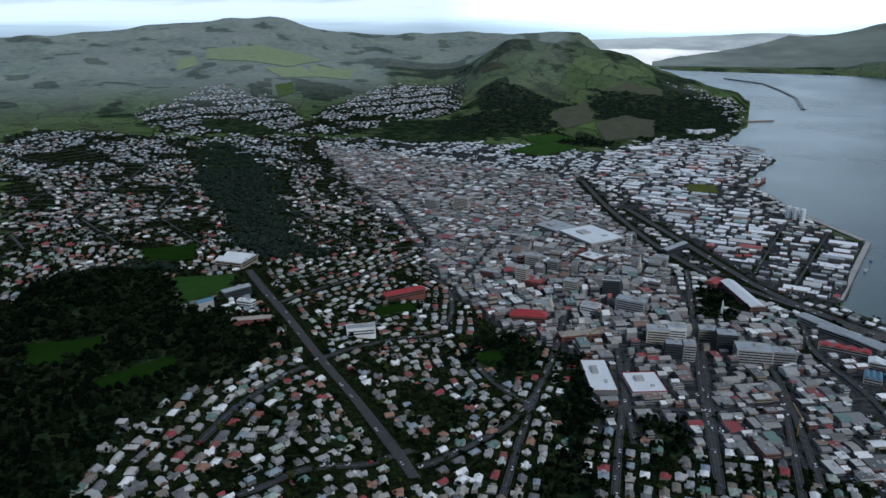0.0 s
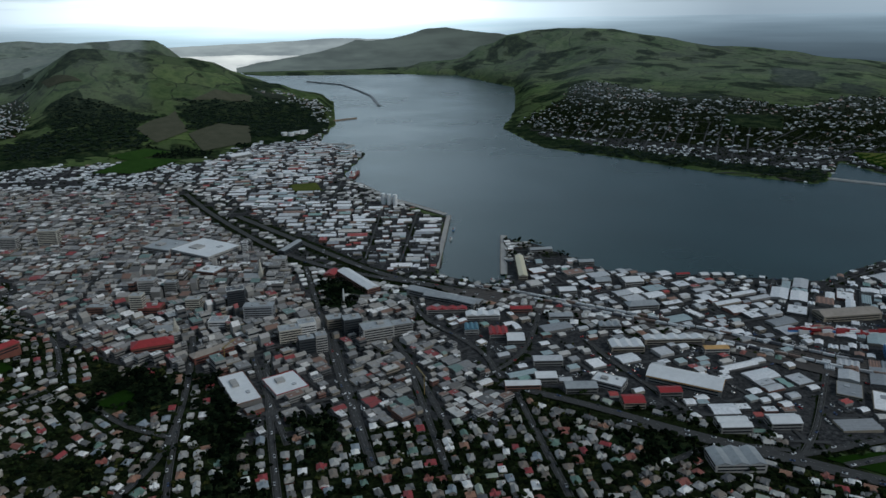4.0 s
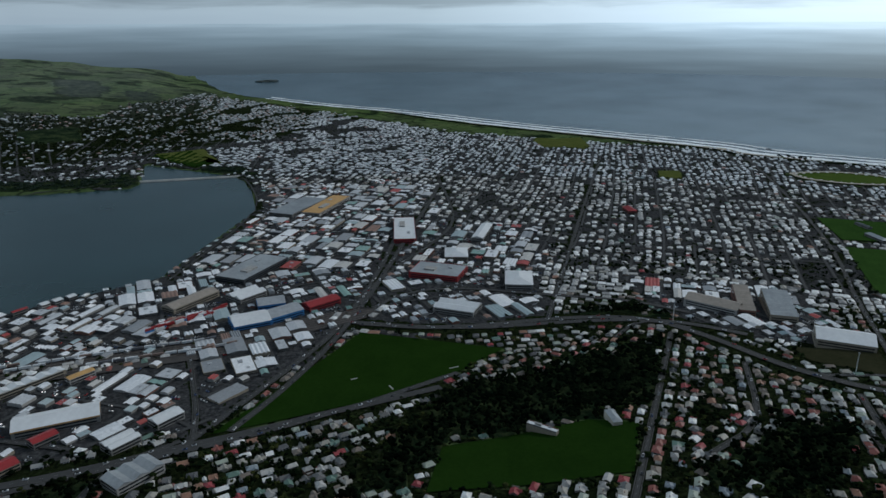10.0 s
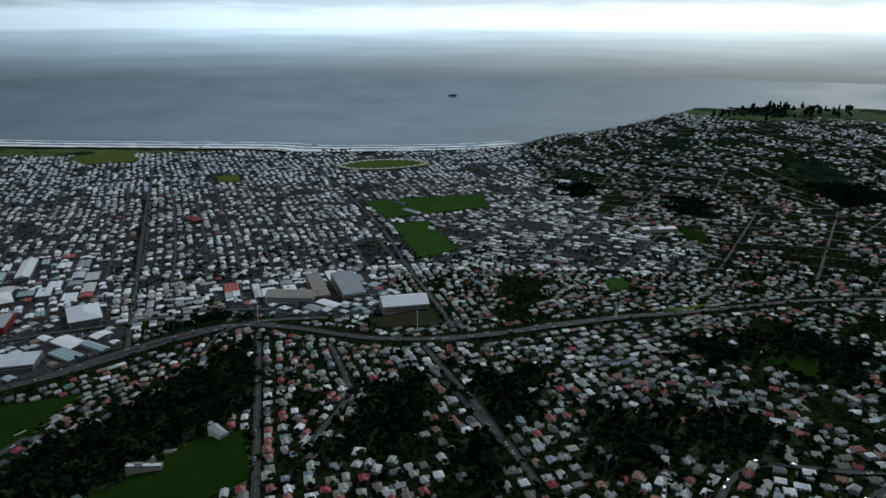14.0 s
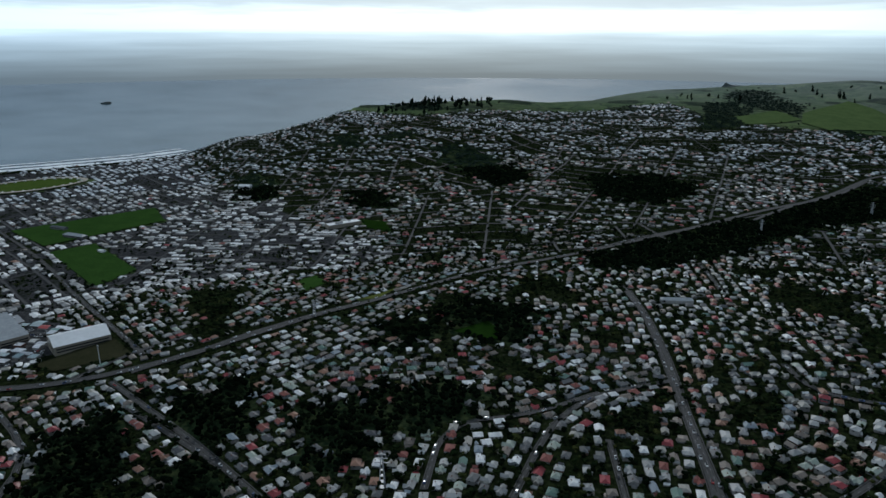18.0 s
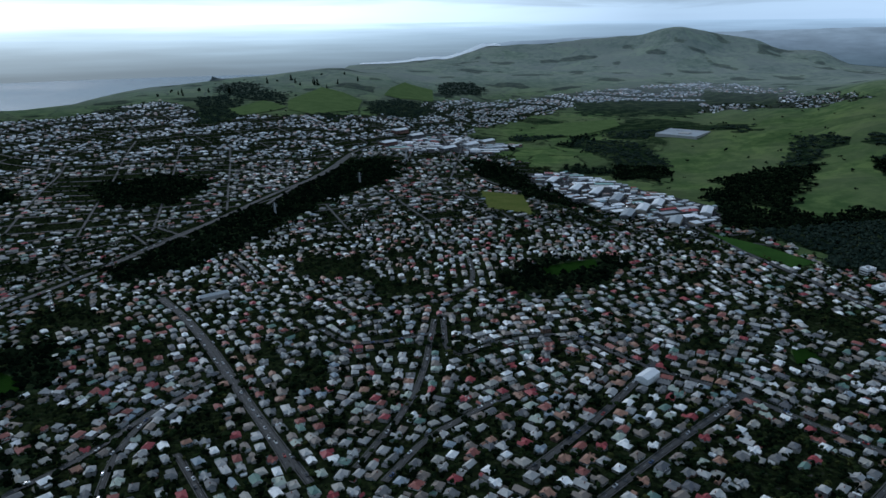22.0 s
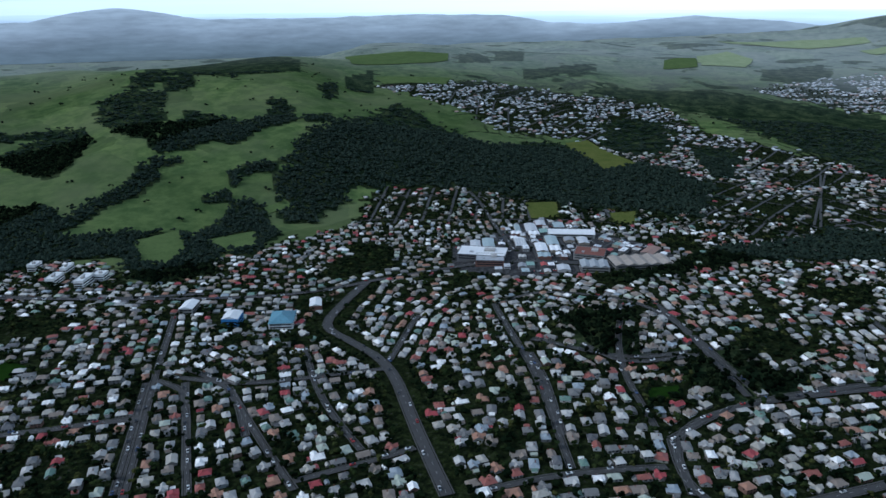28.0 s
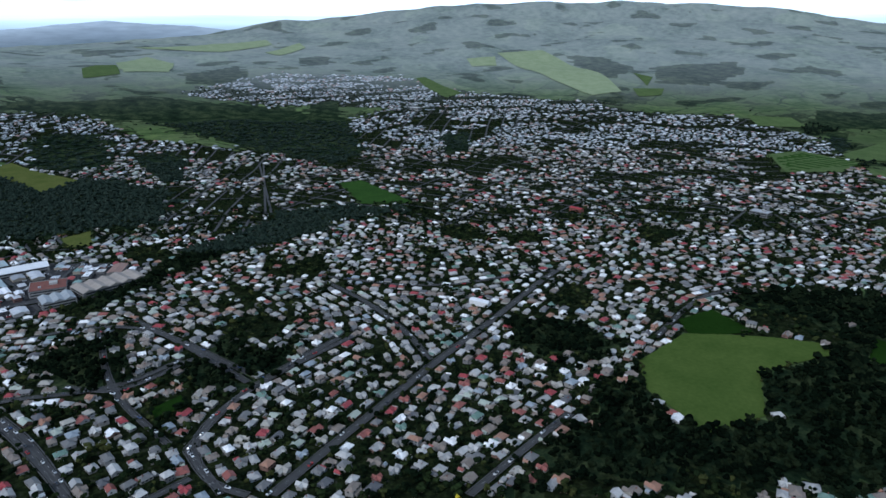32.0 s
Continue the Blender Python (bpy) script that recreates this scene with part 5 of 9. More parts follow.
# ---------- the land and the water ----------
def ground_sheet():
    rows = np.concatenate([[1.0, 30.0], np.linspace(60, 420, 12)[:-1], np.linspace(420, 1300, 90)[:-1], np.linspace(1300, 2600, 86)[:-1], np.linspace(2600, 4860, 118)])
    n = 640
    a = np.arange(n) * 2 * math.pi / n
    r, b = np.meshgrid(rows, a, indexing="ij")
    x, y = r * np.sin(b), r * np.cos(b)
    z = land(x, y)
    code = at(x, y)
    gap = shore_gap(x, y)
    north = np.cos(b - radians(300))
    town = np.isin(code, (HOUSES, SHOPS, WORKS, TOWERS, STREET, RAILS)).astype(float)
    bush = (code == BUSHY).astype(float)
    # on the hills bush lies in the gullies and along the fences
    fold = ripple(x, y, 420, 11) + 0.8 * ripple(x, y, 170, 12)
    wild = np.clip(0.5 + 2.2 * (fold - 0.36), 0, 1)
    bush = np.where((code == RURAL) | (np.hypot(x, y) > 4100), wild * 0.85, bush)
    farm = (np.degrees(b) > 203) & (np.degrees(b) < 250) & (code == RURAL) & (r < 3000)
    bush = np.where(farm, 0.0, bush)
    east = (np.degrees(b) > 10) & (np.degrees(b) < 75) & (r > 2000) & ((code == RURAL) | (r > 4000))
    knoll = (np.cos(b - radians(10)) > math.cos(radians(14))) & (r > 2400) & (r < 3900)
    bush = np.where(knoll & (code == RURAL), 0.25 + 0.75 * wild, bush)
    bush = np.where(east, np.clip(0.3 + 0.8 * wild, 0, 1), bush)
    verts = np.stack([x, y, z], -1).reshape(-1, 3)
    m = len(rows)
    i = np.arange(m - 1)[:, None] * n
    j = np.arange(n)[None]
    k = (j + 1) % n
    quads = np.stack([i + j, i + n + j, i + n + k, i + k], -1).reshape(-1, 4)
    quads = quads[:, ::-1]
    # the last attribute says where haze pales the ground's colour, by distance and height
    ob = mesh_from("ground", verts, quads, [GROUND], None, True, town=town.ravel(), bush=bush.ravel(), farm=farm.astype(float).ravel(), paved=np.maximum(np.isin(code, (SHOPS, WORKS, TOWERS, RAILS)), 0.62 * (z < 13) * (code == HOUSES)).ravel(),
                   far_haze=(smooth((r - 2250) / 1500) * smooth((z - 30) / 110) * (0.8 + 0.2 * north) * (1 - 0.6 * knoll) * (1 - 0.62 * east)).ravel())
    return tagged(ob, "hilly land with gardens, bush, pasture and town flats", "ground", kind="structure")


ground_sheet()


def water_sheet(name, material, r0, r1, b0, b1, label):
    rows = np.linspace(r0, r1, 50)
    a = np.radians(np.linspace(b0, b1, 120))
    r, b = np.meshgrid(rows, a, indexing="ij")
    verts = np.stack([r * np.sin(b), r * np.cos(b), far_rise(r)], -1).reshape(-1, 3)
    i, j = np.meshgrid(np.arange(49) * 120, np.arange(119), indexing="ij")
    quads = np.stack([i + j, i + j + 1, i + 121 + j, i + 120 + j], -1).reshape(-1, 4)
    return tagged(mesh_from(name, verts, quads[:, ::-1], [material], None, True), label, "water", kind="structure")


water_sheet("water_harbour", HARBOUR_WATER, 700, 4850, 8, 62, "calm grey-green harbour water under an overcast sky")
water_sheet("water_inlet", HARBOUR_WATER, 700, 2500, 62, 74, "calm grey-green water at the head of the harbour")
water_sheet("water_bay", OCEAN_WATER, 3000, 4880, 62, 74, "grey open sea off the headland")
water_sheet("water_ocean", OCEAN_WATER, 1900, 4880, 74, 200, "grey open sea with a light chop")


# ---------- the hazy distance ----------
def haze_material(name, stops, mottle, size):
    """Land so far off that the air in front of it is what is seen; this haze is painted as a glow."""
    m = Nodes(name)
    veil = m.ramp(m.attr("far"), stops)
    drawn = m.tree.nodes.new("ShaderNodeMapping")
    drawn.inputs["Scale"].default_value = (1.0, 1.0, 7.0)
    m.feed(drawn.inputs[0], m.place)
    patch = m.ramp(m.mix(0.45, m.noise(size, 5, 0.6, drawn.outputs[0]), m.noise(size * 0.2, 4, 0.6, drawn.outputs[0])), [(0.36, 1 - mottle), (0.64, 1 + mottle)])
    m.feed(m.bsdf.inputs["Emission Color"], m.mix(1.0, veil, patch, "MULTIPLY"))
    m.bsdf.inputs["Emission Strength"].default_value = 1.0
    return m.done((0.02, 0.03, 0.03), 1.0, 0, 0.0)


def distance(name, rows, r0, r1, material, label, category="backdrop", rugged=0.06):
    """A sheet that climbs from the rim of the built land to the skyline: bearing, lower and upper height angle."""
    n, k = 220, 26
    deg = np.linspace(rows[0][0], rows[-1][0], n)
    lo, hi = (np.interp(deg, [p[0] for p in rows], [p[i] for p in rows]) for i in (1, 2))
    hi = hi + rugged * (ripple(deg * 100, deg * 0, 330, 31) + 0.5 * ripple(deg * 100, deg * 0, 90, 32))
    u = np.linspace(0, 1, k)[:, None]
    r = r0 + (r1 - r0) * u ** 1.5 + 0 * deg[None]
    e = np.radians(lo[None] + (hi - lo)[None] * u)
    a = np.radians(deg)[None]
    verts = np.stack([r * np.sin(a), r * np.cos(a), EYE + r * np.tan(e)], -1).reshape(-1, 3)
    i, j = np.meshgrid(np.arange(k - 1) * n, np.arange(n - 1), indexing="ij")
    quads = np.stack([i + j, i + j + 1, i + n + j + 1, i + n + j], -1).reshape(-1, 4)
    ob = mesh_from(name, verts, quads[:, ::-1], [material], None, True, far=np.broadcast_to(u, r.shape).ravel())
    return tagged(ob, label, category, kind="structure")


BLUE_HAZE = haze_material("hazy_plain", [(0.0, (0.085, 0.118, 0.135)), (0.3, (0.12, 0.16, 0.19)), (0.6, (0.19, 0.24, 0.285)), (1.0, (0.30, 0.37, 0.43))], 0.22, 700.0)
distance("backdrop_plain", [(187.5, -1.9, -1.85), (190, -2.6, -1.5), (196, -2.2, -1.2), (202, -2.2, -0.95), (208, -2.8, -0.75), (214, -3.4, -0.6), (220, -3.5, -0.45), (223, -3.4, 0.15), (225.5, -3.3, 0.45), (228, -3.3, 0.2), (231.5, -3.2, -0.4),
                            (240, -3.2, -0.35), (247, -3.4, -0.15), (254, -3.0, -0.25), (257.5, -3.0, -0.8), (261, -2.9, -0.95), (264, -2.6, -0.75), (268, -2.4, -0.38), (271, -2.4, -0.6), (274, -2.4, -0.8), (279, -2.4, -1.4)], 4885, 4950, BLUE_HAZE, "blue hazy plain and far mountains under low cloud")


# ---------- lawns ----------
def draped(name, outline, material, lift, step, label, category, kind=""):
    """A flat-lying sheet that follows the ground inside an outline."""
    xs, ys = [p[0] for p in outline], [p[1] for p in outline]
    bm = bmesh.new()
    f = bm.faces.new([bm.verts.new((x, y, 0)) for x, y in outline])
    for lo, hi, ax in ((min(xs), max(xs), 0), (min(ys), max(ys), 1)):
        v = lo + step
        while v < hi - 0.3 * step:
            co, no = [0, 0, 0], [0, 0, 0]
            co[ax], no[ax] = v, 1
            bmesh.ops.bisect_plane(bm, geom=bm.verts[:] + bm.edges[:] + bm.faces[:], plane_co=co, plane_no=no)
            v += step
    bmesh.ops.triangulate(bm, faces=bm.faces[:])
    co = np.array([v.co[:] for v in bm.verts])
    z = land(co[:, 0], co[:, 1]) + lift
    for v, h in zip(bm.verts, z):
        v.co.z = h
    bmesh.ops.recalc_face_normals(bm, faces=bm.faces[:])
    if sum(fc.normal.z for fc in bm.faces) < 0:
        bmesh.ops.reverse_faces(bm, faces=bm.faces[:])
    return tagged(part(name, bm, material), label, category, kind=kind)


for name, outline in FIELDS:
    dry = name in ("bowling_green", "golf_links", "links_paddock", "hill_paddock", "port_lawn")
    # hill paddocks beyond 3400 m get the grass with haze painted in
    draped(name, outline, DIRT_LAWN if outline[0] == (793, -343) else TAN_LAWN if name == "hill_paddock" and 0 < outline[0][0] < 0.35 * outline[0][1] else HAZED_LAWN if name == "hill_paddock" and math.hypot(*outline[0]) > 3400 else HILL_LAWN if name == "hill_paddock" and math.hypot(*outline[0]) > 1900 else DRY_LAWN if dry else GOLF_LAWN if name == "golf_green" else DIMMED_LAWN if name in ("cricket_field", "rugby_field", "park_lawn") else HILL_LAWN if name == "hill_lawn" else LAWN, 1.2 if math.hypot(*outline[0]) < 1500 else 2.5, 24,
           ("dry yellowish grass of a " if dry else "mown green grass of a ") + name.replace("_", " "), "lawn", "structure")


# ---------- roads ----------
def ribbon_arrays(line, wide, lift, step=14.0):
    pts = np.array(line, float)
    # round the bends
    for _ in range(2):
        if len(pts) > 2:
            q = np.empty((2 * len(pts) - 2, 2))
            q[0::2], q[1::2] = 0.75 * pts[:-1] + 0.25 * pts[1:], 0.25 * pts[:-1] + 0.75 * pts[1:]
            pts = np.concatenate([pts[:1], q, pts[-1:]])
    d = np.concatenate([[0], np.cumsum(np.hypot(*np.diff(pts, axis=0).T))])
    n = max(2, int(d[-1] / step) + 1)
    s = np.linspace(0, d[-1], n)
    c = np.stack([np.interp(s, d, pts[:, 0]), np.interp(s, d, pts[:, 1])], 1)
    t = np.gradient(c, axis=0)
    t /= np.maximum(np.hypot(t[:, 0], t[:, 1]), 1e-6)[:, None]
    nrm = np.stack([-t[:, 1], t[:, 0]], 1)
    lay = np.array([-0.5, 0.0, 0.5]) * wide
    p = c[:, None] + nrm[:, None] * lay[None, :, None]
    z = land(p[..., 0], p[..., 1]).max(1, keepdims=True) * 0.5 + land(p[..., 0], p[..., 1]) * 0.5 + lift
    v = np.concatenate([p, z[..., None]], -1).reshape(-1, 3)
    i = (np.arange(n - 1) * 3)[:, None]
    q = np.concatenate([np.stack([i[:, 0] + k + 1, i[:, 0] + k, i[:, 0] + k + 3, i[:, 0] + k + 4], 1) for k in (0, 1)])
    return v, q


for wide, line in ROADS:
    v, q = ribbon_arrays(line, wide * (0.64 if wide > 12 else 0.48), 1.4)
    tagged(mesh_from("road", v, q, [ROAD], None, True), "worn grey tarseal road through the town", "road", kind="structure")


# ---------- streets and lots ----------
# centres of the neighbourhoods: place, turn of the street grid, block length and depth
HOODS = [(0, 700, 20, 150, 66), (250, 700, 5, 150, 70), (-350, 1150, 40, 140, 62), (-700, 1500, 10, 150, 62), (100, 1500, -30, 170, 70), (500, 1100, -30, 160, 70), (300, 2100, -25, 170, 66),
         (650, 500, -12, 150, 75), (520, 300, -30, 140, 66), (900, 300, 30, 170, 80), (1300, 300, -9, 180, 80), (1300, -300, -11, 200, 72), (1800, -200, -10, 220, 70), (2200, -300, -9, 220, 70),
         (1600, -900, -13, 220, 68), (1300, -1300, 30, 160, 64), (900, -900, 28, 170, 66), (620, -400, 24, 150, 62), (1000, -1800, -20, 140, 60), (500, -1700, 10, 150, 60), (300, -800, 35, 150, 64),
         (150, -600, 20, 150, 62), (0, -900, 5, 160, 64), (-250, -600, -30, 160, 62), (-100, -1300, 15, 160, 62), (300, -2200, 30, 150, 60), (-500, -500, -35, 150, 62), (-700, -300, 20, 150, 62),
         (-550, -150, 10, 150, 64), (-500, 100, 35, 150, 62), (-800, 150, -15, 150, 62), (-900, 600, 30, 160, 62), (-1200, 900, 15, 170, 62), (-1500, 500, 40, 150, 60), (-1700, 0, -20, 150, 60),
         (-1000, 1500, 60, 170, 62), (-600, 700, -20, 150, 62), (-1600, 1400, 25, 160, 62), (-300, -1700, -10, 150, 64), (-900, -2400, 30, 160, 66), (2300, 1200, 10, 150, 58), (2000, 1700, 35, 150, 58),
         (2700, 700, 25, 160, 60), (2500, 300, -8, 170, 62), (-2000, 700, -30, 150, 60), (0, 2900, -20, 160, 60), (-900, 3000, 20, 160, 60), (-1400, -500, 15, 160, 62)]
hood_xy = np.array([h[:2] for h in HOODS], float)


def nearest_hood(x, y):
    wob = 60 * ripple(x, y, 300, 21)
    d = (np.asarray(x)[:, None] + wob[:, None] - hood_xy[None, :, 0]) ** 2 + (np.asarray(y)[:, None] + wob[:, None] - hood_xy[None, :, 1]) ** 2
    return d.argmin(1)


lots = []          # x, y, turn, style
street_v, street_q, street_n = [], [], 0
for k, (hx, hy, turn, long, deep) in enumerate(HOODS):
    long, deep = long * 0.85, deep * 0.74
    a = math.radians(turn)
    c, s = math.cos(a), math.sin(a)
    span = 900 if math.hypot(hx, hy) < 2300 else 1300
    # streets run along u, a block's depth apart
    for row in np.arange(-span, span, deep):
        u = np.arange(-span, span, 13.0)
        w = row + 5.0 * np.sin(u / 140 + k)
        x, y = hx + u * c - w * s, hy + u * s + w * c
        mine = (nearest_hood(x, y) == k) & np.isin(at(x, y), (HOUSES, SHOPS, WORKS, TOWERS)) & (np.hypot(x, y) < 2600) & ((np.hypot(x, y) > 1150) | (at(x, y) != HOUSES))
        for i in np.flatnonzero(mine[:-1] & mine[1:]):
            dx, dy = x[i + 1] - x[i], y[i + 1] - y[i]
            n = math.hypot(dx, dy)
            ox, oy = -dy / n * 2.4, dx / n * 2.4
            street_v += [(x[i] + ox, y[i] + oy), (x[i] - ox, y[i] - oy), (x[i + 1] - ox, y[i + 1] - oy), (x[i + 1] + ox, y[i + 1] + oy)]
    for col in np.arange(-span, span, long):
        w = np.arange(-span, span, 13.0)
        u = col + 0 * w
        x, y = hx + u * c - w * s, hy + u * s + w * c
        mine = (nearest_hood(x, y) == k) & np.isin(at(x, y), (HOUSES, SHOPS, WORKS, TOWERS)) & (np.hypot(x, y) < 2600) & ((np.hypot(x, y) > 1150) | (at(x, y) != HOUSES))
        for i in np.flatnonzero(mine[:-1] & mine[1:]):
            dx, dy = x[i + 1] - x[i], y[i + 1] - y[i]
            n = math.hypot(dx, dy)
            ox, oy = -dy / n * 2.2, dx / n * 2.2
            street_v += [(x[i] + ox, y[i] + oy), (x[i] - ox, y[i] - oy), (x[i + 1] - ox, y[i + 1] - oy), (x[i + 1] + ox, y[i + 1] + oy)]
    # two or three rows of houses in a block
    rowset = [(-0.5 + 8.5 / deep, 0.0), (0.5 - 8.5 / deep, math.pi)] + ([(0.0, 0.0)] if deep >= 45 else [])
    for row in np.arange(-span, span, deep):
        for off, face in rowset:
            gap = 11.0 if off else 13.0
            u = np.arange(-span, span, gap) + rng.uniform(-1.8, 1.8, len(np.arange(-span, span, gap)))
            w = row + deep / 2 + off * deep + 5.0 * np.sin(u / 140 + k) + rng.uniform(-1.8, 1.8, len(u))
            cross = np.abs((u + span + long / 2) % long - long / 2)
            ok = cross > 7
            x, y = hx + u * c - w * s, hy + u * s + w * c
            ok &= nearest_hood(x, y) == k
            if off == 0.0:
                ok &= rng.rand(len(u)) < 0.7
            for i in np.flatnonzero(ok):
                lots.append((x[i], y[i], a + face + rng.uniform(-0.1, 0.1), 0))
lots = np.array(lots)
slack = 3.2 + 4.0 * smooth((height(lots[:, 0], lots[:, 1]) - 25) / 40) * smooth((np.hypot(lots[:, 0], lots[:, 1]) - 550) / 700)
lots[:, 0] += rng.uniform(-1, 1, len(lots)) * slack
lots[:, 1] += rng.uniform(-1, 1, len(lots)) * slack
lots[:, 2] += rng.uniform(-0.08, 0.08, len(lots)) * slack
near_r = np.hypot(lots[:, 0], lots[:, 1])
lots = lots[(near_r > 380) & (near_r < 3900)]


def clear(x, y, reach, codes):
    ok = np.isin(at(x, y), codes)
    for dx, dy in ((reach, 0), (-reach, 0), (0, reach), (0, -reach)):
        ok &= ~np.isin(at(x + dx, y + dy), (STREET, LAWNS, WATER, RAILS, TAKEN))
    return ok


sv = np.array(street_v)
mid_x, mid_y = sv.reshape(-1, 4, 2).mean(1).T
for dx in (-3.0, 0.0, 3.0):
    for dy in (-3.0, 0.0, 3.0):
        i, j = ((mid_x + dx + REACH) / CELL).astype(int), ((mid_y + dy + REACH) / CELL).astype(int)
        use[j, i] = np.where(use[j, i] == HOUSES, STREET, use[j, i])
street_ob = mesh_from("street", np.column_stack([sv, land(sv[:, 0], sv[:, 1]) + 1.1]), np.arange(len(sv)).reshape(-1, 4), [LANE])
tagged(street_ob, "narrow grey side streets between the house blocks", "street", kind="structure")


# ---------- landmark buildings ----------
def unit_part(name, shape, material, parent, label=""):
    v, t, tm, q, qm = shape
    groups = ([t] if len(t) else []) + ([q] if len(q) else [])
    ob = mesh_from(name, v, groups, [material])
    ob.parent = parent
    if label:
        ob["label"] = label
    return ob


def base_height(x, y, w, d, turn):
    c, s = math.cos(turn), math.sin(turn)
    px = np.array([x + sx * w / 2 * c - sy * d / 2 * s for sx in (-1, 0, 1) for sy in (-1, 0, 1)])
    py = np.array([y + sx * w / 2 * s + sy * d / 2 * c for sx in (-1, 0, 1) for sy in (-1, 0, 1)])
    z = land(px, py)
    return float(z.min()), float(z.max())


def landmark(name, x, y, w, d, h, turn, roof, wall, kind, label, group="", trim=None):
    """A larger building with walls, its roof form, and bands of windows."""
    a = math.radians(turn)
    lo, hi = base_height(x, y, w, d, a)
    root = tagged(new(name), label, name.replace("_", " ").split()[-1], group)
    root.matrix_world = pose(x, y, lo, 0, 0, turn)
    rise = hi - lo + 0.5
    body = h + rise
    stamp([(x + sx * (w / 2 + 3) * math.cos(a) - sy * (d / 2 + 3) * math.sin(a), y + sx * (w / 2 + 3) * math.sin(a) + sy * (d / 2 + 3) * math.cos(a)) for sx, sy in ((-1, -1), (1, -1), (1, 1), (-1, 1))], TAKEN)
    unit_part("wall", moved(box(), sx=w, sy=d, sz=body, dz=-1.0), wall, root)
    if kind == "gable":
        unit_part("roof", moved(gable(0, 0, 0.505, 0.05), sx=w, sy=d, sz=min(d * 0.16, 7), dz=body - 1.0), roof, root)
    elif kind == "twin":
        for k in (-0.25, 0.25):
            unit_part("roof", moved(gable(0, 0, 0.503, 0.05), 0, k * d, body - 1.0, w, d / 2, min(d * 0.1, 6)), roof, root)
    elif kind == "saw":
        n = max(3, int(w / 14))
        for k in range(n):
            unit_part("roof", moved(gable(0, 0, 0.505, 0.05), (k + 0.5) * w / n - w / 2, 0, body - 1.0, d, w / n, 2.6, math.pi / 2), roof, root)
    elif kind == "hip":
        unit_part("roof", moved(hip(0, min(0.95, d / w), 0.52, 0.05), sx=w, sy=d, sz=min(d * 0.25, 6), dz=body - 1.0), roof, root)
    else:
        unit_part("roof", moved(box(), sx=w - 1.0, sy=d - 1.0, sz=0.3, dz=body - 1.05), roof, root)
        for sx, sy, ww, dd in ((0, -1, w, 0.4), (0, 1, w, 0.4), (-1, 0, 0.4, d), (1, 0, 0.4, d)):
            unit_part("parapet", moved(box(), sx * (w / 2 - 0.1), sy * (d / 2 - 0.1), body - 1.2, ww, dd, 1.0), trim or wall, root)
        unit_part("plant_room", moved(box(), w * 0.14, d * 0.1, body - 0.8, w * 0.22, d * 0.25, 2.6), CONCRETE, root)
        unit_part("vent", moved(box(), -w * 0.22, -d * 0.18, body - 0.8, w * 0.08, d * 0.12, 1.4), STEEL, root)
    if h >= 7:
        storeys = max(1, int(h / 3.4))
        for k in range(storeys):
            zz = rise - 1.0 + 1.1 + k * 3.3
            for sx, sy, ww, dd in ((0, -1, w * 0.92, 0.12), (0, 1, w * 0.92, 0.12), (-1, 0, 0.12, d * 0.9), (1, 0, 0.12, d * 0.9)):
                unit_part("window_band", moved(box(0, True), sx * (w / 2 + 0.02), sy * (d / 2 + 0.02), zz, ww, dd, 1.6), GLASS, root)
    if trim and kind not in ("flat",):
        for sy in (-1, 1):
            unit_part("fascia", moved(box(0, True), 0, sy * (d / 2 + 0.1), body - 2.6, w, 0.3, 1.6), trim, root)
        for sx in (-1, 1):
            unit_part("fascia", moved(box(0, True), sx * (w / 2 + 0.1), 0, body - 2.6, 0.3, d, 1.6), trim, root)
    return root


landmark("shopping_mall", 274, 1244, 96, 77, 9, 118, WHITE_ROOF, CONCRETE, "flat", "broad white-roofed shopping mall in the town centre")
landmark("shopping_mall", 220, 1306, 62, 55, 8, 125, GREY_ROOF, CONCRETE, "flat", "long pale grey-roofed store beside the mall")
landmark("department_store", 250, 1122, 35, 32, 8, 130, WHITE_ROOF, TOWN_WALL, "flat", "white flat-roofed store in the town centre")
landmark("warehouse_store", 169, 691, 70, 28, 5, 89, WHITE_ROOF, TOWN_WALL, "flat", "large pale iron-roofed store on a main street")
landmark("warehouse_store", 216, 679, 43, 37, 5, 92, WHITE_ROOF, TOWN_WALL, "flat", "large pale iron-roofed store with a red front", "", trim=RED_PAINT)
landmark("office_tower", 241, 945, 24, 18, 30, -12, DARK_CLAD, DARK_CLAD, "flat", "black-glazed office tower with pale ends", "", trim=WHITE_TRIM)
landmark("office_block", 146, 1070, 24, 17, 26, -30, GREY_ROOF, CONCRETE, "flat", "grey concrete office tower among low town roofs")
landmark("office_block", 120, 1000, 17, 14, 28, -30, GREY_ROOF, PALE_STONE, "flat", "pale narrow office tower among low town roofs")
landmark("office_block", 42, 1453, 36, 15, 28, -30, GREY_ROOF, PALE_STONE, "flat", "beige hospital tower block among low town roofs")
landmark("office_block", 330, 1191, 9, 9, 24, -30, GREY_ROOF, WHITE_TRIM, "flat", "slender white tower in the town centre among low town roofs")
landmark("office_block", 355, 1085, 22, 16, 20, -30, GREY_ROOF, CONCRETE, "flat", "grey banded office block among low town roofs")
landmark("office_block", 258, 895, 40, 17, 18, -30, GREY_ROOF, STEEL, "flat", "grey-green glazed office block among low town roofs")
landmark("office_block", 201, 889, 24, 18, 11, -30, GREY_ROOF, WHITE_TRIM, "flat", "white office block with dark windows among low town roofs")
landmark("office_block", 267, 802, 28, 20, 17, -12, GREY_ROOF, PALE_STONE, "flat", "beige stone office block among low town roofs")
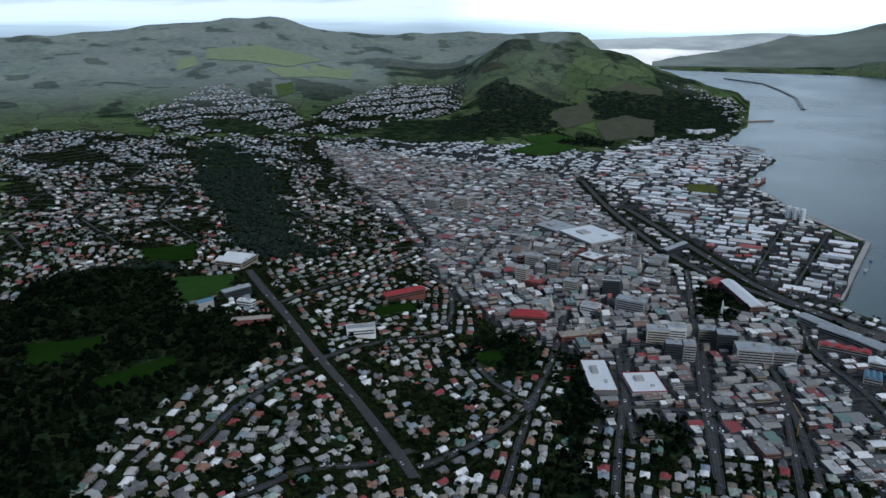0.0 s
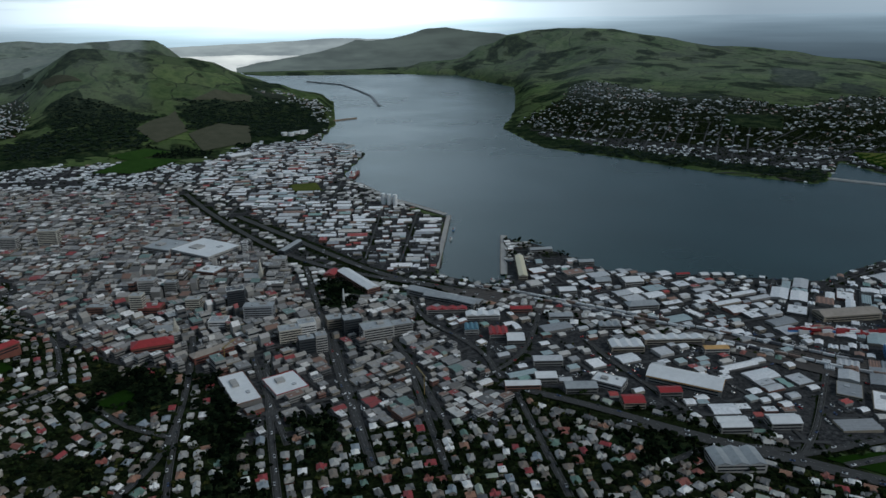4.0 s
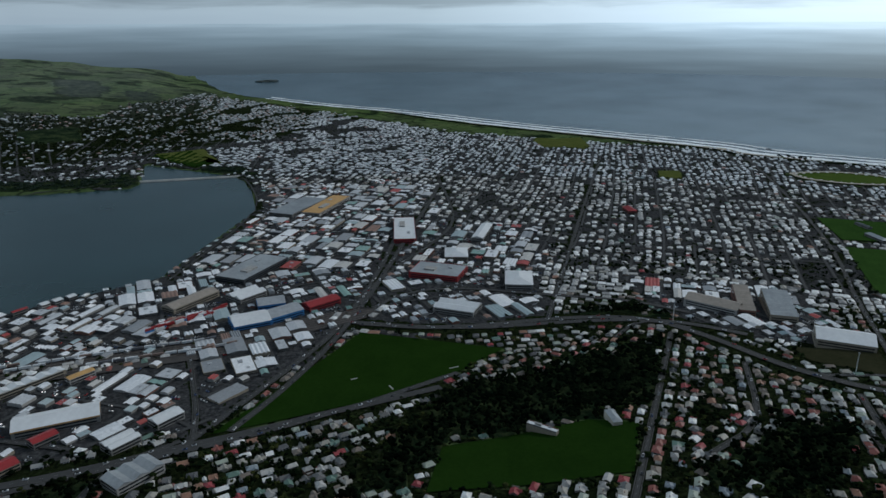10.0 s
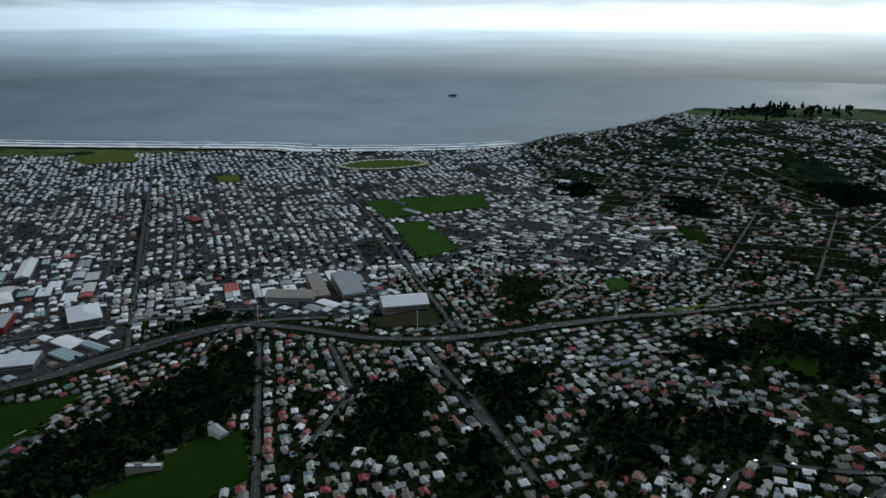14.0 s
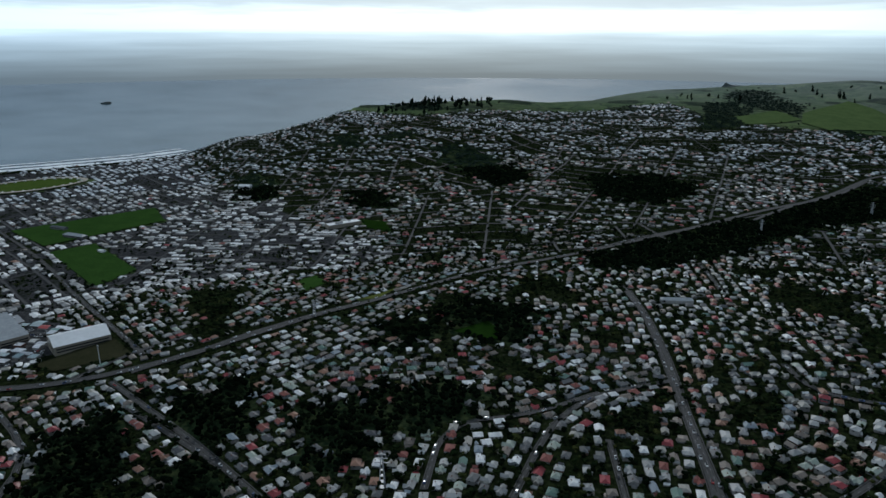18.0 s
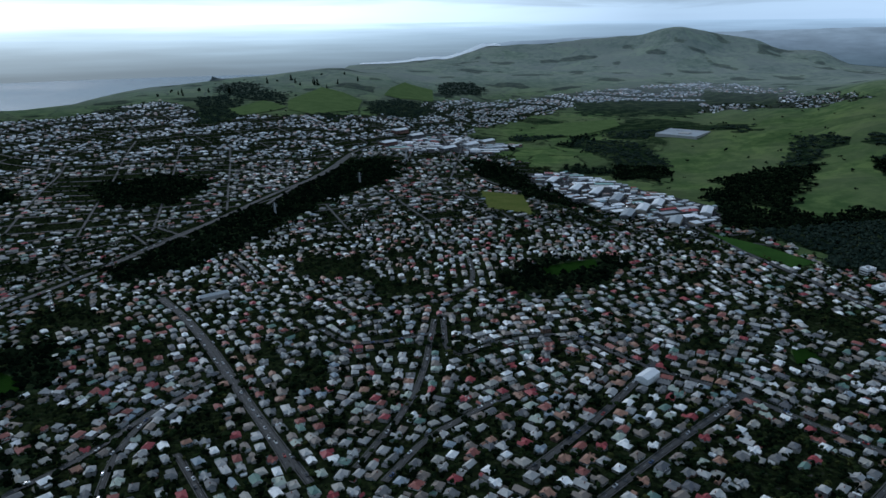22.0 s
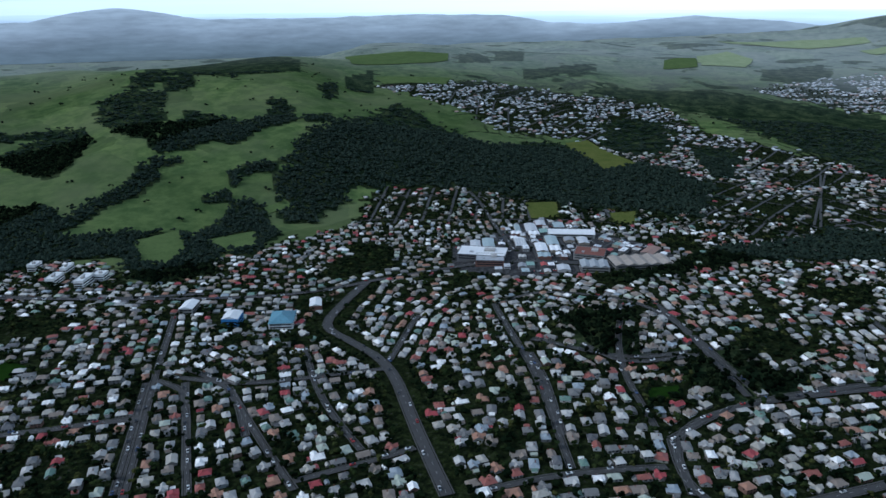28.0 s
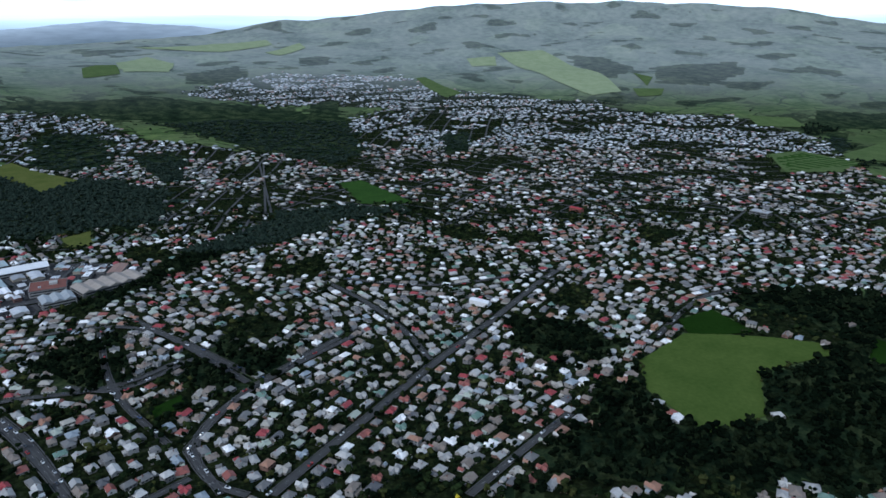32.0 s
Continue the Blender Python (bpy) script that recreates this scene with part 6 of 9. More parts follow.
landmark("office_block", 291, 805, 22, 18, 20, -12, GREY_ROOF, WHITE_TRIM, "flat", "white office block among low town roofs")
landmark("office_block", 273, 759, 20, 15, 19, -12, GREY_ROOF, DARK_CLAD, "flat", "dark glazed office block among low town roofs")
landmark("office_block", 290, 755, 14, 14, 22, -12, GREY_ROOF, CONCRETE, "flat", "grey slab office block among low town roofs")
landmark("office_block", 345, 783, 24, 20, 22, -12, GREY_ROOF, DARK_CLAD, "flat", "dark banded office block among low town roofs")
landmark("office_block", 362, 745, 40, 24, 17, -12, GREY_ROOF, CONCRETE, "flat", "broad grey office block with a white roof among low town roofs")
landmark("office_block", 189, 972, 20, 14, 17, -30, GREY_ROOF, PALE_STONE, "flat", "pale office block among low town roofs")
landmark("office_block", 73, 1028, 30, 14, 12, -30, GREY_ROOF, TOWN_WALL, "flat", "stone office block among low town roofs")
landmark("office_block", -22, 1461, 30, 14, 22, -30, GREY_ROOF, CONCRETE, "flat", "grey hospital block among low town roofs")
landmark("office_block", 178, 1064, 18, 14, 18, -30, GREY_ROOF, TOWN_WALL, "flat", "office block among low town roofs")
landmark("office_block", 333, 812, 22, 18, 15, -12, GREY_ROOF, TOWN_WALL, "flat", "masonry office block among low town roofs")
landmark("office_block", 395, 740, 26, 18, 14, -12, GREY_ROOF, TOWN_WALL, "flat", "masonry office block among low town roofs")
landmark("red_school", -55, 911, 60, 14, 8, 28, RED_PAINT, BRICK, "hip", "long red-roofed brick school building")
landmark("red_store", 136, 995, 30, 22, 9, -30, RED_PAINT, BRICK, "flat", "red-walled town store on the town flats")
landmark("brick_hall", 168, 798, 50, 15, 9, 10, BROWN_ROOF, BRICK, "hip", "long red-brick hall by the town belt")
landmark("brick_hall", 112, 857, 48, 22, 9, -10, RED_PAINT, BRICK, "hip", "red-roofed brick school on the town flats")
landmark("railway_station", 405, 1171, 66, 13, 10, 40, GREY_ROOF, DARK_CLAD, "gable", "long dark stone railway station")
landmark("red_warehouse", 412, 1003, 26, 18, 8, 45, RED_PAINT, BRICK, "gable", "red-roofed warehouse by the railway")
landmark("transit_shed", 432, 947, 103, 21, 8, 92, WHITE_ROOF, TOWN_WALL, "gable", "long white-roofed shed beside the railway")
landmark("transit_shed", 501, 808, 115, 18, 8, 115, GREY_ROOF, TOWN_WALL, "gable", "very long grey-roofed railway shed")
landmark("school_hall", -308, 995, 45, 43, 8, 162, WHITE_ROOF, TOWN_WALL, "twin", "pale iron-roofed college hall beside the playing field")
landmark("school_building", -270, 854, 38, 13, 9, 40, GREY_ROOF, DARK_CLAD, "gable", "dark stone school with a steep roof")
landmark("school_building", -294, 802, 20, 12, 6, 40, TEAL_PAINT, CONCRETE, "gable", "blue-grey roofed school block on the town flats")
landmark("school_building", -247, 818, 22, 9, 7, -20, WHITE_ROOF, WHITE_TRIM, "flat", "white school block on the town flats")
landmark("brick_house_row", -224, 755, 44, 10, 6, 10, BROWN_ROOF, BRICK, "hip", "reddish brick school hostel on the town flats")
landmark("apartment_block", -99, 769, 34, 13, 9, 10, GREY_ROOF, WHITE_TRIM, "flat", "pale grey apartment block on the town flats")
landmark("white_shed", 599, 2130, 70, 34, 10, 15, WHITE_ROOF, TOWN_WALL, "gable", "large white-roofed shed under the hill")
landmark("warehouse", 509, 719, 46, 16, 7, -31, WHITE_ROOF, TOWN_WALL, "saw", "white and grey striped workshop", "yard sheds")
landmark("warehouse", 492, 660, 24, 24, 7, -31, RED_PAINT, TOWN_WALL, "saw", "red saw-roofed workshop on the town flats", "yard sheds")
landmark("warehouse", 499, 634, 22, 24, 7, -31, WHITE_ROOF, TOWN_WALL, "gable", "white-roofed workshop on the town flats", "yard sheds")
landmark("warehouse", 471, 690, 18, 20, 7, -31, TEAL_PAINT, TOWN_WALL, "saw", "green-roofed workshop on the town flats", "yard sheds")
landmark("warehouse", 599, 544, 40, 22, 7, -31, WHITE_ROOF, TOWN_WALL, "saw", "white striped round-fronted workshop on the town flats", "yard sheds")
landmark("warehouse", 496, 436, 22, 18, 7, -31, RED_PAINT, TOWN_WALL, "gable", "red-roofed store on the town flats", "yard sheds")
landmark("warehouse", 546, 432, 24, 14, 7, -31, RED_PAINT, TOWN_WALL, "gable", "red-roofed store on the town flats", "yard sheds")
landmark("warehouse", 661, 525, 74, 13, 7, -31, WHITE_ROOF, TOWN_WALL, "saw", "long white ridged goods shed", "yard sheds")
landmark("warehouse", 681, 478, 30, 11, 7, -31, ORANGE_ROOF, TOWN_WALL, "gable", "orange-walled shed on the town flats", "yard sheds")
landmark("warehouse", 670, 731, 26, 18, 7, -25, WHITE_ROOF, TOWN_WALL, "gable", "white-roofed store by the rail yard", "yard sheds")
landmark("warehouse", 479, 762, 56, 11, 7, -31, RED_PAINT, TOWN_WALL, "saw", "row of red-brick stores on the town flats", "yard sheds")
landmark("warehouse", 899, 668, 13, 13, 7, -25, WHITE_ROOF, TOWN_WALL, "gable", "white boat shed on the town flats", "yard sheds")
landmark("warehouse", 915, 658, 13, 13, 7, -25, WHITE_ROOF, TOWN_WALL, "gable", "white boat shed on the town flats", "yard sheds")
landmark("warehouse", 932, 647, 13, 13, 7, -25, WHITE_ROOF, TOWN_WALL, "gable", "white boat shed on the town flats", "yard sheds")
landmark("warehouse", 872, 687, 22, 8, 7, -25, RED_PAINT, TOWN_WALL, "gable", "red shed on the shore", "yard sheds")
landmark("warehouse", 784, 710, 30, 24, 7, -25, WHITE_ROOF, TOWN_WALL, "twin", "white-roofed yard building on the town flats", "yard sheds")
landmark("warehouse", 745, 735, 24, 20, 7, -25, GREY_ROOF, TOWN_WALL, "gable", "grey harbour shed on the town flats", "yard sheds")
landmark("warehouse", 774, 917, 40, 14, 7, -25, GREY_ROOF, TOWN_WALL, "gable", "grey boat yard shed on the town flats", "yard sheds")
landmark("warehouse", 791, 820, 26, 14, 7, -25, GREY_ROOF, TOWN_WALL, "gable", "grey boat yard shed on the town flats", "yard sheds")
landmark("warehouse", 717, 628, 44, 18, 7, -25, GREY_ROOF, TOWN_WALL, "hip", "grey irregular yard building on the town flats", "yard sheds")
landmark("warehouse", 566, 708, 30, 12, 7, -31, RED_PAINT, TOWN_WALL, "gable", "red-ended goods shed on the town flats", "yard sheds")
landmark("warehouse", 594, 658, 32, 13, 7, -31, GREY_ROOF, TOWN_WALL, "gable", "grey goods shed on the town flats", "yard sheds")
landmark("warehouse", 625, 598, 28, 14, 7, -31, GREY_ROOF, TOWN_WALL, "saw", "ridged goods shed on the town flats", "yard sheds")
landmark("warehouse", 491, 563, 34, 14, 7, -31, SHED_ROOF, TOWN_WALL, "gable", "iron-roofed store on the town flats", "yard sheds")
landmark("warehouse", 426, 527, 38, 12, 7, -31, WHITE_ROOF, TOWN_WALL, "gable", "pale iron-roofed hall on the town flats", "yard sheds")
landmark("warehouse", 474, 489, 34, 16, 7, -31, GREY_ROOF, TOWN_WALL, "gable", "grey warehouse on the town flats", "yard sheds")
landmark("warehouse", 460, 529, 24, 16, 7, -31, WHITE_ROOF, TOWN_WALL, "twin", "pale workshop on the town flats", "yard sheds")
landmark("warehouse", 542, 352, 30, 20, 7, -31, WHITE_ROOF, TOWN_WALL, "twin", "pale-roofed car showroom on the town flats", "yard sheds")
landmark("warehouse", 591, 332, 30, 18, 7, -31, WHITE_ROOF, TOWN_WALL, "gable", "white round-cornered hotel block on the town flats", "yard sheds")
landmark("warehouse", 487, 310, 44, 26, 7, -31, GREY_ROOF, TOWN_WALL, "saw", "grey ridged factory on the town flats", "yard sheds")
landmark("supermarket", 583, 442, 78, 31, 8, 120, WHITE_ROOF, TOWN_WALL, "gable", "long pale-roofed trade store with a yellow front", "", trim=ORANGE_ROOF)
landmark("warehouse", 509, 482, 34, 21, 7, 117, WHITE_ROOF, TOWN_WALL, "flat", "pale flat-roofed store on the town flats", "yard sheds")
landmark("transit_shed", 509, 793, 87, 19, 7, 123, GREY_ROOF, TOWN_WALL, "gable", "long grey-roofed railway shed on the town flats")
landmark("wharf_shed", 681, 854, 100, 14, 8, 56, CREAM_ROOF, TOWN_WALL, "gable", "long cream-roofed wharf shed on the pier")
landmark("ochre_factory", 1520, 403, 165, 44, 8, 169, ORANGE_ROOF, TOWN_WALL, "flat", "broad ochre-roofed factory near the harbour head", "", trim=TIMBER)
landmark("ridged_factory", 1503, 462, 151, 59, 8, 165, GREY_ROOF, TOWN_WALL, "saw", "grey ridged factory roof with pale strips")
landmark("hardware_store", 1079, 418, 123, 57, 9, 163, GREY_ROOF, DARK_CLAD, "flat", "big grey-roofed trade store with dark walls")
landmark("goods_shed", 927, 457, 84, 26, 8, 155, BROWN_ROOF, TOWN_WALL, "gable", "long brown-roofed goods shed on the town flats")
landmark("white_shed", 959, 385, 48, 36, 8, 147, WHITE_ROOF, TOWN_WALL, "twin", "white-roofed yard shed on the town flats")
landmark("blue_warehouse", 857, 343, 50, 42, 9, 123, WHITE_ROOF, BLUE_PAINT, "gable", "white-roofed warehouse with blue walls")
landmark("blue_warehouse", 888, 307, 50, 33, 9, 136, STEEL, BLUE_PAINT, "gable", "pale blue-roofed warehouse with blue walls")
landmark("blue_warehouse", 925, 336, 39, 32, 9, 115, STEEL, BLUE_PAINT, "gable", "pale blue-roofed warehouse on the town flats")
landmark("red_warehouse", 932, 263, 52, 23, 8, 137, RED_PAINT, RED_PAINT, "gable", "bright red-roofed warehouse by the rail yard")
landmark("mega_store", 1336, 199, 155, 42, 9, 9, WHITE_ROOF, RED_PAINT, "flat", "white-roofed mega store with red walls", "", trim=RED_PAINT)
landmark("mega_store", 1087, 107, 83, 57, 9, 77, GREY_ROOF, RED_PAINT, "flat", "long grey-roofed store with a red front", "", trim=RED_PAINT)
landmark("white_shed", 1190, 85, 52, 40, 8, 5, WHITE_ROOF, TOWN_WALL, "hip", "white-roofed shed on the flat")
landmark("white_shed", 1051, -24, 62, 42, 9, 180, WHITE_ROOF, TOWN_WALL, "hip", "square bright white-roofed depot beside the motorway")
landmark("white_shed", 926, 64, 60, 38, 8, 74, WHITE_ROOF, TOWN_WALL, "twin", "white-roofed workshop inside the motorway loop")
landmark("grey_shed", 1331, 44, 100, 23, 8, 171, WHITE_ROOF, TOWN_WALL, "gable", "pale long shed on the flat")
landmark("railway_workshop", 941, -292, 72, 33, 8, 57, BROWN_ROOF, TOWN_WALL, "gable", "long brown-roofed railway workshop on the town flats")
landmark("railway_workshop", 959, -337, 102, 21, 9, 169, BROWN_ROOF, TOWN_WALL, "saw", "ridged brown railway workshop on the town flats")
landmark("railway_workshop", 939, -378, 101, 34, 10, 169, GREY_ROOF, TOWN_WALL, "saw", "large grey ridged railway workshop")
landmark("white_shed", 807, -406, 63, 42, 9, 72, WHITE_ROOF, TOWN_WALL, "gable", "long bright white-roofed store by the old ground")
landmark("grandstand", 573, -39, 30, 6, 5, 62, WHITE_ROOF, TOWN_WALL, "flat", "long white-roofed grandstand beside the playing field")
landmark("pavilion", 590, -105, 22, 9, 5, 15, GREY_ROOF, PALE_STONE, "hip", "pale pavilion beside the playing field")
landmark("surf_hall", 2271, -568, 40, 22, 9, 12, WHITE_ROOF, TOWN_WALL, "gable", "white hall behind the beach")
landmark("school_building", 1348, -703, 50, 14, 7, 12, GREY_ROOF, TOWN_WALL, "hip", "school block between green fields")
landmark("school_building", 1434, -718, 40, 10, 7, 12, DARK_CLAD, TOWN_WALL, "gable", "dark-roofed school block on the town flats")
landmark("clubhouse", 1213, -677, 14, 7, 5, 12, WHITE_ROOF, WHITE_TRIM, "gable", "white clubhouse by a green field")
landmark("red_school", 1531, -272, 40, 20, 7, 12, RED_PAINT, BRICK, "hip", "red-roofed school on the flat")
landmark("blue_factory", -583, -470, 22, 18, 9, 20, WHITE_ROOF, BLUE_PAINT, "gable", "white-roofed shed with bright blue walls")
landmark("teal_hall", -602, -418, 33, 26, 7, 25, TEAL_PAINT, WHITE_TRIM, "hip", "teal-roofed sports hall in the valley")
landmark("white_shed", -599, -542, 26, 16, 7, 20, WHITE_ROOF, TOWN_WALL, "gable", "white-roofed shed in the valley")
landmark("white_shed", -659, -410, 24, 14, 6, 30, WHITE_ROOF, TOWN_WALL, "gable", "white-roofed shed in the valley")
landmark("valley_store", -885, -277, 66, 38, 7, 99, WHITE_ROOF, TOWN_WALL, "flat", "pale long store in the valley")
landmark("valley_store", -864, -260, 38, 30, 7, 106, STEEL, TOWN_WALL, "flat", "pale blue-roofed store in the valley")
landmark("valley_store", -1019, -180, 69, 26, 7, 105, WHITE_ROOF, TOWN_WALL, "gable", "long white-roofed store in the valley")
landmark("valley_store", -928, -136, 41, 35, 7, 93, BRICK, TOWN_WALL, "flat", "pinkish flat-roofed store in the valley")
landmark("valley_factory", -908, -67, 79, 37, 7, 116, BROWN_ROOF, TOWN_WALL, "saw", "long ridged brown factory in the valley")
landmark("valley_factory", -876, -122, 36, 28, 7, 106, GREY_ROOF, TOWN_WALL, "saw", "grey ridged factory in the valley")
landmark("hospital_block", -628, -784, 26, 12, 9, 20, WHITE_ROOF, WHITE_TRIM, "flat", "white flat-roofed block below the hill farm", "white blocks")
landmark("hospital_block", -638, -744, 30, 12, 9, 20, WHITE_ROOF, WHITE_TRIM, "flat", "white flat-roofed block below the hill farm", "white blocks")
landmark("hospital_block", -666, -865, 18, 12, 9, 20, WHITE_ROOF, WHITE_TRIM, "flat", "white flat-roofed block below the hill farm", "white blocks")
landmark("hospital_block", -662, -740, 16, 14, 9, 20, WHITE_ROOF, WHITE_TRIM, "flat", "white flat-roofed block below the hill farm", "white blocks")
landmark("hospital_block", -668, -806, 24, 8, 9, 20, WHITE_ROOF, WHITE_TRIM, "flat", "white flat-roofed block below the hill farm", "white blocks")
landmark("reservoir_roof", -892, -2020, 126, 120, 3, 48, GREY_ROOF, CONCRETE, "flat", "pale covered reservoir on a hill farm")
landmark("warehouse", -512, -1156, 52, 20, 6, 60, GREY_ROOF, TOWN_WALL, "gable", "pale long warehouse in the valley works", "valley sheds")
landmark("warehouse", -490, -1256, 52, 20, 6, 60, WHITE_ROOF, TOWN_WALL, "gable", "pale long warehouse in the valley works", "valley sheds")
landmark("warehouse", -467, -1342, 52, 20, 6, 60, GREY_ROOF, TOWN_WALL, "gable", "pale long warehouse in the valley works", "valley sheds")
landmark("warehouse", -444, -1406, 52, 20, 6, 60, WHITE_ROOF, TOWN_WALL, "gable", "pale long warehouse in the valley works", "valley sheds")
landmark("warehouse", -534, -1292, 52, 20, 6, 60, WHITE_ROOF, TOWN_WALL, "gable", "pale long warehouse in the valley works", "valley sheds")
landmark("warehouse", -412, -1445, 52, 20, 6, 60, WHITE_ROOF, TOWN_WALL, "gable", "pale long warehouse in the valley works", "valley sheds")
landmark("warehouse", -600, -1221, 52, 20, 6, 60, WHITE_ROOF, TOWN_WALL, "gable", "pale long warehouse in the valley works", "valley sheds")
landmark("warehouse", -382, -1530, 52, 20, 6, 60, WHITE_ROOF, TOWN_WALL, "gable", "pale long warehouse in the valley works", "valley sheds")
landmark("warehouse", -443, -1206, 52, 20, 6, 60, GREY_ROOF, TOWN_WALL, "gable", "pale long warehouse in the valley works", "valley sheds")
landmark("warehouse", -59, -2164, 50, 26, 7, 40, WHITE_ROOF, TOWN_WALL, "gable", "pale warehouse beyond the motorway", "valley sheds")
landmark("warehouse", -105, -2120, 50, 26, 7, 40, WHITE_ROOF, TOWN_WALL, "gable", "pale warehouse beyond the motorway", "valley sheds")
landmark("warehouse", -21, -2008, 50, 26, 7, 40, WHITE_ROOF, TOWN_WALL, "gable", "pale warehouse beyond the motorway", "valley sheds")
landmark("warehouse", -255, -2009, 50, 26, 7, 40, WHITE_ROOF, TOWN_WALL, "gable", "pale warehouse beyond the motorway", "valley sheds")
landmark("warehouse", -319, -2108, 50, 26, 7, 40, WHITE_ROOF, TOWN_WALL, "gable", "pale warehouse beyond the motorway", "valley sheds")
landmark("warehouse", -185, -1947, 50, 26, 7, 40, WHITE_ROOF, TOWN_WALL, "gable", "pale warehouse beyond the motorway", "valley sheds")
landmark("church_hall", 1382, -1164, 30, 18, 9, 30, WHITE_ROOF, WHITE_TRIM, "gable", "white angular hall among trees")
landmark("pale_roof_hall", 948, -1043, 72, 20, 6, 67, WHITE_ROOF, TOWN_WALL, "flat", "long pale roof at the foot of the hill")
landmark("white_stand", -1248, 316, 34, 8, 6, 10, WHITE_ROOF, TOWN_WALL, "flat", "white stand beside the playing field")
landmark("blue_roof_store", -841, 925, 30, 20, 7, 20, STEEL, TOWN_WALL, "flat", "pale blue-roofed store among houses")
landmark("red_store", -1014, 678, 24, 10, 6, 20, RED_PAINT, BRICK, "gable", "red-roofed store among houses on the town flats")
landmark("white_hall", -2378, 888, 40, 20, 8, 30, WHITE_ROOF, TOWN_WALL, "flat", "white hall on the far slope")
landmark("flat_block", -665, 323, 24, 9, 5, 35, WHITE_ROOF, WHITE_TRIM, "gable", "white-walled hall among houses on the town flats")
landmark("school_building", -230, -546, 22, 12, 6, 40, WHITE_ROOF, WHITE_TRIM, "gable", "white-roofed hall on a suburban street")
landmark("school_building", 222, -867, 40, 10, 5, 30, GREY_ROOF, TOWN_WALL, "hip", "grey school block among houses")


# ---------- sheds, shops and towers ----------
def fits(x, y, w, d, turn, codes):
    c, s = math.cos(turn), math.sin(turn)
    i = np.linspace(-0.5, 0.5, max(2, int(w / 5) + 1))
    j = np.linspace(-0.5, 0.5, max(2, int(d / 5) + 1))
    u, v = np.meshgrid(i * w, j * d)
    return np.isin(at(x + u * c - v * s, y + u * s + v * c), codes).all()


def claim(x, y, w, d, turn):
    c, s = math.cos(turn), math.sin(turn)
    stamp([(x + p * w / 2 * c - q * d / 2 * s, y + p * w / 2 * s + q * d / 2 * c) for p, q in ((-1, -1), (1, -1), (1, 1), (-1, 1))], TAKEN)


big = []


def put_up(x, y, w, d, turn, kind):
    if not fits(x, y, w, d, turn, (kind,)):
        return
    claim(x, y, w - 1, d - 1, turn)
    high = {WORKS: rng.uniform(3, 4.8), SHOPS: rng.uniform(2.8, 7.0), TOWERS: rng.uniform(4.5, 9) if rng.rand() < 0.86 else rng.uniform(10, 20)}[int(kind)]
    big.append((x, y, turn, w, d, high, int(kind), rng.rand()))


# blocks of buildings back to back between the streets
for k, (hx, hy, turn, long, deep) in enumerate(HOODS):
    a, long, deep = math.radians(turn), long * 0.85, deep * 0.74
    c, s = math.cos(a), math.sin(a)
    span = 900
    for row in np.arange(-span, span, deep):
        u = -span
        probe = np.arange(-span, span, 25.0)
        px, py = hx + probe * c - (row + deep / 2) * s, hy + probe * s + (row + deep / 2) * c
        if not np.isin(at(px, py), (SHOPS, WORKS, TOWERS)).any():
            continue
        for side in (-1, 1):
            u = -span + rng.uniform(0, 8)
            while u < span:
                d = (deep - 8.5) / 2
                mid_w = row + deep / 2 + side * (d / 2 + 0.2)
                x, y = hx + u * c - mid_w * s, hy + u * s + mid_w * c
                kind = at(x, y)
                if kind not in (SHOPS, WORKS, TOWERS):
                    u += 9
                    continue
                w = rng.uniform(18, 46) if kind == WORKS and rng.rand() < 0.85 else rng.uniform(7.5, 19)
                um = u + w / 2
                x, y = hx + um * c - mid_w * s, hy + um * s + mid_w * c
                cross = abs((um + span + long / 2) % long - long / 2)
                u += w + (rng.uniform(4, 22) if rng.rand() < (0.5 if kind == WORKS else 0.14) else 0.6)
                if cross < w / 2 + 3.5 or nearest_hood(np.array([x]), np.array([y]))[0] != k:
                    continue
                if rng.rand() < (0.2 if kind == WORKS else 0.45):
                    for q in (-1, 1):
                        dw = mid_w + q * d / 4
                        if rng.rand() < 0.9:
                            put_up(hx + um * c - dw * s, hy + um * s + dw * c, w, d / 2 - 0.4, a, kind)
                else:
                    put_up(x, y, w, d * rng.uniform(0.8, 1.0), a, kind)
big = np.array(big)


def ground_low(x, y, reach):
    return np.minimum.reduce([land(x + dx, y + dy) for dx, dy in ((0, 0), (reach, 0), (-reach, 0), (0, reach), (0, -reach))])


# what is left over between roads and landmarks
gx, gy = np.meshgrid(np.arange(-1800, 2300, 9.0), np.arange(-2400, 2500, 9.0))
gx, gy = gx.ravel(), gy.ravel()
kinds = at(gx, gy)
m = np.isin(kinds, (SHOPS, WORKS, TOWERS)) & (np.hypot(gx, gy) > 380)
gx, gy, kinds = gx[m], gy[m], kinds[m]
fill_turn = np.array([math.radians(h[2]) for h in HOODS])[nearest_hood(gx, gy)]
big = big.tolist()
for i in rng.permutation(len(gx)):
    if rng.rand() < (0.3 if kinds[i] == WORKS else 0.6):
        put_up(gx[i], gy[i], rng.uniform(9, 15), rng.uniform(8, 11), fill_turn[i], kinds[i])
gx, gy = np.meshgrid(np.arange(-400, 900, 8.0), np.arange(380, 1500, 8.0))
gx, gy = gx.ravel(), gy.ravel()
kinds = at(gx, gy)
m = np.isin(kinds, (SHOPS, TOWERS)) & (np.hypot(gx, gy) > 380)
gx, gy, kinds = gx[m], gy[m], kinds[m]
fill_turn = np.array([math.radians(h[2]) for h in HOODS])[nearest_hood(gx, gy)]
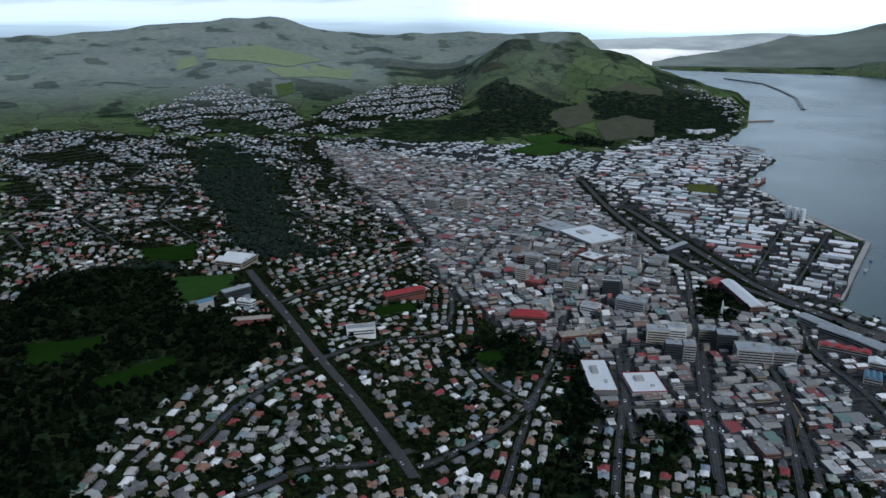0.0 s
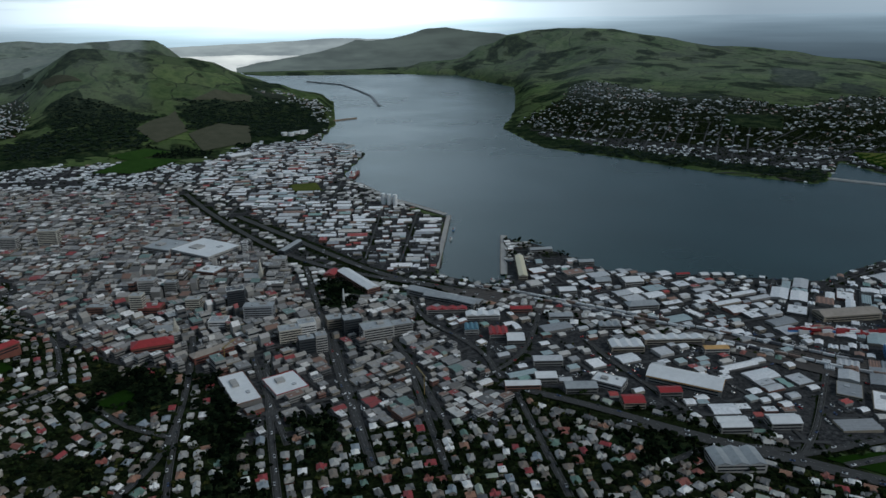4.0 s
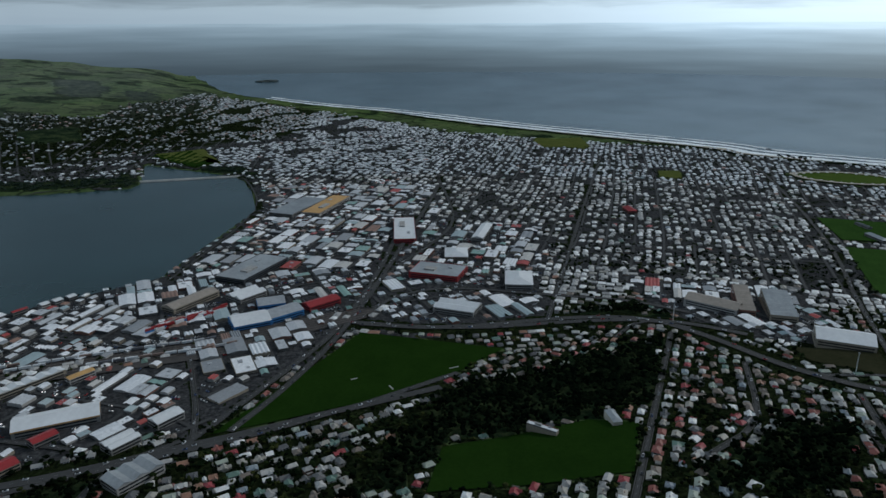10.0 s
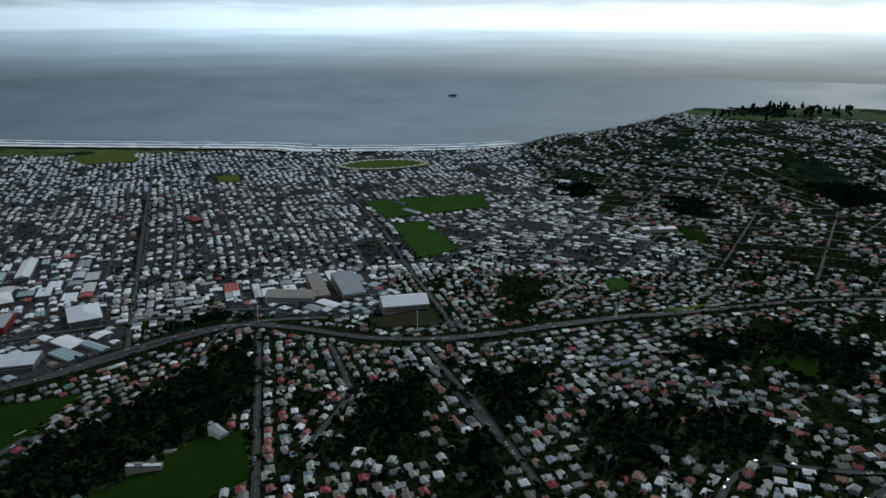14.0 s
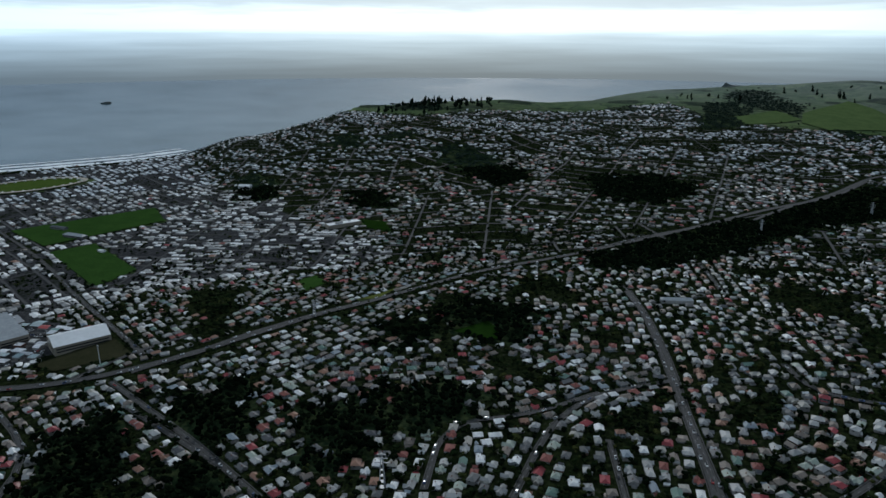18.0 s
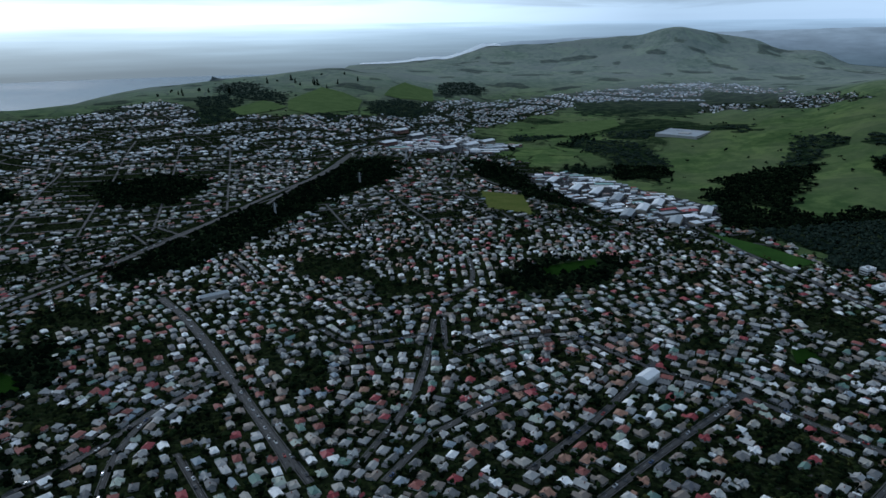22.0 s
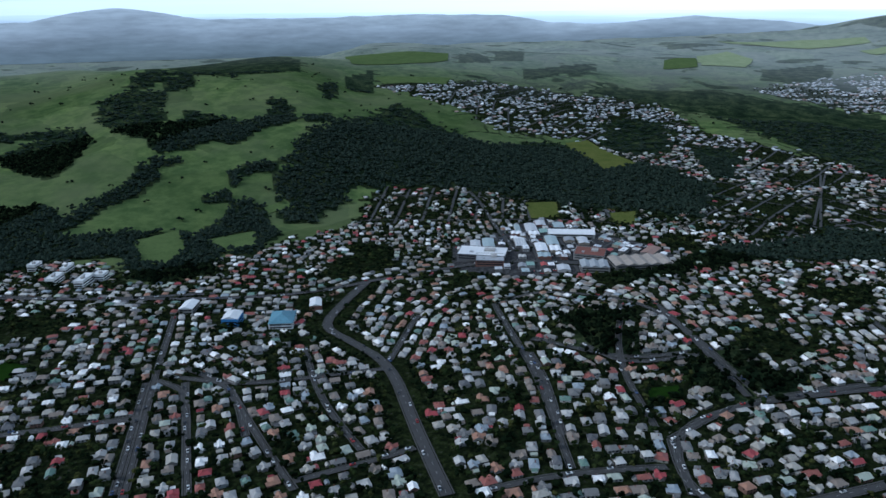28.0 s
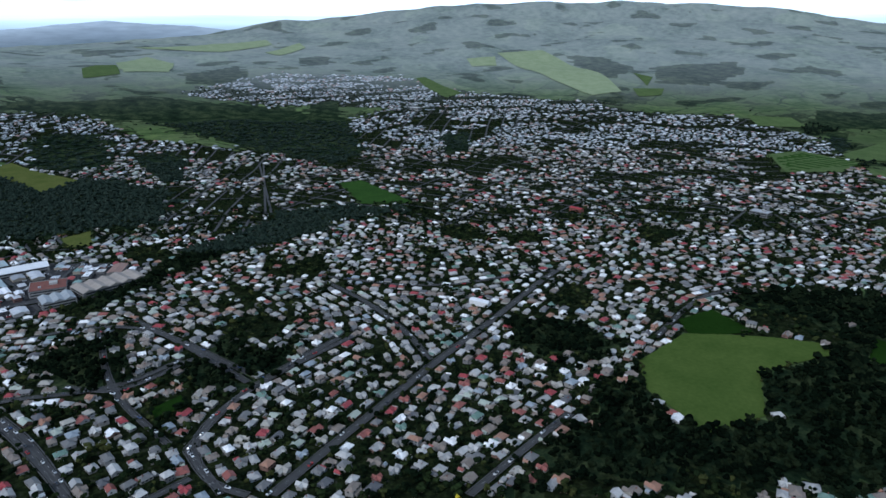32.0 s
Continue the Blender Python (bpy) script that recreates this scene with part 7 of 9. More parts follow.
for i in rng.permutation(len(gx)):
    if rng.rand() < 0.8:
        put_up(gx[i], gy[i], rng.uniform(6, 10), rng.uniform(5.5, 8), fill_turn[i], kinds[i])
big = np.array(big)
zz = ground_low(big[:, 0], big[:, 1], 8) - 0.5
works, town = Pile(), Pile()
pick = rng.rand(len(big))
rank = np.argsort(np.argsort(np.hypot(big[:, 0], big[:, 1]) + 1e6 * (big[:, 6] != WORKS)))
single_works = (rank < 220) & (big[:, 6] == WORKS)
rank = np.argsort(np.argsort(np.hypot(big[:, 0], big[:, 1]) + 1e6 * (big[:, 6] == WORKS)))
single_town = (rank < 220) & (big[:, 6] != WORKS)


def kit(shape, names, materials):
    """The parts of a shape, one mesh for each of its materials."""
    v, t, tm, q, qm = shape
    out = []
    for mat, (nm, material) in enumerate(zip(names, materials)):
        tt, qq = t[tm == mat], q[qm == mat]
        if len(tt) + len(qq) == 0:
            continue
        used = np.unique(np.concatenate([tt.ravel(), qq.ravel()]))
        remap = np.zeros(len(v), int)
        remap[used] = np.arange(len(used))
        ob = mesh_from(nm, v[used], ([remap[tt]] if len(tt) else []) + ([remap[qq]] if len(qq) else []), [material])
        out.append((nm, ob.data))
        bpy.data.objects.remove(ob)
    return out


def stand(name, parts, x, y, z, turn, scale, label, category, group):
    root = tagged(new(name), label, category, group)
    root.matrix_world = pose(x, y, z, 0, 0, math.degrees(turn)) @ Matrix.Diagonal((*scale, 1))
    for nm, data in parts:
        new(nm, data).parent = root
    return root


for shape, lo, hi, form in ((SHED, 0.0, 0.5, "pitched"), (TWIN_SHED, 0.5, 0.65, "double-pitched"), (SAW_SHED, 0.65, 0.78, "ridged"), (FLAT_BLOCK, 0.78, 1.01, "flat")):
    m = (big[:, 6] == WORKS) & (pick >= lo) & (pick < hi)
    k = m & ~single_works
    works.lay(shape, big[k, 0], big[k, 1], zz[k], big[k, 2], big[k, 3:6] + (0, 0, 1.5), big[k, 7])
    parts = kit(shape, ("wall", "roof", "plant_room", "vent", "window_band", "window_band"), (TOWN_WALL, SHED_ROOF, STEEL, STEEL, GLASS, GLASS))
    for i in np.flatnonzero(m & single_works):
        stand("warehouse", parts, big[i, 0], big[i, 1], zz[i], big[i, 2], big[i, 3:6] + (0, 0, 1.5), "low warehouse with a " + form + " iron roof among yards", "warehouse", "sheds of the works quarter")
for shape, lo, hi, form in ((FLAT_BLOCK, 0.0, 0.5, "flat"), (SHED, 0.5, 0.82, "pitched"), (TWIN_SHED, 0.82, 1.01, "double-pitched")):
    m = (big[:, 6] != WORKS) & (pick >= lo) & (pick < hi)
    k = m & ~single_town
    town.lay(shape, big[k, 0], big[k, 1], zz[k], big[k, 2], big[k, 3:6] + (0, 0, 1.5), big[k, 7])
    parts = kit(shape, ("wall", "roof", "plant_room", "vent", "window_band", "window_band"), (TOWN_WALL, TOWN_ROOF, CONCRETE, STEEL, GLASS, GLASS))
    for i in np.flatnonzero(m & single_town):
        stand("shop_building", parts, big[i, 0], big[i, 1], zz[i], big[i, 2], big[i, 3:6] + (0, 0, 1.5), "masonry shop building with a " + form + " roof on a town street", "building", "shops of the town")
tagged(works.make("warehouses", [TOWN_WALL, SHED_ROOF, STEEL, STEEL, GLASS, GLASS]), "grey and white iron-roofed sheds of the works quarters", "warehouse", kind="stuff")
tagged(town.make("town_buildings", [TOWN_WALL, TOWN_ROOF, CONCRETE, STEEL, GLASS, GLASS]), "close-set masonry shops and offices of the town", "building", kind="stuff")

# ---------- houses ----------
def scatter(codes, spacing, r0, r1, chance=1.0, seed=1):
    """Places on a shaken grid within the codes, between two radii."""
    g = np.random.RandomState(seed)
    v = np.arange(-r1, r1, spacing)
    x, y = (q.ravel() for q in np.meshgrid(v, v))
    x, y = x + g.uniform(-0.6, 0.6, len(x)) * spacing, y + g.uniform(-0.6, 0.6, len(x)) * spacing
    r = np.hypot(x, y)
    ok = (r > r0) & (r < r1) & (np.abs(x) < REACH - 10) & (np.abs(y) < REACH - 10)
    x, y = x[ok], y[ok]
    ok = np.isin(at(x, y), codes) & (g.rand(len(x)) < chance)
    return x[ok], y[ok]


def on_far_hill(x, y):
    return (height(x, y) > 22) | ((np.degrees(np.arctan2(x, y)) % 360 < 84) & (x > 1900)) | ((np.degrees(np.arctan2(x, y)) % 360 < 66) & (x > 1400))


# the nearer suburbs: houses in two rows along both sides of each road, then in what room is left
room = np.isin(use, (HOUSES,))
def take_room(x, y, reach):
    i, j, k = int((x + REACH) / CELL), int((y + REACH) / CELL), int(reach / CELL)
    room[j - k:j + k + 1, i - k:i + k + 1] = False


def has_room(x, y):
    return room[int((y + REACH) / CELL), int((x + REACH) / CELL)]


NEAR = 1150
road_spots = []
for wide, line in ROADS:
    pts = np.array(line, float)
    d = np.concatenate([[0], np.cumsum(np.hypot(*np.diff(pts, axis=0).T))])
    for u in np.arange(5.0, d[-1], 10.6):
        k = min(np.searchsorted(d, u, side="right"), len(d) - 1)
        x, y = np.interp(u, d, pts[:, 0]), np.interp(u, d, pts[:, 1])
        if math.hypot(x, y) < NEAR + 60:
            road_spots.append((x, y, math.atan2(*(pts[k] - pts[k - 1])[::-1]), wide))
road_spots = np.array(road_spots)
rows_out = []
for deep in (0.0, 13.5):
    for x, y, a, wide in road_spots:
        for side in (-1, 1):
            off = side * (wide * (0.32 if wide > 12 else 0.24) + 7.8 + deep + rng.uniform(-0.8, 1.6))
            rows_out.append((x - math.sin(a) * off + rng.uniform(-1, 1), y + math.cos(a) * off + rng.uniform(-1, 1), a + (math.pi if side > 0 else 0.0) + rng.uniform(-0.09, 0.09), 0.0))
rows_out = np.array(rows_out)
rows_out = rows_out[clear(rows_out[:, 0], rows_out[:, 1], 4.2, (HOUSES,))]
near_lots = []
def wooded(x, y):
    return ripple(x, y, 130, 71) + 0.8 * ripple(x, y, 330, 72)


for x, y, a, _ in rows_out:
    if 385 < math.hypot(x, y) < NEAR and has_room(x, y):
        take_room(x, y, 8.5)
        near_lots.append((x, y, a, 0.0))
fill_x, fill_y = scatter((HOUSES,), 6.0, 385, NEAR, 1.0, 59)
m = clear(fill_x, fill_y, 4.6, (HOUSES,)) & (wooded(fill_x, fill_y) < 0.42)
fill_x, fill_y = fill_x[m], fill_y[m]
for i in rng.permutation(len(fill_x)):
    x, y = fill_x[i], fill_y[i]
    if has_room(x, y):
        take_room(x, y, 9.0)
        k = np.argmin((road_spots[:, 0] - x) ** 2 + (road_spots[:, 1] - y) ** 2)
        near_lots.append((x, y, road_spots[k, 2] + rng.uniform(-0.12, 0.12) + (1.571 if rng.rand() < 0.25 else 0.0), 0.0))
near_lots = np.array(near_lots)
near_lots = near_lots[rng.rand(len(near_lots)) < 0.95]
homes = lots[clear(lots[:, 0], lots[:, 1], 4.5, (HOUSES,)) & (np.hypot(lots[:, 0], lots[:, 1]) >= NEAR)]
far_hill = (np.hypot(homes[:, 0], homes[:, 1]) > 1500) & on_far_hill(homes[:, 0], homes[:, 1])
homes = homes[~far_hill]
hx, hy = scatter((HOUSES,), 13.5, 1500, 4000, 0.72, 57)
m = on_far_hill(hx, hy) & ((np.degrees(np.arctan2(hx, hy)) % 360 > 66) | (hx < 1400) | (rng.rand(len(hx)) < 0.52))
hx, hy = hx[m], hy[m]
terrace = (height(hx, hy) / 13.0 + 0.35 * ripple(hx, hy, 260, 73)) % 1.0
m = terrace < 0.74
hx, hy = hx[m], hy[m]
contour = np.arctan2(height(hx, hy + 6) - height(hx, hy - 6), height(hx + 6, hy) - height(hx - 6, hy)) + math.pi / 2
homes = np.concatenate([homes, np.stack([hx, hy, contour + rng.uniform(-0.25, 0.25, len(hx)), 0 * hx], 1)])
homes = homes[wooded(homes[:, 0], homes[:, 1]) < 0.46]
homes = np.concatenate([near_lots, homes])
hr = np.hypot(homes[:, 0], homes[:, 1])
order = np.argsort(hr)
homes, hr = homes[order], hr[order]
n = len(homes)
hz = ground_low(homes[:, 0], homes[:, 1], 5.0)
tone = rng.rand(n)
size = np.stack([rng.uniform(6.6, 10.8, n), rng.uniform(5.6, 7.8, n), rng.uniform(0.72, 0.94, n)], 1)
which = rng.choice(len(HOUSE_SHAPES), n, p=[0.14, 0.14, 0.10, 0.17, 0.13, 0.08, 0.12, 0.12])
on_flat = (hz < 14) & (hr > 850)
size[on_flat | (hr > 1150), :2] *= 1.16
size[on_flat, :2] *= 1.14
tone[on_flat & (rng.rand(n) < 0.8)] *= 0.3
tone[on_flat & (tone > 0.63) & (rng.rand(n) < 0.45)] -= 0.6
SINGLE = 210
house_pile = Pile()
for k, shape in enumerate(HOUSE_SHAPES):
    m = (which == k) & (hr < 740) & (np.arange(n) >= SINGLE)
    house_pile.lay(shape, homes[m, 0], homes[m, 1], hz[m], homes[m, 2], size[m], tone[m])
m = (hr >= 740) & (hr < 1900)
house_pile.lay(FAR_HOUSE, homes[m, 0], homes[m, 1], hz[m], homes[m, 2], size[m], tone[m])
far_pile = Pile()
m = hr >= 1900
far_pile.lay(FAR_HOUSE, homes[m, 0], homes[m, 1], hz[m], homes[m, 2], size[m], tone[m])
tagged(far_pile.make("far_houses", [HAZED_WALL, HAZED_ROOF]), "houses of the outer suburbs, haze painted into their colours", "house", kind="stuff")
tagged(house_pile.make("houses", [WALL, ROOF, BRICK] + [GLASS] * 6), "detached suburban houses with hipped iron and tile roofs", "house", kind="stuff")


kits = [kit(s, ("wall", "roof", "chimney") + ("window",) * 6, (WALL, ROOF, BRICK) + (GLASS,) * 6) for s in HOUSE_SHAPES]
# garages and garden sheds beside the nearer houses
m = np.flatnonzero((hr < 800) & (rng.rand(n) < 0.6))
off = rng.uniform(6.2, 8.0, len(m)) * rng.choice((-1, 1), len(m))
sx, sy = homes[m, 0] + off * np.cos(homes[m, 2]), homes[m, 1] + off * np.sin(homes[m, 2])
ok = np.isin(at(sx, sy), (HOUSES,))
m, sx, sy = m[ok], sx[ok], sy[ok]
sheds = Pile()
sheds.lay(merged(moved(box(0), sz=3.6, dz=-0.8), moved(gable(1, 0), sz=2.4, dz=2.8)), sx, sy, land(sx, sy) - 0.4, homes[m, 2] + 1.57, np.stack([rng.uniform(3.5, 5.5, len(m)), rng.uniform(2.6, 3.6, len(m)), rng.uniform(0.5, 0.65, len(m))], 1), rng.rand(len(m)))
tagged(sheds.make("garden_sheds", [WALL, ROOF, BRICK, GLASS]), "small garages and sheds beside the houses", "shed", kind="stuff")
FORMS = ("a hipped roof", "a hipped roof and chimney", "a gabled roof", "a hipped roof and gabled wing", "a gabled roof and chimney", "two storeys and a hipped roof", "two front gables", "crossed gables")
for i in range(min(SINGLE, n)):
    stand("house", kits[which[i]], homes[i, 0], homes[i, 1], hz[i], homes[i, 2], size[i], "weatherboard house with " + FORMS[which[i]] + " in a garden", "house", "houses on the slopes")


# ---------- trees ----------
def clump(seed, rough=0.35):
    """A lumpy leafy mass from a twenty-sided ball."""
    g = (1 + 5 ** 0.5) / 2
    v = np.array([(-1, g, 0), (1, g, 0), (-1, -g, 0), (1, -g, 0), (0, -1, g), (0, 1, g), (0, -1, -g), (0, 1, -g), (g, 0, -1), (g, 0, 1), (-g, 0, -1), (-g, 0, 1)]) / 1.9
    r = np.random.RandomState(seed)
    v = v * (1 + r.uniform(-rough, rough, (12, 1)))
    f = np.array([(0, 11, 5), (0, 5, 1), (0, 1, 7), (0, 7, 10), (0, 10, 11), (1, 5, 9), (5, 11, 4), (11, 10, 2), (10, 7, 6), (7, 1, 8), (3, 9, 4), (3, 4, 2), (3, 2, 6), (3, 6, 8), (3, 8, 9),
                  (4, 9, 5), (2, 4, 11), (6, 2, 10), (8, 6, 7), (9, 8, 1)])
    return shape_of(v, tris=f)


def broad_crown(seed, count):
    r = np.random.RandomState(seed)
    bits = []
    for i in range(count):
        a, h = r.uniform(0, 6.28), r.uniform(0.28, 0.95)
        reach = 0.34 * math.sqrt(max(0.05, 1 - ((h - 0.5) / 0.6) ** 2)) * r.uniform(0.4, 1.0)
        s = r.uniform(0.18, 0.30)
        bits.append(moved(clump(seed * 31 + i), reach * math.cos(a), reach * math.sin(a), h, s, s, s * 0.8, a))
    return merged(*bits)


def pine_crown(seed, count):
    r = np.random.RandomState(seed)
    bits = []
    for i in range(count):
        h = 0.18 + 0.8 * i / count
        a, reach, s = r.uniform(0, 6.28), 0.2 * (1.05 - h) * r.uniform(0.3, 1.0), 0.30 * (1.1 - h) + 0.05
        bits.append(moved(clump(seed * 17 + i, 0.5), reach * math.cos(a), reach * math.sin(a), h, s, s, 0.14, a))
    return merged(*bits)


CROWNS = [broad_crown(k, 4) for k in range(5)]


def tuft(seed):
    """A small eight-sided leafy lump for the far trees."""
    r = np.random.RandomState(seed)
    v = np.array([(1, 0, 0), (0, 1, 0), (-1, 0, 0), (0, -1, 0), (0, 0, 1), (0, 0, -1)]) * r.uniform(0.7, 1.2, (6, 1))
    return shape_of(v, tris=[(0, 1, 4), (1, 2, 4), (2, 3, 4), (3, 0, 4), (1, 0, 5), (2, 1, 5), (3, 2, 5), (0, 3, 5)])


def far_crown(seed, count):
    r = np.random.RandomState(seed)
    return merged(*[moved(tuft(seed * 13 + i), r.uniform(-0.3, 0.3), r.uniform(-0.3, 0.3), r.uniform(0.35, 0.72), s, s, s * r.uniform(0.7, 1.1), r.uniform(0, 6)) for i in range(count) for s in (r.uniform(0.2, 0.36),)])


FAR_CROWNS = [far_crown(k + 9, 3) for k in range(5)]
SHRUBS = [far_crown(k + 29, 2) for k in range(4)]
PINES = [pine_crown(k, 6) for k in range(2)]


def plant(pile, shapes, x, y, tall, wide, seed):
    g = np.random.RandomState(seed)
    n = len(x)
    h = g.uniform(*tall, n)
    w = h * g.uniform(*wide, n)
    z = land(x, y) - 0.3
    k = g.randint(0, len(shapes), n)
    for i, s in enumerate(shapes):
        m = k == i
        pile.lay(s, x[m], y[m], z[m], g.uniform(0, 6.28, m.sum()), np.stack([w, w, h], 1)[m], g.rand(m.sum()))


bush = Pile()
plant(bush, CROWNS, *scatter((BUSHY,), 7.2, 380, 640, 0.95, 31), (5.5, 11), (0.8, 1.3), 41)
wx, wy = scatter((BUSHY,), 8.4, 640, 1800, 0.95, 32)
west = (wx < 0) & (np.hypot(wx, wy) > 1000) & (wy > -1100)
plant(bush, FAR_CROWNS, wx[~west], wy[~west], (7, 12), (1.0, 1.6), 42)
def far_bush_places():
    x, y = scatter((BUSHY,), 16.5, 1800, 3700, 0.95, 33)
    m = (np.hypot(x, y) < 2300) | ((np.degrees(np.arctan2(x, y)) % 360 < 30) & (y > 2400)) | ((np.degrees(np.arctan2(x, y)) % 360 > 100) & (np.degrees(np.arctan2(x, y)) % 360 < 190))
    return x[m], y[m]


# distant bush takes the paler leaf colour with haze painted in
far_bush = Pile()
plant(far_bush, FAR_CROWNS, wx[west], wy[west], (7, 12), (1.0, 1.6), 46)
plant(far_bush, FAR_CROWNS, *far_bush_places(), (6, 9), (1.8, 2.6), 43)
tagged(far_bush.make("far_bush_trees", [HAZED_LEAVES]), "bush on the far hillsides, haze painted into its green", "trees", kind="stuff")
tagged(bush.make("bush_trees", [BUSH_LEAVES]), "dense dark evergreen bush of the town belt and hills", "trees", kind="stuff")
# the houses' own ground stays free
for i in range(len(homes)):
    k = 1 if hr[i] < 1150 else 0
    ci, cj = int((homes[i, 0] + REACH) / CELL), int((homes[i, 1] + REACH) / CELL)
    block = use[cj - k:cj + k + 1, ci - k:ci + k + 1]
    block[block == HOUSES] = TAKEN
garden = Pile()
gx, gy = scatter((HOUSES,), 5.5, 380, 640, 0.74, 51)
near = np.argsort(np.hypot(gx, gy))
plant(garden, [broad_crown(k + 5, 3) for k in range(6)], gx[near[250:]], gy[near[250:]], (3.0, 8.5), (0.8, 1.3), 61)
TRUNK = shape_of([(0.06 * math.cos(k * math.pi / 3), 0.06 * math.sin(k * math.pi / 3), -0.08) for k in range(6)] + [(0.03 * math.cos(k * math.pi / 3), 0.03 * math.sin(k * math.pi / 3), 0.55) for k in range(6)],
                 quads=[(k, (k + 1) % 6, 6 + (k + 1) % 6, 6 + k) for k in range(6)])
tree_kits = [kit(TRUNK, ("trunk",), (BARK,)) + kit(broad_crown(k + 70, 8), ("crown",), (LEAVES,)) for k in range(6)]
g = np.random.RandomState(77)
for i in near[:250]:
    h, k = g.uniform(3, 7.5), g.randint(6)
    w = h * g.uniform(0.9, 1.3)
    stand("tree", tree_kits[k], gx[i], gy[i], float(land(gx[i], gy[i])), g.uniform(0, 6), (w, w, h), "dark green leafy tree in a house garden", "tree", "garden trees")
gx, gy = scatter((HOUSES,), 7.6, 640, 1300, 0.74, 55)
m = (land(gx, gy) > 16) | (np.random.RandomState(3).rand(len(gx)) < 0.5)
gx, gy = gx[m], gy[m]
plant(garden, SHRUBS, gx, gy, (3.6, 9.0), (1.0, 1.7), 65)
gx, gy = scatter((HOUSES,), 11.0, 1300, 2900, 0.7, 52)
m = (land(gx, gy) > 16) | (np.random.RandomState(4).rand(len(gx)) < 0.4)
gx, gy = gx[m], gy[m]
plant(garden, [far_crown(k + 49, 1) for k in range(5)], gx, gy, (4.5, 8), (1.4, 2.2), 62)
gx, gy = scatter((HOUSES,), 13.0, 1500, 3500, 0.85, 58)
m = (np.degrees(np.arctan2(gx, gy)) % 360 < 66) & (gx > 1400)
plant(garden, [far_crown(k + 69, 1) for k in range(4)], gx[m], gy[m], (5, 9), (1.4, 2.2), 67)
gx, gy = scatter((SHOPS, WORKS), 22.0, 420, 1800, 0.25, 53)
plant(garden, FAR_CROWNS, gx, gy, (3, 7), (0.9, 1.3), 63)
tagged(garden.make("garden_trees", [LEAVES]), "dark green trees and hedges among the houses", "trees", kind="stuff")
farm = Pile()
fx, fy = scatter((RURAL,), 14.0, 1000, 2500, 0.9, 54)
fold = ripple(fx, fy, 420, 11) + 0.8 * ripple(fx, fy, 170, 12)
fb = np.degrees(np.arctan2(fx, fy)) % 360
m = (fold > 0.48) & ((fb < 203) | (fb > 250))
plant(farm, FAR_CROWNS + PINES[:1], fx[m], fy[m], (7, 13), (1.0, 1.8), 64)
fx, fy = scatter((RURAL,), 75.0, 1000, 2600, 0.4, 56)
plant(farm, FAR_CROWNS, fx, fy, (6, 11), (1.0, 1.6), 66)
# a stand of tall pines on the ridge above the sea
for b0, r0, cnt, spread in ((144.8, 2720, 26, 90), (148.0, 2700, 34, 110), (141.5, 2650, 8, 60), (166.0, 2950, 8, 120), (175.0, 3150, 14, 160)):
    g = np.random.RandomState(int(b0))
    tx, ty = r0 * math.sin(radians(b0)) + g.normal(0, spread * 0.6, cnt), r0 * math.cos(radians(b0)) + g.normal(0, spread * 0.6, cnt)
    plant(farm, PINES + FAR_CROWNS[:2], tx, ty, (16, 30), (0.6, 1.0), int(r0))
tagged(farm.make("hill_trees", [PINE_LEAVES]), "dark pines and shelter belts on the hill farms", "trees", kind="stuff")


# ---------- shore, beach and islands ----------
def tube(n, r0, r1, z0, z1, cap=True):
    v = [(r0 * math.cos(k * 6.2832 / n), r0 * math.sin(k * 6.2832 / n), z0) for k in range(n)] + [(r1 * math.cos(k * 6.2832 / n), r1 * math.sin(k * 6.2832 / n), z1) for k in range(n)]
    q = [(k, (k + 1) % n, n + (k + 1) % n, n + k) for k in range(n)]
    t = []
    if cap:
        v.append((0, 0, z1))
        t = [(n + k, n + (k + 1) % n, 2 * n) for k in range(n)]
    return shape_of(v, tris=t, quads=q)


def band(name, line, offsets, lift, material, label, category, ragged=0.0, seed=1, step=18.0):
    """A sheet along a line, from the first to the second offset to its left, with uneven edges."""
    pts = np.array(line, float)
    for _ in range(2):
        q = np.empty((2 * len(pts) - 2, 2))
        q[0::2], q[1::2] = 0.75 * pts[:-1] + 0.25 * pts[1:], 0.25 * pts[:-1] + 0.75 * pts[1:]
        pts = np.concatenate([pts[:1], q, pts[-1:]])
    d = np.concatenate([[0], np.cumsum(np.hypot(*np.diff(pts, axis=0).T))])
    s = np.linspace(0, d[-1], max(3, int(d[-1] / step)))
    c = np.stack([np.interp(s, d, pts[:, 0]), np.interp(s, d, pts[:, 1])], 1)
    tn = np.gradient(c, axis=0)
    tn /= np.hypot(tn[:, 0], tn[:, 1])[:, None]
    nr = np.stack([-tn[:, 1], tn[:, 0]], 1)
    g = np.random.RandomState(seed)
    wob = [ragged * (ripple(s, s * 0 + 40 * seed + 9 * e, 130, seed + e) + 0.6 * ripple(s, s * 0 + 7 * e, 40, seed + 5 + e)) for e in (0, 1)]
    a, b = c + nr * (offsets[0] + wob[0])[:, None], c + nr * (offsets[1] + np.maximum(wob[1], offsets[0] + wob[0] - offsets[1] + 0.5))[:, None]
    v = np.concatenate([a, b])
    z = np.maximum(land(v[:, 0], v[:, 1]), far_rise(np.hypot(v[:, 0], v[:, 1]))) + lift
    n = len(s)
    q = np.stack([np.arange(n - 1), np.arange(1, n), n + np.arange(1, n), n + np.arange(n - 1)], 1)
    ob = mesh_from(name, np.column_stack([v, z]), q, [material])
    return tagged(ob, label, category, kind="structure")


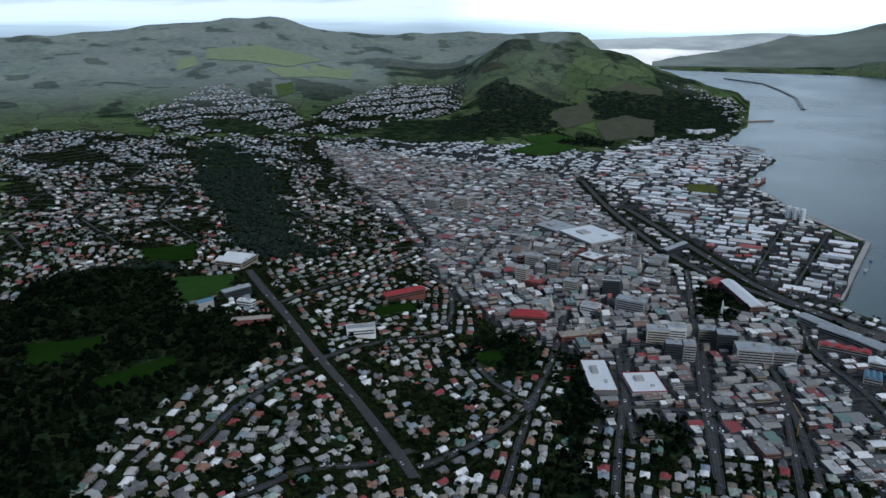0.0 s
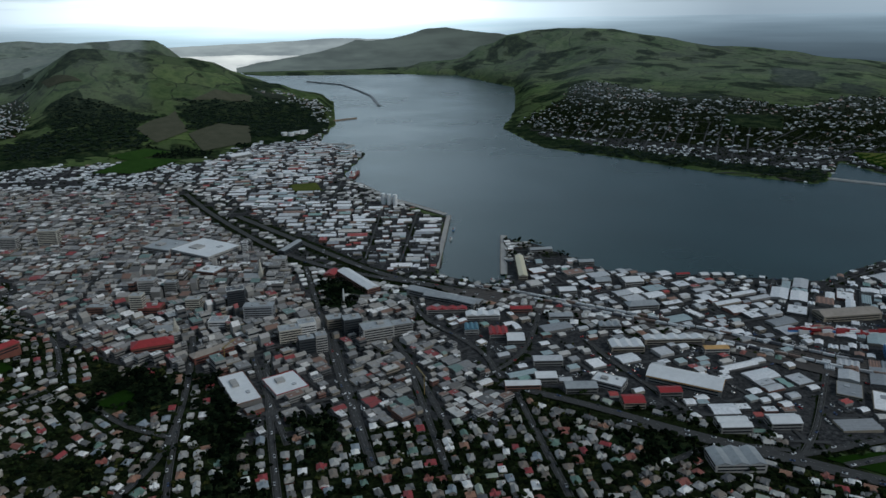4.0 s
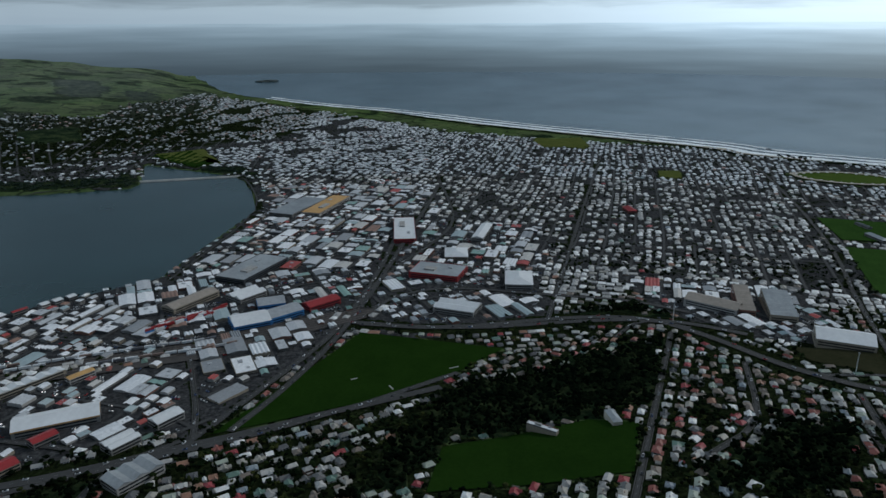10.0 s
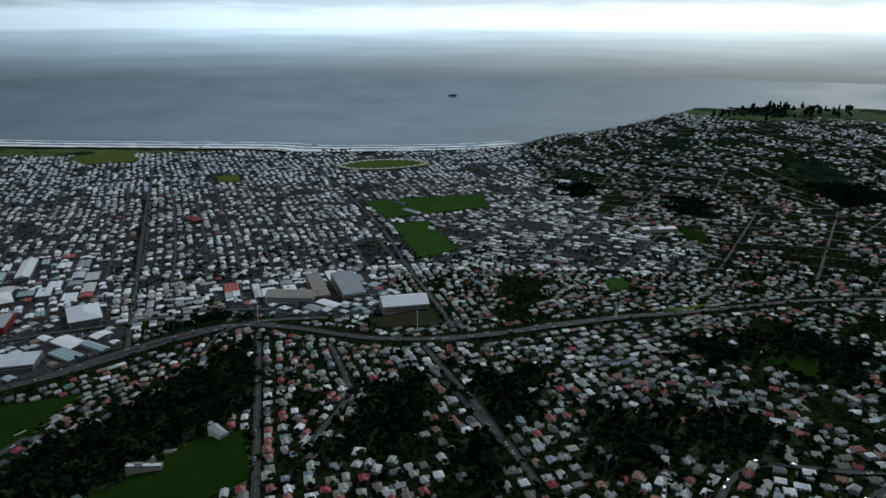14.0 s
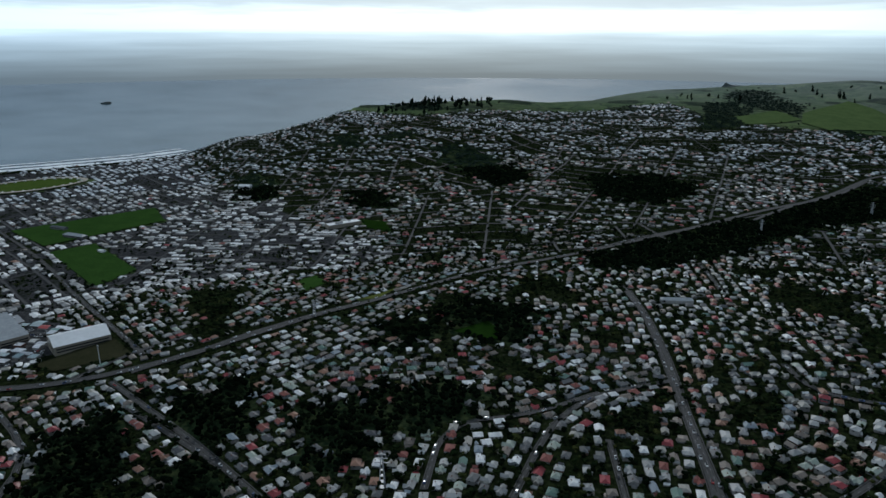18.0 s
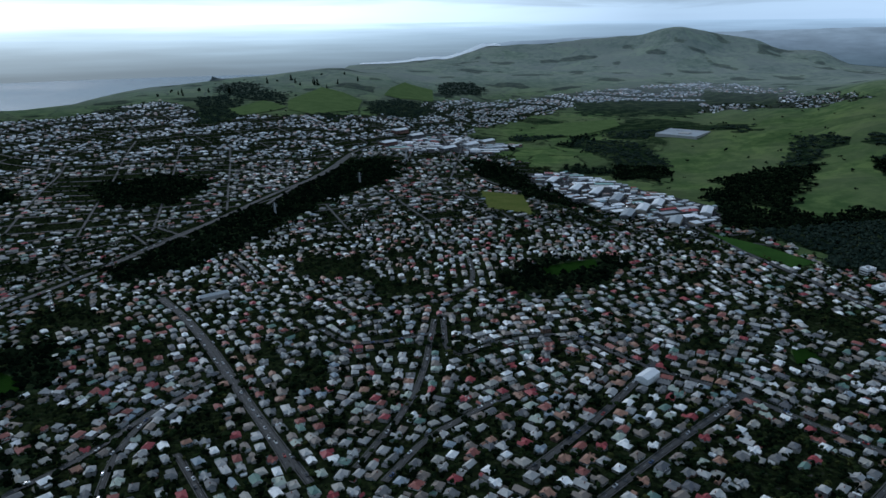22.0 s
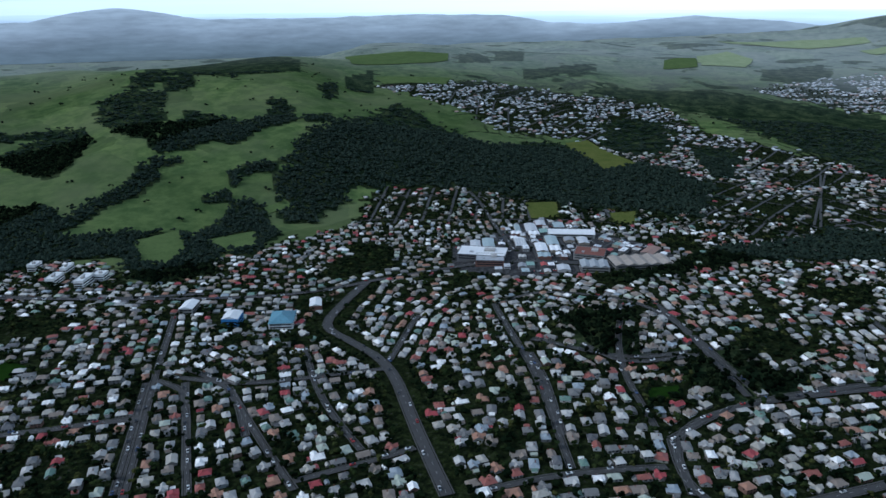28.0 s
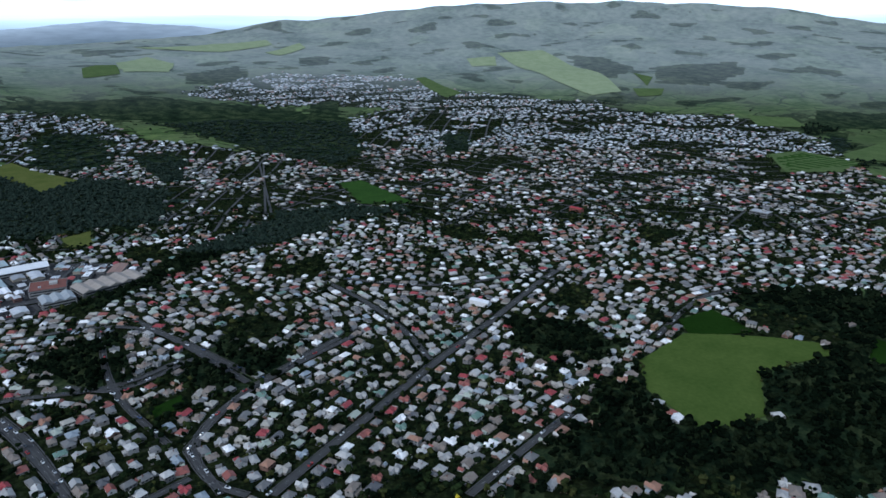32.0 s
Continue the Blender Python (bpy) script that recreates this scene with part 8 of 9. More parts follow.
band("sand_beach", SHORE[1:], (-26, 4), 1.0, SAND, "strip of grey-brown sand behind the surf", "beach", 6, 3)
for k, (off, wide) in enumerate(((4, 40), (66, 28), (122, 16))):
    band("surf", SHORE[:-1], (off, off + wide), 0.6 + 0.1 * k, FOAM, "broken line of white surf along the beach", "surf", 9, 11 + 3 * k)
band("dune_scrub", SHORE[2:-1], (-58, -30), 1.5, BUSH_LEAVES, "dark scrub on the dunes behind the beach", "dune", 7, 21)


def island(name, bearing, r, long, wide, high, label):
    g = np.random.RandomState(int(bearing))
    x, y = r * math.sin(radians(bearing)), r * math.cos(radians(bearing))
    bm = bmesh.new()
    bmesh.ops.create_icosphere(bm, subdivisions=3, radius=1)
    for v in bm.verts:
        k = 1 + 0.35 * noise.noise(v.co * 1.7) + 0.2 * noise.noise(v.co * 4)
        v.co = Vector((v.co.x * long * k, v.co.y * wide * k, max(-0.2, v.co.z) * high * k))
    ob = tagged(part(name, bm, ISLAND_ROCK), label, "island")
    ob.matrix_world = pose(x, y, float(far_rise(r)) - 0.5, 0, 0, -bearing)
    return ob


def far_surf(rows, label):
    """White water along the far beach, where the land runs out."""
    b = np.radians(np.linspace(rows[0][0], rows[-1][0], 30))
    wide = np.interp(np.degrees(b), [p[0] for p in rows], [p[1] for p in rows]) * (1 + 0.5 * ripple(b * 3000, b * 0, 60, 4))
    v = []
    for r, k in ((4800, 0.0), (4845, 1.0)):
        x, y = r * np.sin(b), r * np.cos(b)
        v.append(np.column_stack([x, y, land(4800 * np.sin(b), 4800 * np.cos(b)) + 4 + k * wide]))
    q = np.stack([np.arange(29), np.arange(1, 30), 30 + np.arange(1, 30), 30 + np.arange(29)], 1)
    return tagged(mesh_from("far_surf", np.concatenate(v), q, [FOAM]), label, "surf", kind="structure")


far_surf(((178.6, 5), (183, 14), (186, 16), (188, 26), (189.6, 8)), "white line of surf on the far beach")


island("rock_island", 120.9, 4080, 26, 14, 9, "low dark rocky islet in the open sea")
island("rock_island", 71.2, 4560, 70, 26, 12, "low dark reef off the headland")
island("sea_cliff_hill", 167.8, 4200, 110, 60, 78, "dark bluff above the sea")
island("sea_cliff_hill", 170.3, 4250, 150, 60, 52, "dark headland above the sea")


# ---------- harbour works ----------
def causeway(name, line, wide, high, material, label):
    pts = np.array(line, float)
    d = np.gradient(pts, axis=0)
    d /= np.hypot(d[:, 0], d[:, 1])[:, None]
    nr = np.stack([-d[:, 1], d[:, 0]], 1)
    lay = ((-wide / 2 - 4, -2), (-wide / 2, high), (wide / 2, high), (wide / 2 + 4, -2))
    base = far_rise(np.hypot(pts[:, 0], pts[:, 1]))
    v = np.concatenate([np.column_stack([pts + nr * o, base + z]) for o, z in lay])
    n = len(pts)
    q = np.concatenate([np.stack([k * n + np.arange(n - 1), k * n + np.arange(1, n), (k + 1) * n + np.arange(1, n), (k + 1) * n + np.arange(n - 1)], 1) for k in range(3)])
    return tagged(mesh_from(name, v, q[:, ::-1], [material]), label, "causeway", kind="structure")


causeway("causeway", [(1758, 972), (1805, 845), (1850, 722)], 9, 3, CONCRETE, "stone causeway carrying a road over the inlet")
causeway("breakwater", [(1606, 4092), (1727, 3859), (1708, 3600), (1671, 3373), (1545, 3040)], 12, 4, DARK_CLAD, "thin dark training wall across the upper harbour")
causeway("marina_mole", [(850, 2150), (905, 2240), (960, 2205), (990, 2150), (900, 2085)], 8, 3, CONCRETE, "low mole round the small marina")
causeway("jetty", [(1159, 2739), (1225, 2748), (1289, 2755)], 8, 4, TIMBER, "long timber jetty on the far shore")


def wharf(line, wide, label):
    """A deck on rows of piles."""
    root = tagged(new("wharf"), label, "wharf")
    (x0, y0), (x1, y1) = line
    long, a = math.hypot(x1 - x0, y1 - y0), math.atan2(y1 - y0, x1 - x0)
    root.matrix_world = pose((x0 + x1) / 2, (y0 + y1) / 2, 0, 0, 0, math.degrees(a))
    unit_part("deck", moved(box(0, True), sx=long, sy=wide, sz=0.9, dz=2.0), CONCRETE, root)
    unit_part("kerb", moved(box(0, True), 0, wide / 2 - 0.4, 2.9, long, 0.5, 0.4), TIMBER, root)
    unit_part("kerb", moved(box(0, True), 0, -wide / 2 + 0.4, 2.9, long, 0.5, 0.4), TIMBER, root)
    pile = tube(6, 0.6, 0.6, -4, 2.1, False)
    first = None
    for k in range(int(long / 18)):
        for sy in (-1, 1):
            ob = new("pile", first.data) if first else unit_part("pile", pile, TIMBER, root)
            first = first or ob
            ob.parent = root
            ob.location = (-long / 2 + 9 + 18 * k, sy * (wide / 2 - 1), 0)
    return root


wharf(((775, 1220), (577, 950)), 10, "long grey concrete wharf beside the basin")
wharf(((745, 1412), (772, 1232)), 14, "broad concrete wharf in front of the cement sheds")
wharf(((782, 1036), (654, 864)), 12, "concrete and timber wharf on the east side of the basin")
wharf(((750, 1612), (740, 1414)), 14, "broad concrete wharf beside the goods sheds")


def boat(name, x, y, turn, long, wide, high, hull, label):
    root = tagged(new(name), label, "ship" if long > 30 else "boat")
    root.matrix_world = pose(x, y, -0.6, 0, 0, turn)
    bm = bmesh.new()
    secs = []
    for u, w in ((-0.5, 0.75), (-0.3, 1.0), (0.2, 1.0), (0.38, 0.7), (0.5, 0.06)):
        secs.append([bm.verts.new((u * long, s * w * wide / 2 * k, z)) for s, k, z in ((-1, 0.7, 0), (-1, 1, high * (1 + 0.25 * max(0, u))), (1, 1, high * (1 + 0.25 * max(0, u))), (1, 0.7, 0))])
    for p, q in zip(secs, secs[1:]):
        for k in range(4):
            bm.faces.new((p[k], p[(k + 1) % 4], q[(k + 1) % 4], q[k]))
    bm.faces.new(secs[0])
    bm.faces.new(secs[-1][::-1])
    bmesh.ops.recalc_face_normals(bm, faces=bm.faces[:])
    part("hull", bm, hull, root)
    unit_part("deckhouse", moved(box(), -0.3 * long, 0, high, long * 0.2, wide * 0.8, high * 1.2), WHITE_TRIM, root)
    unit_part("wheelhouse", moved(box(), -0.28 * long, 0, high * 2.2, long * 0.1, wide * 0.9, high * 0.6), WHITE_TRIM, root)
    unit_part("window_band", moved(box(0, True), -0.28 * long, 0, high * 2.4, long * 0.102, wide * 0.905, high * 0.22), GLASS, root)
    unit_part("funnel", moved(tube(8, wide * 0.12, wide * 0.1, high * 2.2, high * 3.4), -0.4 * long, 0), RED_PAINT, root)
    unit_part("mast", moved(tube(6, 0.3, 0.15, high, high * 4), 0.2 * long, 0), STEEL, root)
    return root


boat("cargo_ship", 788, 1710, 50, 88, 15, 6, RUST_PAINT, "rust-red cargo ship with a white bridge at the wharf")
boat("fishing_boat", 628, 850, 5, 24, 7, 2.4, DARK_CLAD, "dark fishing boat tied up in the basin")
boat("fishing_boat", 728, 1130, 55, 16, 5, 2, BLUE_PAINT, "small blue fishing boat beside the long wharf")
boat("fishing_boat", 690, 1080, 52, 14, 5, 2, WHITE_TRIM, "small white fishing boat beside the long wharf")
for k in range(14):
    boat("yacht", 880 + (k % 5) * 13 + (k // 5) * 12, 2128 + (k % 5) * 13 - (k // 5) * 14 + 15, 40, 9, 3, 1.4, WHITE_TRIM, "small white yacht moored in the marina")


def cylinder_thing(name, x, y, r, h, material, label, category, cone=0.12):
    root = tagged(new(name), label, category)
    root.matrix_world = pose(x, y, float(land(x, y)) - 0.3)
    unit_part("shell", tube(20, r, r, 0, h, False), material, root)
    unit_part("top", tube(20, r * 1.02, 0.1, h, h + r * cone + 0.2), material, root)
    unit_part("ladder", moved(box(), r + 0.15, 0, 0, 0.3, 0.8, h), STEEL, root)
    return root


for x, y in ((705, 1386), (713, 1373), (722, 1361)):
    cylinder_thing("cement_silo", x, y, 5.2, 25, WHITE_ROOF, "tall white cement silo on the wharf", "silo")
for x, y, r in ((847, 2412, 11), (868, 2402, 11), (894, 2418, 12), (919, 2432, 12), (938, 2446, 10), (564, 1843, 10), (582, 1864, 11), (541, 1808, 11), (606, 1791, 10), (630, 1794, 12), (640, 1772, 8)):
    cylinder_thing("storage_tank", x, y, r, 11, WHITE_ROOF, "squat white fuel storage tank", "tank")

# ---------- the rail yard ----------
YARD_LINE = [(545, 825), (586, 763), (640, 648), (710, 520), (776, 384), (856, 266), (915, 190)]
draped("rail_yard", [(525, 850), (592, 790), (681, 625), (736, 530), (793, 390), (880, 274), (926, 192), (902, 170), (836, 250), (744, 358), (680, 490), (642, 594), (560, 732), (505, 812)], BALLAST, 1.6, 30, "dark stony ballast of the rail yard", "rail yard", "structure")
yl = np.array(YARD_LINE, float)
yd = np.gradient(yl, axis=0)
yd /= np.hypot(yd[:, 0], yd[:, 1])[:, None]
yn = np.stack([-yd[:, 1], yd[:, 0]], 1)
TRACKS = (-22, -15, -8, -1, 6, 13, 20)
for off in TRACKS:
    v, q = ribbon_arrays([tuple(p) for p in yl + yn * off], 1.5, 2.0)
    tagged(mesh_from("rail_track", v, q, [RAIL]), "pair of rusty rails in the yard", "track", kind="structure")

AXLE = tube(8, 0.45, 0.45, -0.7, 0.7)
WAGON_KIT = kit(moved(box(0, True), sx=13, sy=2.8, sz=2.7, dz=1.1), ("body",), (WAGON_PAINT,)) + kit(moved(box(0, True), sx=13.6, sy=2.2, sz=0.4, dz=0.7), ("underframe",), (DARK_CLAD,)) + [
    p for sx in (-4.6, 4.6) for p in kit(moved(box(0, True), sx, 0, 0, 2.4, 2.0, 0.8), ("bogie",), (TYRE,))]
def corrugated(long, wide, high, folds):
    """A steel box whose long sides are folded."""
    n = 2 * folds
    xs = [(-0.5 + k / (n - 1)) * long for k in range(n)]
    ys = [wide / 2 - (0.09 if (k // 2) % 2 else 0.0) for k in range(n)]
    v = [(x, s * y, z) for z in (0.0, high) for s in (-1, 1) for x, y in zip(xs, ys)]
    q = [(k, k + 1, 2 * n + k + 1, 2 * n + k) for k in range(n - 1)] + [(n + k + 1, n + k, 3 * n + k, 3 * n + k + 1) for k in range(n - 1)]
    q += [(2 * n + k, 2 * n + k + 1, 3 * n + k + 1, 3 * n + k) for k in range(n - 1)] + [(n, 0, 2 * n, 3 * n), (n - 1, 2 * n - 1, 4 * n - 1, 3 * n - 1)]
    return shape_of(v, quads=q)


BOX_KITS = [kit(corrugated(12, 2.5, 2.6, 10), ("body",), (m,)) + kit(moved(box(0, True), 6.02, 0, 0.1, 0.1, 2.3, 2.4), ("door",), (STEEL,))
            for m in (WHITE_ROOF, RED_PAINT, BROWN_ROOF, BLUE_PAINT)]


def along(line, s):
    pts = np.array(line, float)
    d = np.concatenate([[0], np.cumsum(np.hypot(*np.diff(pts, axis=0).T))])
    x, y = np.interp(s, d, pts[:, 0]), np.interp(s, d, pts[:, 1])
    k = min(np.searchsorted(d, s, side="right"), len(d) - 1)
    return x, y, math.atan2(pts[k, 1] - pts[k - 1, 1], pts[k, 0] - pts[k - 1, 0]), d[-1]


for off, s0, count in ((20, 20, 20), (6, 120, 15), (-15, 380, 12), (13, 330, 14)):
    line = [tuple(p) for p in yl + yn * off]
    for k in range(count):
        x, y, a, total = along(line, s0 + 14.6 * k)
        if s0 + 14.6 * k < total - 10:
            stand("goods_wagon", WAGON_KIT, x, y, float(land(x, y)) + 2.0, a, (1, 1, 1), "white covered goods wagon standing in the rail yard", "wagon", "wagons in the yard")
g = np.random.RandomState(5)
for k in range(70):
    u, v = k % 10, k // 10
    x, y = 812 + u * 3.4 + v * 11.0, 462 - u * 1.2 - v * 8.5
    for level in range(g.randint(1, 4)):
        if g.rand() < 0.8:
            stand("shipping_container", BOX_KITS[g.choice(4, p=[0.3, 0.45, 0.15, 0.1])], x, y, float(land(x, y)) + 0.3 + 2.65 * level, radians(-35), (1, 1, 1), "ribbed steel shipping container stacked in the yard", "container", "containers in the yard")


# ---------- masts, monuments and small landmarks ----------
def power_pylon(x, y, h, label):
    root = tagged(new("power_pylon"), label, "pylon")
    root.matrix_world = pose(x, y, float(land(x, y)) - 0.5, 0, 0, 30)
    for sx, sy in ((-1, -1), (1, -1), (1, 1), (-1, 1)):
        bm = bmesh.new()
        w = h * 0.07
        lo, hi = Vector((sx * w, sy * w, 0)), Vector((sx * w * 0.15, sy * w * 0.15, h))
        rings = [[bm.verts.new(p + Vector((dx, dy, 0)) * 0.28) for dx, dy in ((-1, -1), (1, -1), (1, 1), (-1, 1))] for p in (lo, hi)]
        for k in range(4):
            bm.faces.new((rings[0][k], rings[0][(k + 1) % 4], rings[1][(k + 1) % 4], rings[1][k]))
        bm.faces.new(rings[1])
        part("leg", bm, STEEL, root)
    for k in range(6):
        z, w = h * k / 6, h * 0.07 * (1 - 0.85 * k / 6) * 2
        unit_part("brace", moved(box(0, True), 0, 0, z + 0.5, w, w, 0.3), STEEL, root)
    for z, w in ((0.72, 0.36), (0.84, 0.3), (0.95, 0.22)):
        unit_part("cross_arm", moved(box(0, True), 0, 0, h * z, h * w, 0.5, 0.5), STEEL, root)
    return root


for x, y, h in ((290, -350, 30), (607, -606, 24), (430, -885, 28), (49, -1523, 32), (-64, -1793, 34), (201, -1297, 28)):
    power_pylon(x, y, h, "grey steel lattice power pylon on the hillside")


def light_mast(x, y, h):
    root = tagged(new("light_mast"), "tall pale floodlight mast beside the motorway", "mast")
    root.matrix_world = pose(x, y, float(land(x, y)))
    unit_part("pole", tube(8, 0.5, 0.3, 0, h), WHITE_TRIM, root)
    unit_part("lamp_head", moved(box(0, True), 0, 0, h, 3.0, 1.2, 1.0), STEEL, root)
    unit_part("base", tube(10, 2.0, 1.6, -0.5, 0.8), CONCRETE, root)


light_mast(715, -378, 24)
light_mast(881, -224, 26)


def spire(x, y, h):
    root = tagged(new("church"), "grey stone church with a tall pale spire", "church")
    root.matrix_world = pose(x, y, float(land(x, y)), 0, 0, -30)
    unit_part("nave", moved(box(), -14, 0, 0, 24, 11, 8), PALE_STONE, root)
    unit_part("roof", moved(gable(0, 0, 0.52, 0.05), -14, 0, 8, 24, 11, 6), GREY_ROOF, root)
    unit_part("tower", moved(box(), 0, 0, 0, 6.5, 6.5, h * 0.45), PALE_STONE, root)
    unit_part("spire", moved(tube(8, 3.3, 0.1, 0, h * 0.55), 0, 0, h * 0.45), PALE_STONE, root)


spire(308, 1040, 38)
spire(146, 890, 26)
monument = tagged(new("war_memorial"), "white stone obelisk memorial in a dark garden", "monument")
monument.matrix_world = pose(379, 884, float(land(379, 884)))
unit_part("plinth", moved(box(), sx=7, sy=7, sz=2.5), PALE_STONE, monument)
unit_part("shaft", moved(tube(4, 1.9, 1.0, 0, 19), dz=2.5), WHITE_TRIM, monument)
unit_part("tip", moved(tube(4, 1.0, 0.05, 0, 2), dz=21.5), WHITE_TRIM, monument)


def tower_crane(x, y, h, turn):
    root = tagged(new("tower_crane"), "yellow tower crane over a building site", "crane")
    root.matrix_world = pose(x, y, float(land(x, y)), 0, 0, turn)
    unit_part("mast", moved(box(), sx=0.8, sy=0.8, sz=h), YELLOW_PAINT, root)
    unit_part("jib", moved(box(0, True), 10, 0, h, 26, 0.9, 0.9), YELLOW_PAINT, root)
    unit_part("counterweight", moved(box(0, True), -6, 0, h - 1, 3, 1.4, 2), CONCRETE, root)
    unit_part("cab", moved(box(0, True), 0.8, 0.9, h - 2, 1.6, 1.4, 1.8), GLASS, root)


tower_crane(331, 573, 22, 80)
tower_crane(178, 780, 18, 40)

# pale wickets and goal lines on the fields
for x, y, turn, long in ((676, 118, 35, 13), (735, 55, 120, 12), (700, 165, 120, 8)):
    ob = mesh_from("pitch_strip", moved(box(0, True), sx=long, sy=1.3, sz=0.2)[0], box(0, True)[3], [CHALK])
    ob.matrix_world = pose(x, y, float(land(x, y)) + 1.35, 0, 0, turn)
    tagged(ob, "pale worn cricket strip on green grass", "pitch", kind="structure")
draped("racecourse_infield", RING[:-1], GOLF_LAWN, 2.6, 30, "green grass inside the racecourse", "lawn", "structure")
v, q = ribbon_arrays(RING, 13, 4.2)
tagged(mesh_from("racecourse_track", v, q, [SAND]), "pale sandy track round the racecourse", "racecourse", kind="structure")
rail = tagged(new("racecourse_rail"), "ring of white boards round the racecourse", "rail")
for k in range(26):
    ring = np.array(RING, float)
    d = np.concatenate([[0], np.cumsum(np.hypot(*np.diff(ring, axis=0).T))])
    x, y = np.interp(d[-1] * k / 26, d, ring[:, 0]), np.interp(d[-1] * k / 26, d, ring[:, 1])
    x, y = 1918 + 0.9 * (x - 1918), -900 + 0.9 * (y + 900)
    unit_part("board", moved(box(0, True), x, y, float(land(x, y)) + 2.5, 5.0, 5.0, 2.2), WHITE_TRIM, rail)
for x, y in ((-322, 176), (-340, 152), (-306, 196)):
    stand("gold_tree", kit(TRUNK, ("trunk",), (BARK,)) + kit(broad_crown(91, 8), ("crown",), (GOLD_LEAVES,)), x, y, float(land(x, y)), 1.0, (7, 7, 6), "bright yellow-leaved tree in a garden", "tree", "garden trees")

# ---------- footpaths and lane marks ----------
MARKED = [(wide, line) for wide, line in ROADS if min(math.hypot(x, y) for x, y in line) < 1000]
for wide, line in MARKED:
    pts = np.array(line, float)
    tn = np.gradient(pts, axis=0)
    tn /= np.maximum(np.hypot(tn[:, 0], tn[:, 1]), 1e-6)[:, None]
    nr = np.stack([-tn[:, 1], tn[:, 0]], 1)
    for side in (-1, 1):
        v, q = ribbon_arrays([tuple(p) for p in pts + nr * side * (wide * (0.32 if wide > 12 else 0.24) + 0.9)], 0.9, 1.55)
        tagged(mesh_from("footpath", v, q, [PATH]), "pale concrete footpath beside the road", "pavement", kind="structure")
dash_v = []
for wide, line in MARKED:
    total = along(line, 0)[3]
    for s in np.arange(4, total - 6, 12.0):
        x, y, a, _ = along(line, s)
        if math.hypot(x, y) < 1000:
            dx, dy = math.cos(a) * 1.7, math.sin(a) * 1.7
            ox, oy = -math.sin(a) * 0.09, math.cos(a) * 0.09
            dash_v += [(x - dx - ox, y - dy - oy), (x + dx - ox, y + dy - oy), (x + dx + ox, y + dy + oy), (x - dx + ox, y - dy + oy)]
dv = np.array(dash_v)
tagged(mesh_from("lane_marks", np.column_stack([dv, land(dv[:, 0], dv[:, 1]) + 1.75]), np.arange(len(dv)).reshape(-1, 4), [LINE_PAINT]), "white dashed centre lines on the roads", "road marking", kind="stuff")

# ---------- parked cars ----------
CAR_BODY = merged(moved(box(0, True), sx=4.4, sy=1.8, sz=0.75, dz=0.35))
CAR_CABIN = shape_of([(-1.6, -0.8, 1.1), (1.0, -0.8, 1.1), (1.0, 0.8, 1.1), (-1.6, 0.8, 1.1), (-1.2, -0.68, 1.6), (0.4, -0.68, 1.6), (0.4, 0.68, 1.6), (-1.2, 0.68, 1.6)],
                     quads=[(0, 1, 5, 4), (1, 2, 6, 5), (2, 3, 7, 6), (3, 0, 4, 7), (4, 5, 6, 7)])
CAR_PAINT = roof_paint("car_paint", [(0.0, (0.75, 0.76, 0.76)), (0.4, (0.45, 0.46, 0.47)), (0.6, (0.06, 0.06, 0.065)), (0.78, (0.35, 0.03, 0.03)), (0.86, (0.05, 0.09, 0.2)), (0.94, (0.6, 0.6, 0.58))])
wheel = moved(tube(8, 0.33, 0.33, -0.1, 0.1), 0, 0, 0)
wv = np.stack([wheel[0][:, 0], wheel[0][:, 2], wheel[0][:, 1]], 1)
